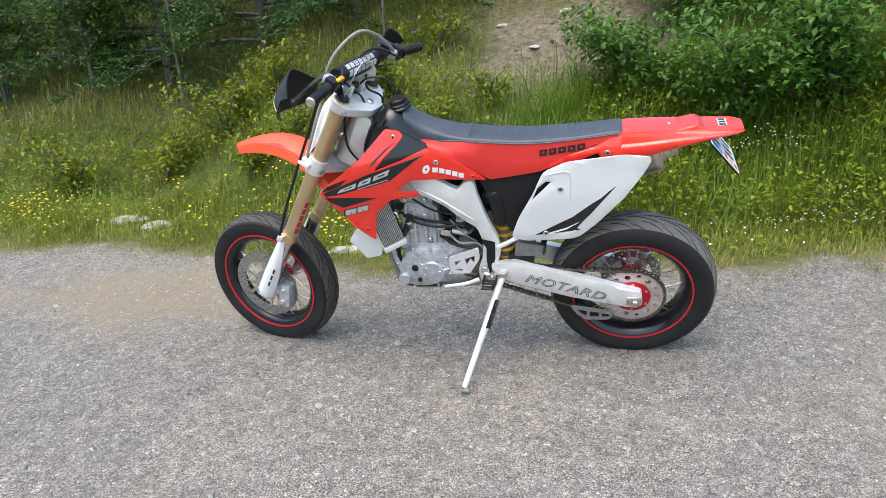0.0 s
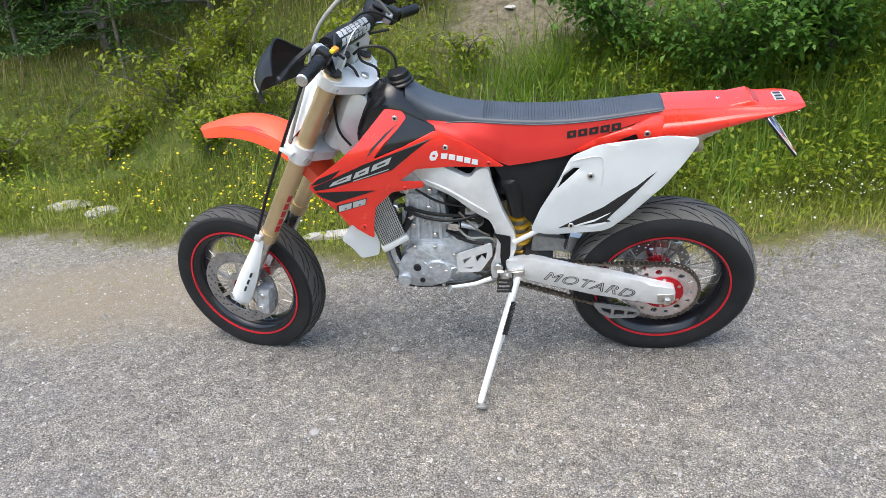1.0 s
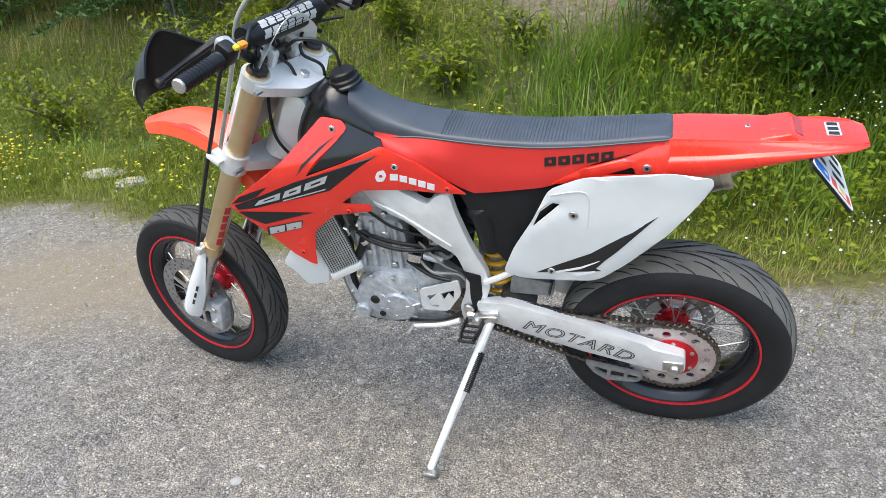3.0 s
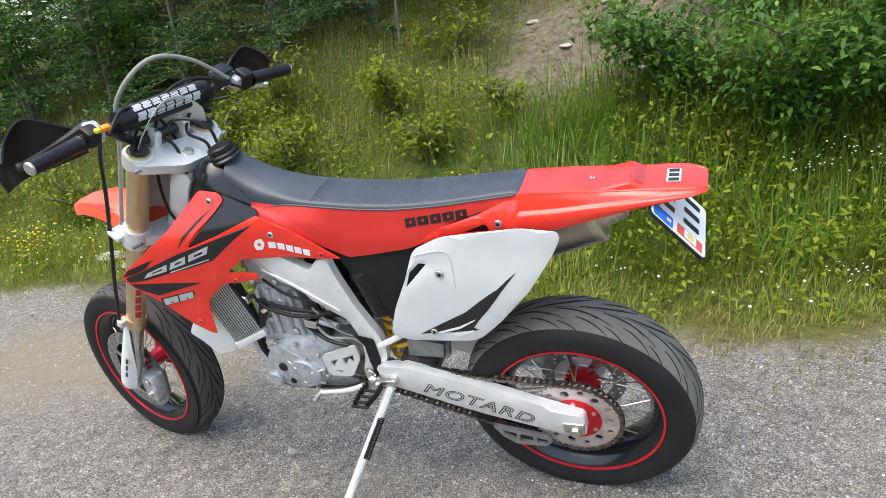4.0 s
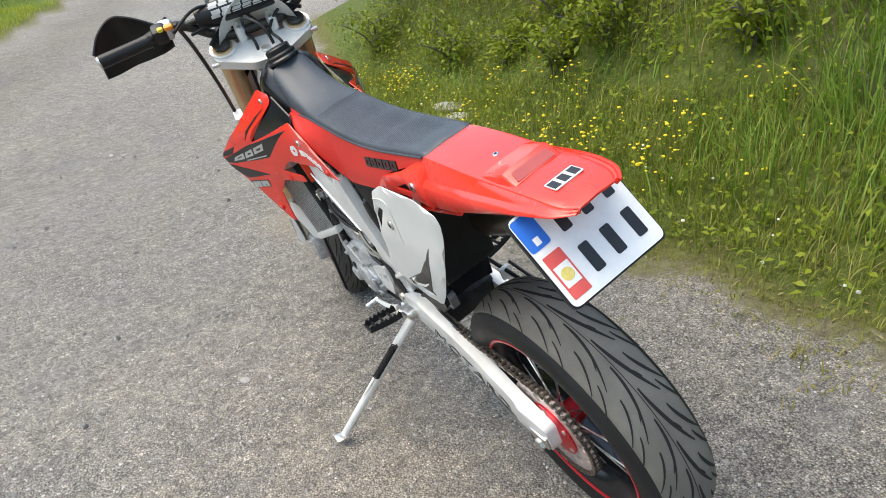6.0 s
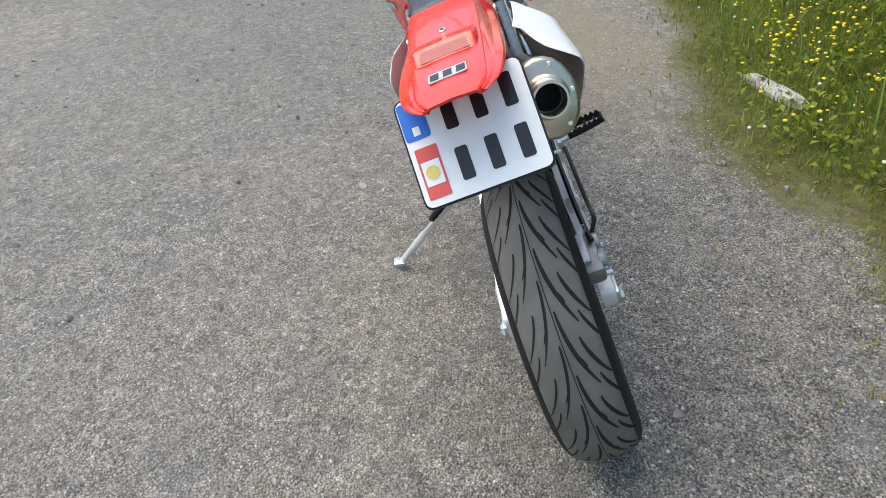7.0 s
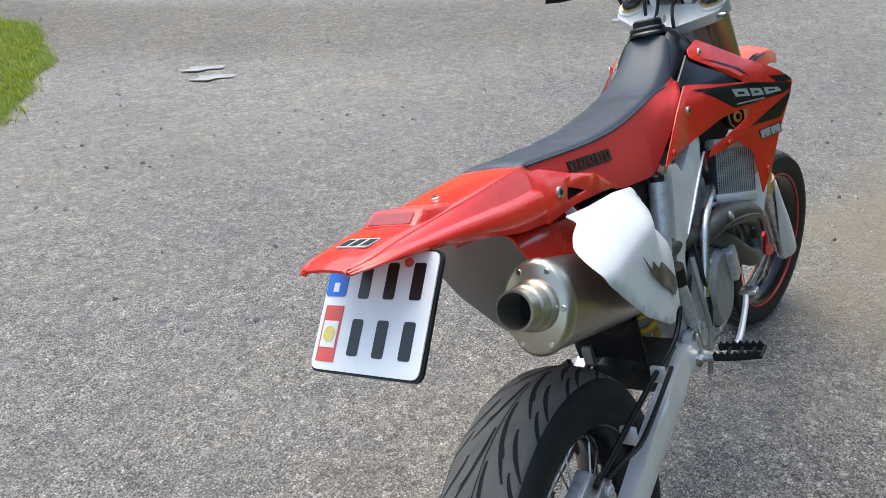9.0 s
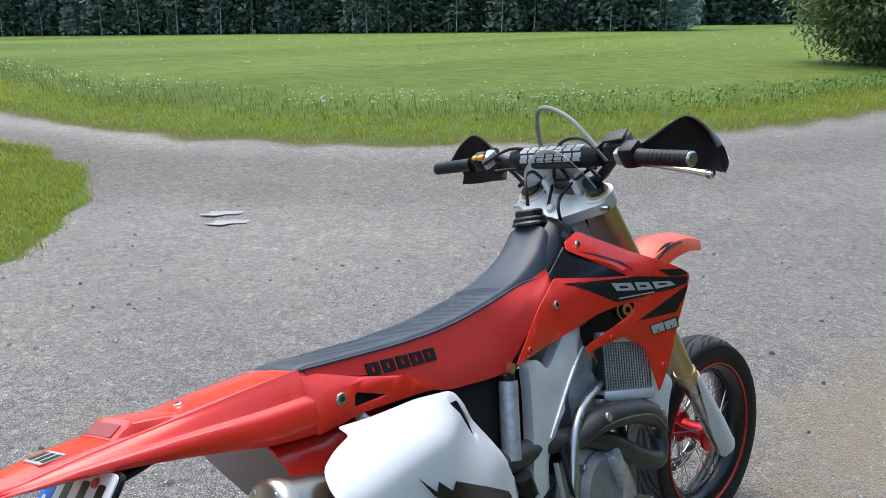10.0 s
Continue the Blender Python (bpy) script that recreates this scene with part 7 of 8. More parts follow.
COBBLE = plant_material("loose_stone", [(0.0, (0.10, 0.098, 0.10)), (0.5, (0.24, 0.23, 0.23)), (0.85, (0.42, 0.40, 0.38)), (1.0, (0.70, 0.68, 0.65))], 0.85, 0.0)
tagged(new("loose_stones", mesh_of(sb_, "loose_stones", COBBLE)), "scattered larger grey stones on the gravel", "stones", kind="stuff")
# short growth at the edge of the gravel
P = scatter(60000, -7.0, 4.6, 0.4, 1.9, lambda x, y: smooth(-0.16, 0.28, y - verge(x) + 0.22 * noise.noise((x * 3, y * 3, 2.0)) + 0.14 * noise.noise((x * 9, y * 9, 6.0))) * (0.45 + 0.6 * clump(x, y, 3)))
h = rng.uniform(0.03, 0.085, len(P)) * (1 + 1.0 * np.clip(P[:, 1] - 0.9, 0, 1)) * np.array([0.45 + 0.55 * smooth(0.0, 0.35, y - verge(x)) for x, y, _ in P])
blade_mesh(P, h, rng.uniform(0.003, 0.006, len(P)), 0.9, "verge_grass", MEADOW, "short patchy grass along the gravel edge")
# a few tufts out in the gravel
P = scatter(5200, -3.0, 2.6, 0.0, 1.0, lambda x, y: (0.9 if noise.noise((x * 3.5, y * 3.5, 40.0)) > 0.33 else 0.02) * smooth(-0.65, -0.1, y - verge(x)))
blade_mesh(P, rng.uniform(0.012, 0.035, len(P)), rng.uniform(0.003, 0.005, len(P)), 1.0, "gravel_weed", MEADOW, "thin weeds creeping into the gravel", "weeds")
P = scatter(9000, 0.3, 3.4, 0.2, 1.3, lambda x, y: (1.0 if noise.noise((x * 2.6, y * 2.6, 70.0)) + 0.5 * noise.noise((x * 8, y * 8, 71.0)) > 0.10 else 0.03) * smooth(-0.42, 0.05, y - verge(x)))
blade_mesh(P, rng.uniform(0.02, 0.055, len(P)), rng.uniform(0.003, 0.006, len(P)), 1.2, "gravel_weed", DRY, "yellowed tufts creeping over the gravel edge", "weeds")
P = scatter(5200, -1.2, 3.4, 0.3, 1.5, lambda x, y: smooth(-0.30, 0.10, y - verge(x)) * smooth(0.75, 0.35, y - verge(x)))
P[:, 2] += 0.005
leaf_mesh(P, rng.uniform(0.010, 0.026, len(P)), 0.0, "leaf_litter", DRY, "withered leaves and stalks lying at the gravel edge", "litter", aspect=0.4)
# tall grass at the foot of the bank
P = scatter(64000, -6.5, 5.2, 0.9, 2.9, lambda x, y: smooth(0.40, 0.95, y - verge(x)) * smooth(2.9, 2.2, y - 0.15 * x) * (0.14 + 0.91 * smooth(-0.9, 0.9, x)) * (0.25 + 0.9 * clump(x, y)))
h = rng.uniform(0.14, 0.36, len(P)) * (0.62 + 0.55 * np.clip((P[:, 0] + 1.5) / 2.5, 0, 1)) * (0.55 + 0.6 * np.clip(P[:, 1] - 0.9, 0, 1))
blade_mesh(P, h, rng.uniform(0.003, 0.009, len(P)), 1.15, "tall_grass", LUSH, "tall green grass at the foot of the bank")
# dry grass on the upper bank
P = scatter(46000, -5.5, 3.0, 1.9, 6.0, lambda x, y: (1 - 0.93 * bare(x, y)) * smooth(1.9, 2.5, y) * (0.35 + 0.75 * clump(x, y, 2.2)) * (1.0 if x < 1.4 else 0.35))
h = rng.uniform(0.06, 0.24, len(P))
blade_mesh(P, h, rng.uniform(0.003, 0.006, len(P)), 0.8, "bank_grass", DRY, "dry straw-coloured grass on the bank")
P = scatter(9000, -5.5, 2.0, 2.2, 5.5, lambda x, y: (1 - 0.8 * bare(x, y)) * (0.9 if clump(x, y, 1.3) > 0.72 else 0.1))
blade_mesh(P, rng.uniform(0.08, 0.22, len(P)), rng.uniform(0.004, 0.008, len(P)), 0.8, "bank_grass", LUSH, "green tufts on the bank")


def bush(x, y, tall, wide, n_leaf, leaf, material, label, name="shrub", stems=6, aspect=0.55, droop=0.25, base=0.0):
    """A shrub: thin stems from one root and a loose crown of single leaves round the twigs."""
    z = height(x, y)
    root = thing(name, label, "shrub", pose(x, y, z - 0.02))
    tips = []
    sb_ = bmesh.new()
    for k in range(stems):
        a = rng.uniform(0, 2 * math.pi)
        r = wide * rng.uniform(0.35, 1.0)
        hh = tall * rng.uniform(0.65, 1.05)
        line = [Vector((0, 0, 0)), Vector((math.cos(a) * r * 0.25, math.sin(a) * r * 0.25, hh * 0.5)), Vector((math.cos(a) * r * 0.7, math.sin(a) * r * 0.7, hh * 0.85)), Vector((math.cos(a) * r, math.sin(a) * r, hh))]
        tube(line, [0.012, 0.009, 0.006, 0.003], 5, 2, sb_)
        pts_ = spline(line, 5)
        tips += pts_[3:]
        for j in range(5):
            p = pts_[3 + int(rng.integers(0, len(pts_) - 4))]
            b2 = rng.uniform(0, 2 * math.pi)
            q = p + Vector((math.cos(b2), math.sin(b2), rng.uniform(-0.1, 0.7))) * wide * rng.uniform(0.2, 0.5)
            tube([p, p.lerp(q, 0.5) + Vector((0, 0, 0.02)), q], [0.005, 0.003, 0.0015], 4, 2, sb_)
            tips += [p.lerp(q, t) for t in (0.4, 0.7, 0.9, 1.0)]
    tagged(part("stem", sb_, BARK, root), kind="stuff")
    T = np.array([tuple(t) for t in tips])
    pick = T[rng.integers(0, len(T), n_leaf)]
    C = pick + rng.normal(0, 1, (n_leaf, 3)) * np.array([0.085, 0.085, 0.075]) * wide / 0.6
    C[:, 2] = np.maximum(C[:, 2], 0.03 + base)
    leaf_mesh(C, rng.uniform(0.6, 1.2, n_leaf) * leaf, droop, "foliage", material, "", "", root, aspect)
    return root


for x, y, t, w_, nl, lf, mt in ((0.95, 2.45, 0.62, 0.50, 1500, 0.085, SHRUB), (1.45, 2.15, 0.60, 0.50, 1500, 0.085, SHRUB), (2.10, 2.25, 0.85, 0.60, 1900, 0.095, SHRUB), (2.8, 2.25, 0.95, 0.65, 2000, 0.095, SHRUB),
                                               (1.25, 3.15, 0.95, 0.65, 2500, 0.080, SHRUB), (2.0, 3.35, 1.1, 0.75, 2800, 0.085, SHRUB), (2.9, 3.4, 1.2, 0.8, 2800, 0.085, SHRUB), (3.8, 3.0, 1.1, 0.8, 2400, 0.085, SHRUB),
                                               (1.6, 4.1, 1.1, 0.8, 2200, 0.085, SHRUB), (3.6, 4.3, 1.3, 0.9, 2200, 0.09, SHRUB), (0.75, 3.95, 0.55, 0.45, 900, 0.07, SHRUB), (2.6, 4.5, 1.3, 0.9, 2200, 0.09, SHRUB)):
    bush(x, y, t, w_, int(nl * 1.8), lf * 0.66, mt, "dense broad-leaved green shrub on the bank")
for x, y, t, w_, nl in ((-2.3, 2.35, 0.42, 0.42, 800), (-1.6, 2.15, 0.33, 0.36, 600), (-0.75, 3.2, 0.30, 0.32, 450), (-0.2, 2.5, 0.26, 0.28, 350), (-5.2, 2.2, 0.5, 0.5, 700), (-2.0, 2.7, 0.42, 0.42, 750), (-1.0, 2.6, 0.34, 0.36, 600), (-2.8, 2.15, 0.40, 0.40, 700), (-3.7, 2.25, 0.42, 0.42, 700), (-1.9, 1.95, 0.30, 0.32, 520), (-0.55, 2.1, 0.26, 0.28, 420)):
    bush(x, y, t, w_, nl, 0.055, PALE_LEAF, "low pale-green shrub among bank grass", "low_shrub", 5, 0.5)


def conifer(x, y, tall, trunk_r, low, n_branch, reach, label):
    """A spruce or pine: a tapered trunk, drooping boughs and needle-covered twigs."""
    z = height(x, y)
    root = thing("conifer", label, "tree", pose(x, y, z - 0.05))
    lean = Vector((rng.uniform(-0.04, 0.04), rng.uniform(-0.04, 0.04), 1))
    tb = bmesh.new()
    tube([lean * (tall * t) for t in (0, 0.25, 0.5, 0.75, 1)], [trunk_r, trunk_r * 0.85, trunk_r * 0.62, trunk_r * 0.35, 0.008], 9, 3, tb)
    part("trunk", tb, BARK, root)
    bb_ = bmesh.new()
    C, D = [], []
    for k in range(n_branch):
        t = low + (1 - low) * (k / n_branch) ** 1.15
        a = rng.uniform(0, 2 * math.pi)
        L = reach * (1 - 0.85 * (t - low) / (1 - low)) * rng.uniform(0.65, 1.1)
        p0 = lean * (tall * t)
        way_ = Vector((math.cos(a), math.sin(a), 0))
        line = [p0, p0 + way_ * L * 0.5 + Vector((0, 0, 0.02)), p0 + way_ * L + Vector((0, 0, -0.18 * L))]
        tube(line, [0.014 * L + 0.004, 0.006, 0.002], 4, 2, bb_)
        sp_ = spline(line, 6)
        side_ = Vector((-way_.y, way_.x, 0))
        for p in sp_[2:]:
            for s in (-1, 1, 0):
                f = (p - p0).length / L
                tl = 0.30 * L * (1.15 - 0.75 * f) + 0.05
                q = p + (side_ * s * rng.uniform(0.6, 1.1) + way_ * 0.6) * tl + Vector((0, 0, -0.10 * tl))
                for j in range(int(7 + 26 * tl)):
                    u_ = rng.uniform(0, 1)
                    C.append(tuple(p.lerp(q, u_)))
                    D.append(tuple(((q - p).normalized() * 0.7 + Vector(rng.normal(0, 0.5, 3))).normalized()))
    tagged(part("bough", bb_, BARK, root), kind="stuff")
    C, D = np.array(C), np.array(D)
    N = len(C)
    s = np.cross(D, rng.normal(0, 1, (N, 3)))
    s /= np.linalg.norm(s, axis=1)[:, None] + 1e-9
    L = rng.uniform(0.035, 0.065, N)[:, None]
    V = np.zeros((N, 3, 3))
    V[:, 0], V[:, 1], V[:, 2] = C - s * 0.007, C + s * 0.007, C + D * L
    from_arrays("foliage", V, np.arange(N * 3).reshape(-1, 3), NEEDLE, "", "", parent=root)
    return root


# crowns reach unseen above the view, added to keep the bank below dark
for x, y, t_, r_, lo_, nb_, re_ in ((-1.55, 3.65, 3.4, 0.055, 0.05, 64, 1.25), (-2.45, 3.55, 3.6, 0.05, 0.04, 64, 1.3), (-3.4, 3.40, 3.2, 0.045, 0.05, 62, 1.25), (-4.5, 3.50, 3.6, 0.05, 0.05, 62, 1.35), (-0.80, 4.45, 3.2, 0.05, 0.04, 52, 1.1),
                                    (-5.8, 3.7, 3.4, 0.05, 0.04, 54, 1.3), (-2.0, 4.9, 4.2, 0.07, 0.05, 56, 1.5), (-3.2, 4.9, 4.2, 0.07, 0.05, 56, 1.5), (-4.6, 5.1, 4.2, 0.07, 0.05, 56, 1.5), (-0.9, 5.6, 4.0, 0.06, 0.05, 50, 1.4), (0.2, 5.6, 3.6, 0.06, 0.05, 46, 1.3), (-6.6, 4.8, 4.2, 0.07, 0.05, 50, 1.5)):
    conifer(x, y, t_, r_, lo_, nb_, re_, "young pine with low drooping boughs on the bank" if y < 3.9 else "dense dark spruce on the bank")
conifer(2.35, 4.0, 3.0, 0.07, 0.25, 30, 1.0, "spruce trunk among the shrubs")
for x, y, t_, w_ in ((-4.9, 3.0, 1.3, 0.75), (-5.7, 2.9, 1.2, 0.7), (-3.9, 3.35, 1.0, 0.6), (-6.4, 3.2, 1.4, 0.8), (0.3, 4.75, 0.9, 0.7), (-0.5, 4.2, 0.6, 0.5)):
    bush(x, y, t_, w_, 2400, 0.06, SHRUB, "leafy undergrowth below the conifers", "undergrowth", 7, 0.6)


def sapling(x, y, tall, r, label):
    """A thin bare-stemmed young tree with a few leafy twigs high up."""
    root = thing("sapling", label, "tree", pose(x, y, height(x, y) - 0.03))
    a = rng.uniform(0, 6.28)
    line = [Vector((0, 0, 0)), Vector((0.03 * math.cos(a), 0.03 * math.sin(a), tall * 0.4)), Vector((0.10 * math.cos(a), 0.10 * math.sin(a), tall))]
    part("trunk", tube(line, [r, r * 0.8, r * 0.4], 7, 4), BARK, root)
    tw = bmesh.new()
    tips = []
    for k in range(9):
        p = spline(line, 6)[4 + k % 8]
        b2 = rng.uniform(0, 6.28)
        q = p + Vector((math.cos(b2), math.sin(b2), 0.4)) * rng.uniform(0.25, 0.5)
        tube([p, p.lerp(q, 0.5), q], [0.006, 0.004, 0.0015], 4, 2, tw)
        tips += [p.lerp(q, t) for t in (0.4, 0.6, 0.8, 1.0)]
    tagged(part("twig", tw, BARK, root), kind="stuff")
    T = np.array([tuple(t) for t in tips])
    C = T[rng.integers(0, len(T), 420)] + rng.normal(0, 0.08, (420, 3))
    leaf_mesh(C, rng.uniform(0.035, 0.065, 420), 0.3, "foliage", SHRUB, "", "", root)


for x, y, t, r in ((-3.0, 2.95, 2.4, 0.016), (-4.0, 3.1, 2.4, 0.02), (-1.2, 3.3, 2.2, 0.012)):
    sapling(x, y, t, r, "thin leafy sapling on the shaded bank")


def rock(x, y, sx, sy, sz, material, label, turn=0.0, sink=0.35, name="stone"):
    bm = bmesh.new()
    bmesh.ops.create_icosphere(bm, subdivisions=3, radius=1)
    off_ = rng.uniform(0, 50)
    for v_ in bm.verts:
        k = 1 + 0.28 * noise.noise(v_.co * 1.3 + Vector((off_, 0, 0))) + 0.10 * noise.noise(v_.co * 3.7 + Vector((0, off_, 0)))
        v_.co = Vector((v_.co.x * sx * k, v_.co.y * sy * k, max(-0.6, v_.co.z) * sz * k))
    ob = new(name, mesh_of(bm, name, material, 28))
    ob.matrix_basis = pose(x, y, height(x, y) + sz * (1 - 2 * sink) * 0.5, 0, 0, turn)
    return tagged(ob, label, "stone")


rock(-2.78, 1.62, 0.16, 0.09, 0.04, PALE_STONE, "flat grey stone half sunk in the verge", 12)
rock(-2.48, 1.50, 0.10, 0.07, 0.04, PALE_STONE, "small grey stone beside a larger one", 40)
rock(-0.80, 1.07, 0.20, 0.045, 0.034, PALE_STONE, "long pale stone lying at the grass edge", 14)
for x, y, s in ((0.10, 3.15, 0.05), (0.62, 2.85, 0.04), (0.35, 3.6, 0.07), (-0.2, 3.5, 0.05), (0.72, 2.55, 0.035), (0.9, 3.05, 0.045), (0.2, 4.0, 0.08)):
    rock(x, y, s, s * rng.uniform(0.6, 0.9), s * rng.uniform(0.25, 0.4), PALE_STONE, "pale stone lying in the bare scar of the bank", rng.uniform(0, 180))


def heads(P, r, hgt, material, name, label, flat_=0.6):
    """Small flower heads on thin stalks."""
    b_ = bmesh.new()
    bmesh.ops.create_icosphere(b_, subdivisions=1, radius=1)
    vs = np.array([tuple(v_.co) for v_ in b_.verts])
    fs = np.array([[v_.index for v_ in f.verts] for f in b_.faces])
    b_.free()
    N = len(P)
    top = P + np.array([0, 0, 1]) * hgt[:, None] + rng.normal(0, 0.012, (N, 3))
    V = top[:, None, :] + vs[None] * (r[:, None] * np.array([[1, 1, flat_]]))[:, None, :]
    Fc = (np.arange(N)[:, None, None] * len(vs) + fs[None]).reshape(-1, 3)
    from_arrays(name, V, Fc, material, label, "flowers")
    st_ = np.zeros((N, 3, 3))
    st_[:, 0], st_[:, 1], st_[:, 2] = P + [0.0012, 0, 0], P - [0.0012, 0, 0], top
    from_arrays("flower_stalk", st_, np.arange(N * 3).reshape(-1, 3), MEADOW, "thin green flower stalks", "stalks")


P = scatter(3600, -5.5, 0.1, 0.85, 1.9, lambda x, y: (0.85 if noise.noise((x * 2.7, y * 2.7, 60.0)) + 0.5 * noise.noise((x * 11, y * 11, 8.0)) > 0.17 else 0.04) * smooth(0.12, 0.45, y - verge(x)))
heads(P, 0.0045 + 0.008 * rng.uniform(0, 1, len(P)) ** 2, rng.uniform(0.07, 0.22, len(P)), YELLOW, "yellow_flowers", "clusters of small yellow flowers in the verge")
P = scatter(330, -4.5, 3.8, 0.5, 1.5, lambda x, y: smooth(0.02, 0.2, y - verge(x)) * 0.55)
heads(P, rng.uniform(0.004, 0.009, len(P)), rng.uniform(0.04, 0.10, len(P)), PETAL, "clover_flowers", "scattered white clover heads in short grass", 0.85)
# sprays of white flowers: a few plants, each with many tiny heads
Q = []
for cx, cy, ch in ((1.55, 1.75, 0.42), (1.75, 1.80, 0.36), (1.42, 1.85, 0.30), (1.95, 1.55, 0.20), (1.60, 1.35, 0.12), (1.80, 1.38, 0.14), (2.05, 1.40, 0.13), (2.5, 1.9, 0.35), (0.75, 1.75, 0.22), (2.35, 1.5, 0.2)):
    k = 15
    off_ = rng.normal(0, 1, (k, 2)) * 0.05
    Q += [(cx + o[0], cy + o[1], height(cx, cy), ch * rng.uniform(0.75, 1.1)) for o in off_]
Q = np.array(Q)
heads(Q[:, :3], rng.uniform(0.003, 0.006, len(Q)), Q[:, 3], PETAL, "white_wildflowers", "sprays of small white wildflowers in tall grass", 0.6)

P = scatter(15000, 0.5, 4.2, 1.3, 2.6, lambda x, y: 0.25 + 0.9 * clump(x, y, 2.2))
P[:, 2] += rng.uniform(0.05, 0.34, len(P))
leaf_mesh(P, rng.uniform(0.02, 0.05, len(P)), 0.1, "tall_herbs", PALE_LEAF, "leafy herbs standing in tall grass", "herbs")
# broad low leaves among the grass
P = scatter(26000, -6.0, 4.2, 0.6, 2.7, lambda x, y: smooth(0.02, 0.35, y - verge(x)) * (0.25 + 0.9 * clump(x, y, 2.6)))
P[:, 2] += rng.uniform(0.01, 0.10, len(P)) * (1 + 1.2 * np.clip(P[:, 1] - 1.2, 0, 1))
leaf_mesh(P, rng.uniform(0.015, 0.045, len(P)), -0.1, "verge_herbs", PALE_LEAF, "low broad-leaved herbs among verge grass", "herbs")
P = scatter(24000, -6.0, 1.2, 2.0, 4.6, lambda x, y: (1 - 0.95 * bare(x, y)) * (0.15 + 1.0 * clump(x, y, 1.9)) * (1 - 0.8 * smooth(2.5, 3.1, y) * smooth(-1.0, -1.8, x)))
P[:, 2] += rng.uniform(0.02, 0.22, len(P))
leaf_mesh(P, rng.uniform(0.02, 0.055, len(P)), 0.0, "bank_herbs", PALE_LEAF, "weedy green growth covering the bank", "herbs")
P = scatter(1500, -5.5, 1.0, 2.2, 4.6, lambda x, y: (1 - 0.7 * bare(x, y)))
tw_ = bmesh.new()
for x, y, z in P[:260]:
    a = rng.uniform(0, 6.28)
    L_ = rng.uniform(0.1, 0.45)
    tube([(x, y, z), (x + L_ * math.cos(a), y + L_ * math.sin(a) * 0.4, z + L_ * rng.uniform(0.1, 0.7))], [0.005, 0.002], 4, 1, tw_)
tagged(new("dead_sticks", mesh_of(tw_, "dead_sticks", BARK)), "dead grey sticks strewn over the bank", "sticks", kind="stuff")

# loose chips on the gravel, near the bike
b_ = bmesh.new()
bmesh.ops.create_icosphere(b_, subdivisions=1, radius=1)
vs = np.array([tuple(v_.co) for v_ in b_.verts]) * np.array([1, 0.8, 0.6])
fs = np.array([[v_.index for v_ in f.verts] for f in b_.faces])
b_.free()
CHIP = plant_material("gravel_chip", [(0.0, (0.11, 0.105, 0.106)), (0.4, (0.30, 0.285, 0.284)), (0.75, (0.52, 0.50, 0.49)), (1.0, (0.88, 0.86, 0.84))], 0.85, 0.0)
N = 42000
P = np.stack([rng.uniform(-3.6, 3.0, N), rng.uniform(-2.9, 0.75, N), np.zeros(N)], 1)
P = P[[p[1] < verge(p[0]) + 0.15 for p in P]]
N = len(P)
r = 0.0022 + 0.0042 * rng.uniform(0, 1, N) ** 3
P[:, 2] = [height(x, y) + 0.001 for x, y, _ in P]
rot = rng.uniform(0, 6.28, N)
vx = vs[None, :, 0] * np.cos(rot)[:, None] - vs[None, :, 1] * np.sin(rot)[:, None]
vy = vs[None, :, 0] * np.sin(rot)[:, None] + vs[None, :, 1] * np.cos(rot)[:, None]
V = np.stack([vx, vy, np.repeat(vs[None, :, 2], N, 0)], 2) * (r[:, None, None] * rng.uniform(0.75, 1.25, (N, len(vs), 1))) + P[:, None, :]
from_arrays("loose_gravel", V, (np.arange(N)[:, None, None] * len(vs) + fs[None]).reshape(-1, 3), CHIP, "loose grey and pink stone chips", "gravel")

# ---------------------------------------------------------------- the far side
FX = Vector((0.55, -0.83))     # across the view, to the south


def far_point(d, s):
    return 1.16 + FAR.x * d + FX.x * s, 0.5 + FAR.y * d + FX.y * s


def far_scatter(n_, d0, d1, s0, s1, keep, power=1.0):
    out = []
    for _ in range(n_):
        d, s = d0 + (d1 - d0) * rng.uniform() ** power, rng.uniform(s0, s1)
        if rng.uniform() < keep(d, s):
            x, y = far_point(d, s)
            out.append((x, y, height(x, y)))
    return np.array(out)


P = far_scatter(52000, 8.6, 15.0, -14, 16, lambda d, s: smooth(-0.1, 0.5, d - road_edge(s)) * smooth(2.2, 1.2, d - road_edge(s)))
blade_mesh(P, rng.uniform(0.04, 0.13, len(P)), rng.uniform(0.008, 0.016, len(P)), 1.2, "roadside_grass", ROADSIDE, "yellow-green mown grass beside the gravel road")
P = far_scatter(52000, 9.5, 24.0, -18, 20, lambda d, s: smooth(1.0, 1.8, d - road_edge(s)) * smooth(5.0, 2.0, d - road_edge(s)))
blade_mesh(P, rng.uniform(0.08, 0.20, len(P)), rng.uniform(0.007, 0.014, len(P)), 1.3, "field_edge_grass", FIELD, "tall grass along the edge of the field")
P = far_scatter(9000, 10, 17, -9, 0.5, lambda d, s: smooth(1.2, 1.7, d - road_edge(s)) * smooth(2.6, 2.1, d - road_edge(s)) * (0.2 + clump(d, s, 0.9)))
P[:, 2] += rng.uniform(0.02, 0.34, len(P))
leaf_mesh(P, rng.uniform(0.05, 0.11, len(P)), 0.1, "field_edge_weeds", SHRUB, "dark leafy weeds along the field edge", "weeds")
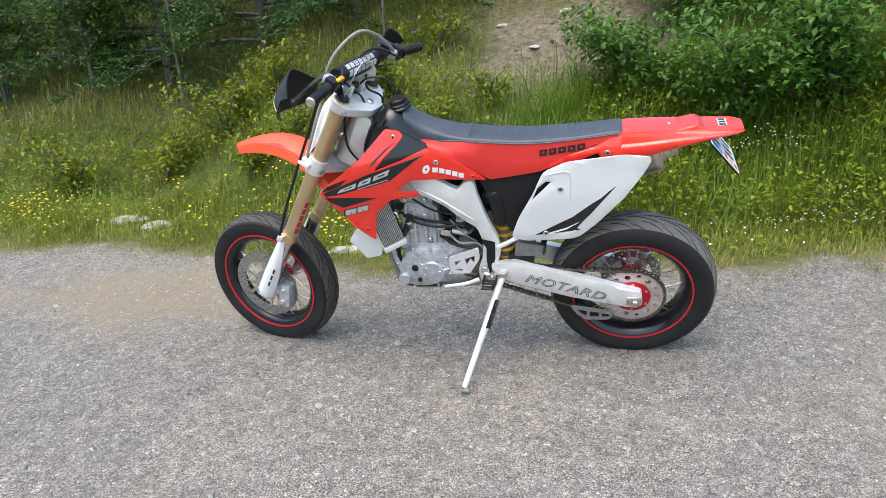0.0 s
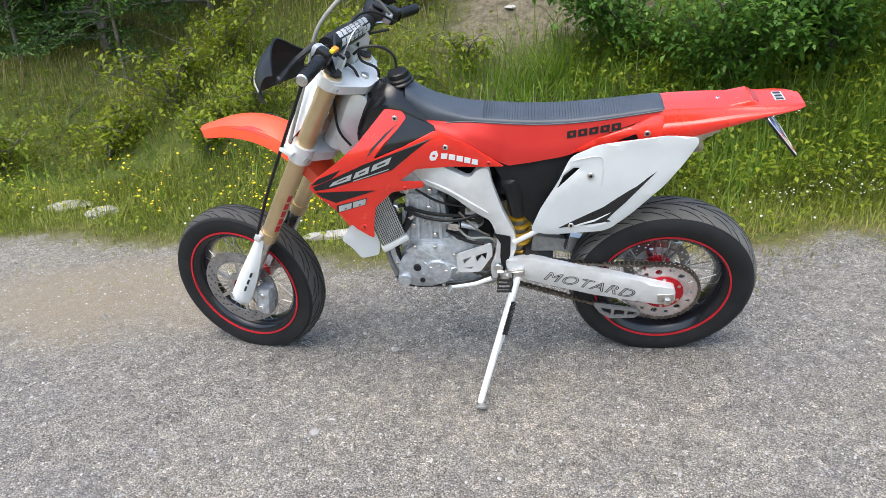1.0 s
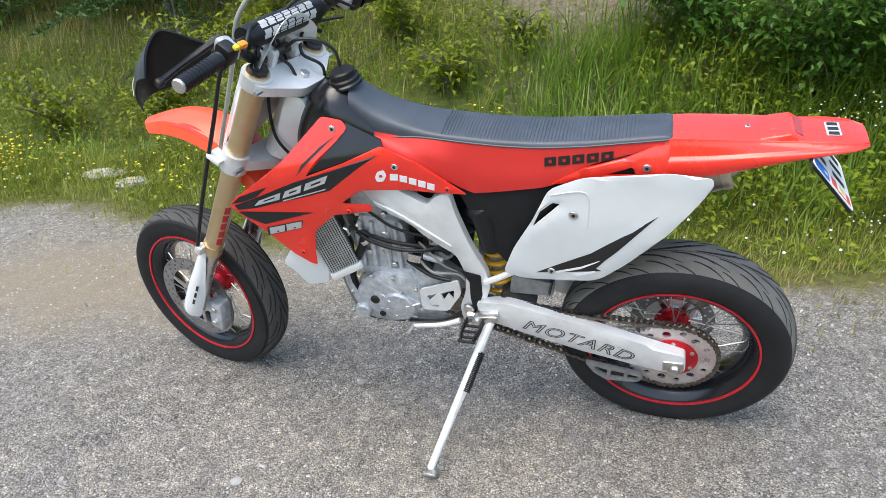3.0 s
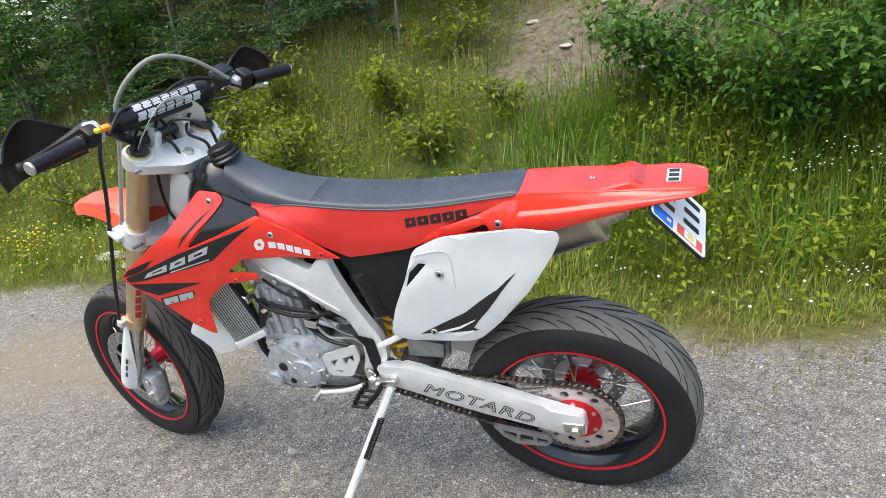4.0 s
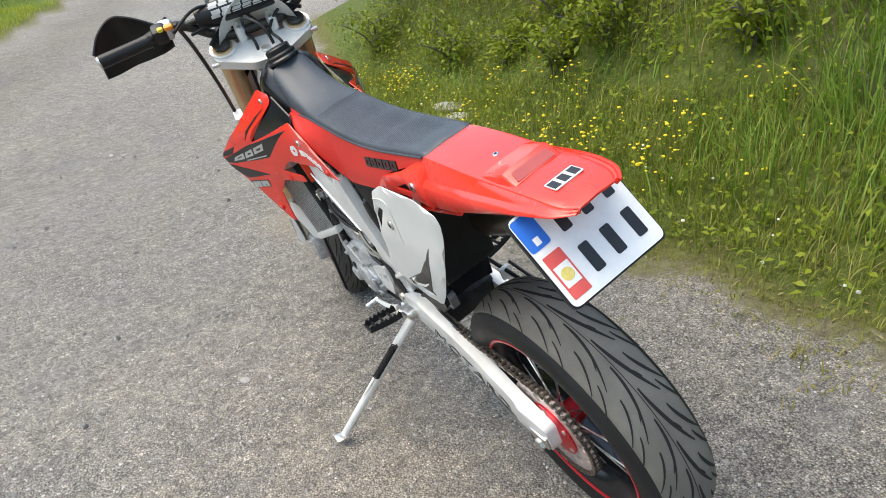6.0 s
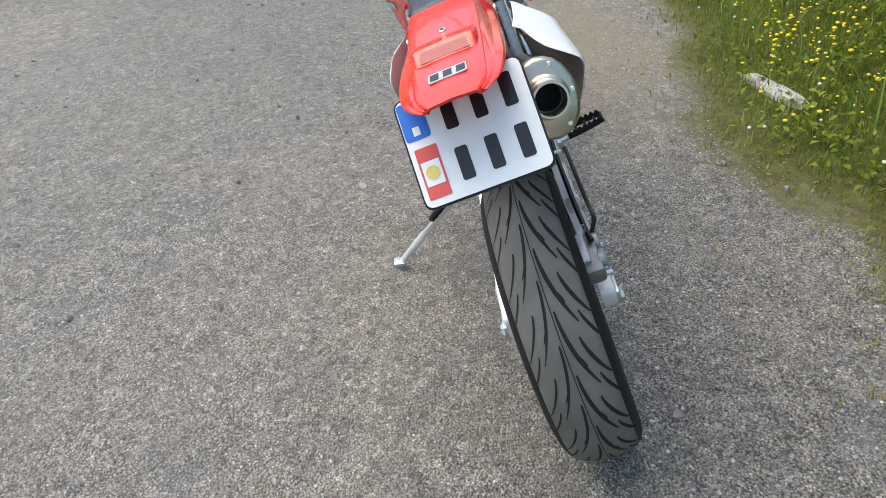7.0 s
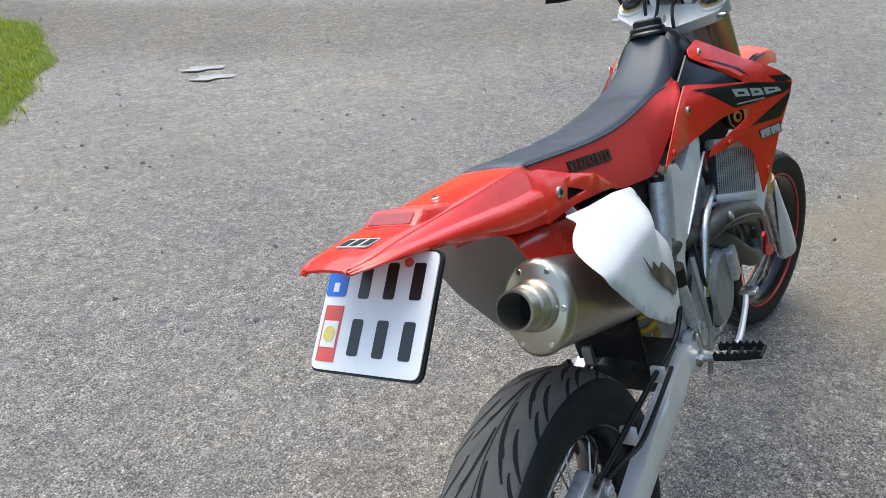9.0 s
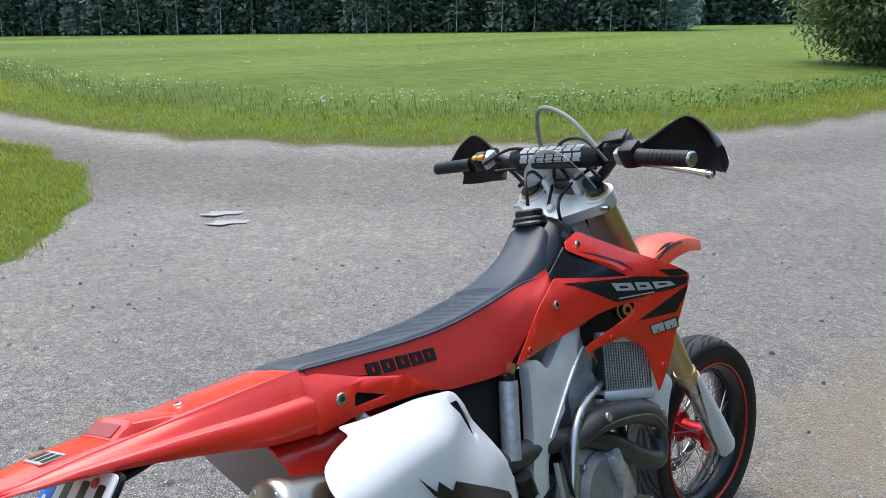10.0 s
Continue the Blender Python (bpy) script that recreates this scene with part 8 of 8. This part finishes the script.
P = far_scatter(2600, 10, 19, -4, 13, lambda d, s: (0.9 if noise.noise((d * 0.5, s * 0.5, 11.0)) > 0.05 else 0.12) * smooth(1.2, 1.8, d - road_edge(s)) * smooth(4.2, 2.4, d - road_edge(s)))
heads(P, rng.uniform(0.010, 0.024, len(P)), rng.uniform(0.18, 0.36, len(P)), PETAL, "white_field_flowers", "white flower heads along the field edge", 0.5)
P = far_scatter(200, 20, 60, -20, 25, lambda d, s: 0.5)
heads(P, rng.uniform(0.03, 0.06, len(P)), rng.uniform(0.1, 0.2, len(P)), PETAL, "white_field_flowers", "stray white flower heads out in the field", 0.4)
P = scatter(46000, -2.6, 4.0, -11.0, -4.6, lambda x, y: grassy(x, y))
blade_mesh(P, rng.uniform(0.03, 0.09, len(P)), rng.uniform(0.006, 0.012, len(P)), 1.2, "tongue_grass", ROADSIDE, "green grass between the arms of the road")


def far_woods(rows_, label):
    """A dense edge of wood: trunks, and leaf clumps from the ground up, in one mesh each."""
    Vt, Ft, C, S = [], [], [], []
    for d0, s0, s1, step, tall, leaf in rows_:
        s = s0
        while s < s1:
            s += step * rng.uniform(0.6, 1.4)
            d = d0 + rng.uniform(-2, 4) + 0.10 * (s - 10)
            x, y = far_point(d, s)
            z = height(x, y)
            hgt = tall * rng.uniform(0.75, 1.2)
            rad = rng.uniform(1.9, 3.1)
            k = len(Vt)
            tr = rng.uniform(0.03, 0.07) if rng.uniform() < 0.85 else 0.11
            for i in range(5):
                a = 2 * math.pi * i / 5
                Vt.append((x + tr * math.cos(a), y + tr * math.sin(a), z - 0.3))
            Vt.append((x + rng.uniform(-0.4, 0.4), y, z + hgt))
            Ft += [(k + i, k + (i + 1) % 5, k + 5) for i in range(5)]
            nl_ = 380
            t = rng.uniform(0, 1, nl_) ** 0.8
            spread = rad * (1 - 0.75 * t) * np.sqrt(rng.uniform(0.05, 1, nl_))
            a = rng.uniform(0, 2 * math.pi, nl_)
            C.append(np.stack([x + spread * np.cos(a), y + spread * np.sin(a), z + 0.15 + hgt * t], 1))
            S.append(rng.uniform(0.5, 1.1, nl_) * leaf)
    from_arrays("wood_trunks", Vt, Ft, BIRCH, "pale trunks at the edge of the wood", "trees")
    leaf_mesh(np.concatenate(C), np.concatenate(S), 0.30, "far_wood", HAZED_LEAF, label, "trees", aspect=0.8)


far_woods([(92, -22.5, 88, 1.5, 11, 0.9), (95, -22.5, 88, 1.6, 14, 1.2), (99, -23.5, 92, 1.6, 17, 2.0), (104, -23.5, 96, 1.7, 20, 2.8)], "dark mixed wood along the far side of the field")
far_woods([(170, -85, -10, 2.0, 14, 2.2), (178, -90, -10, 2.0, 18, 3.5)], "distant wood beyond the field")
wx, wy = far_point(24.0, -11.6)
bush(wx, wy, 3.6, 3.1, 14000, 0.25, WILLOW, "large grey-green willow bush beside the road", "willow_bush", 14, 0.45, 0.35)
wx, wy = far_point(25.0, -14.9)
bush(wx, wy, 3.8, 2.8, 11000, 0.24, WILLOW, "large grey-green willow bush beside the road", "willow_bush", 14, 0.45, 0.35)
wx, wy = far_point(23.4, -12.6)
bush(wx, wy, 1.7, 3.0, 9000, 0.24, WILLOW, "low spreading willow growth at the foot of taller bushes", "willow_bush", 14, 0.45, 0.5)
# pale scuffs on the lot
SMEAR = surface("worn_lime_smear", (0.36, 0.35, 0.335), (0.48, 0.47, 0.45), 0.9, 0, 14, 0.8, 140, 0.05, (0.24, 0.228, 0.225), 0.9, depth=0.004)
for dx in (0.0, 0.34):
    bm = plate(fillet([(-0.22, -0.09), (-0.10, -0.06), (-0.02, -0.13), (0.13, -0.10), (0.10, -0.02), (0.22, 0.04), (0.06, 0.13), (-0.02, 0.07), (-0.15, 0.11)], 0.03), 0.0, 0.004)
    moved(bm, Matrix(((1, 0, 0, 0), (0, 0, 1, 0), (0, 1, 0, 0), (0, 0, 0, 1))))
    x, y = -2.42 + 0.4 * dx, -4.95 + 0.85 * dx - 0.10
    sc = new("ground_mark", mesh_of(bm, "ground_mark", SMEAR))
    sc.matrix_basis = pose(x, y, height(x, y) + 0.004, 0, 0, -32)
    tagged(sc, "pale worn paint streak on the gravel", "marking")
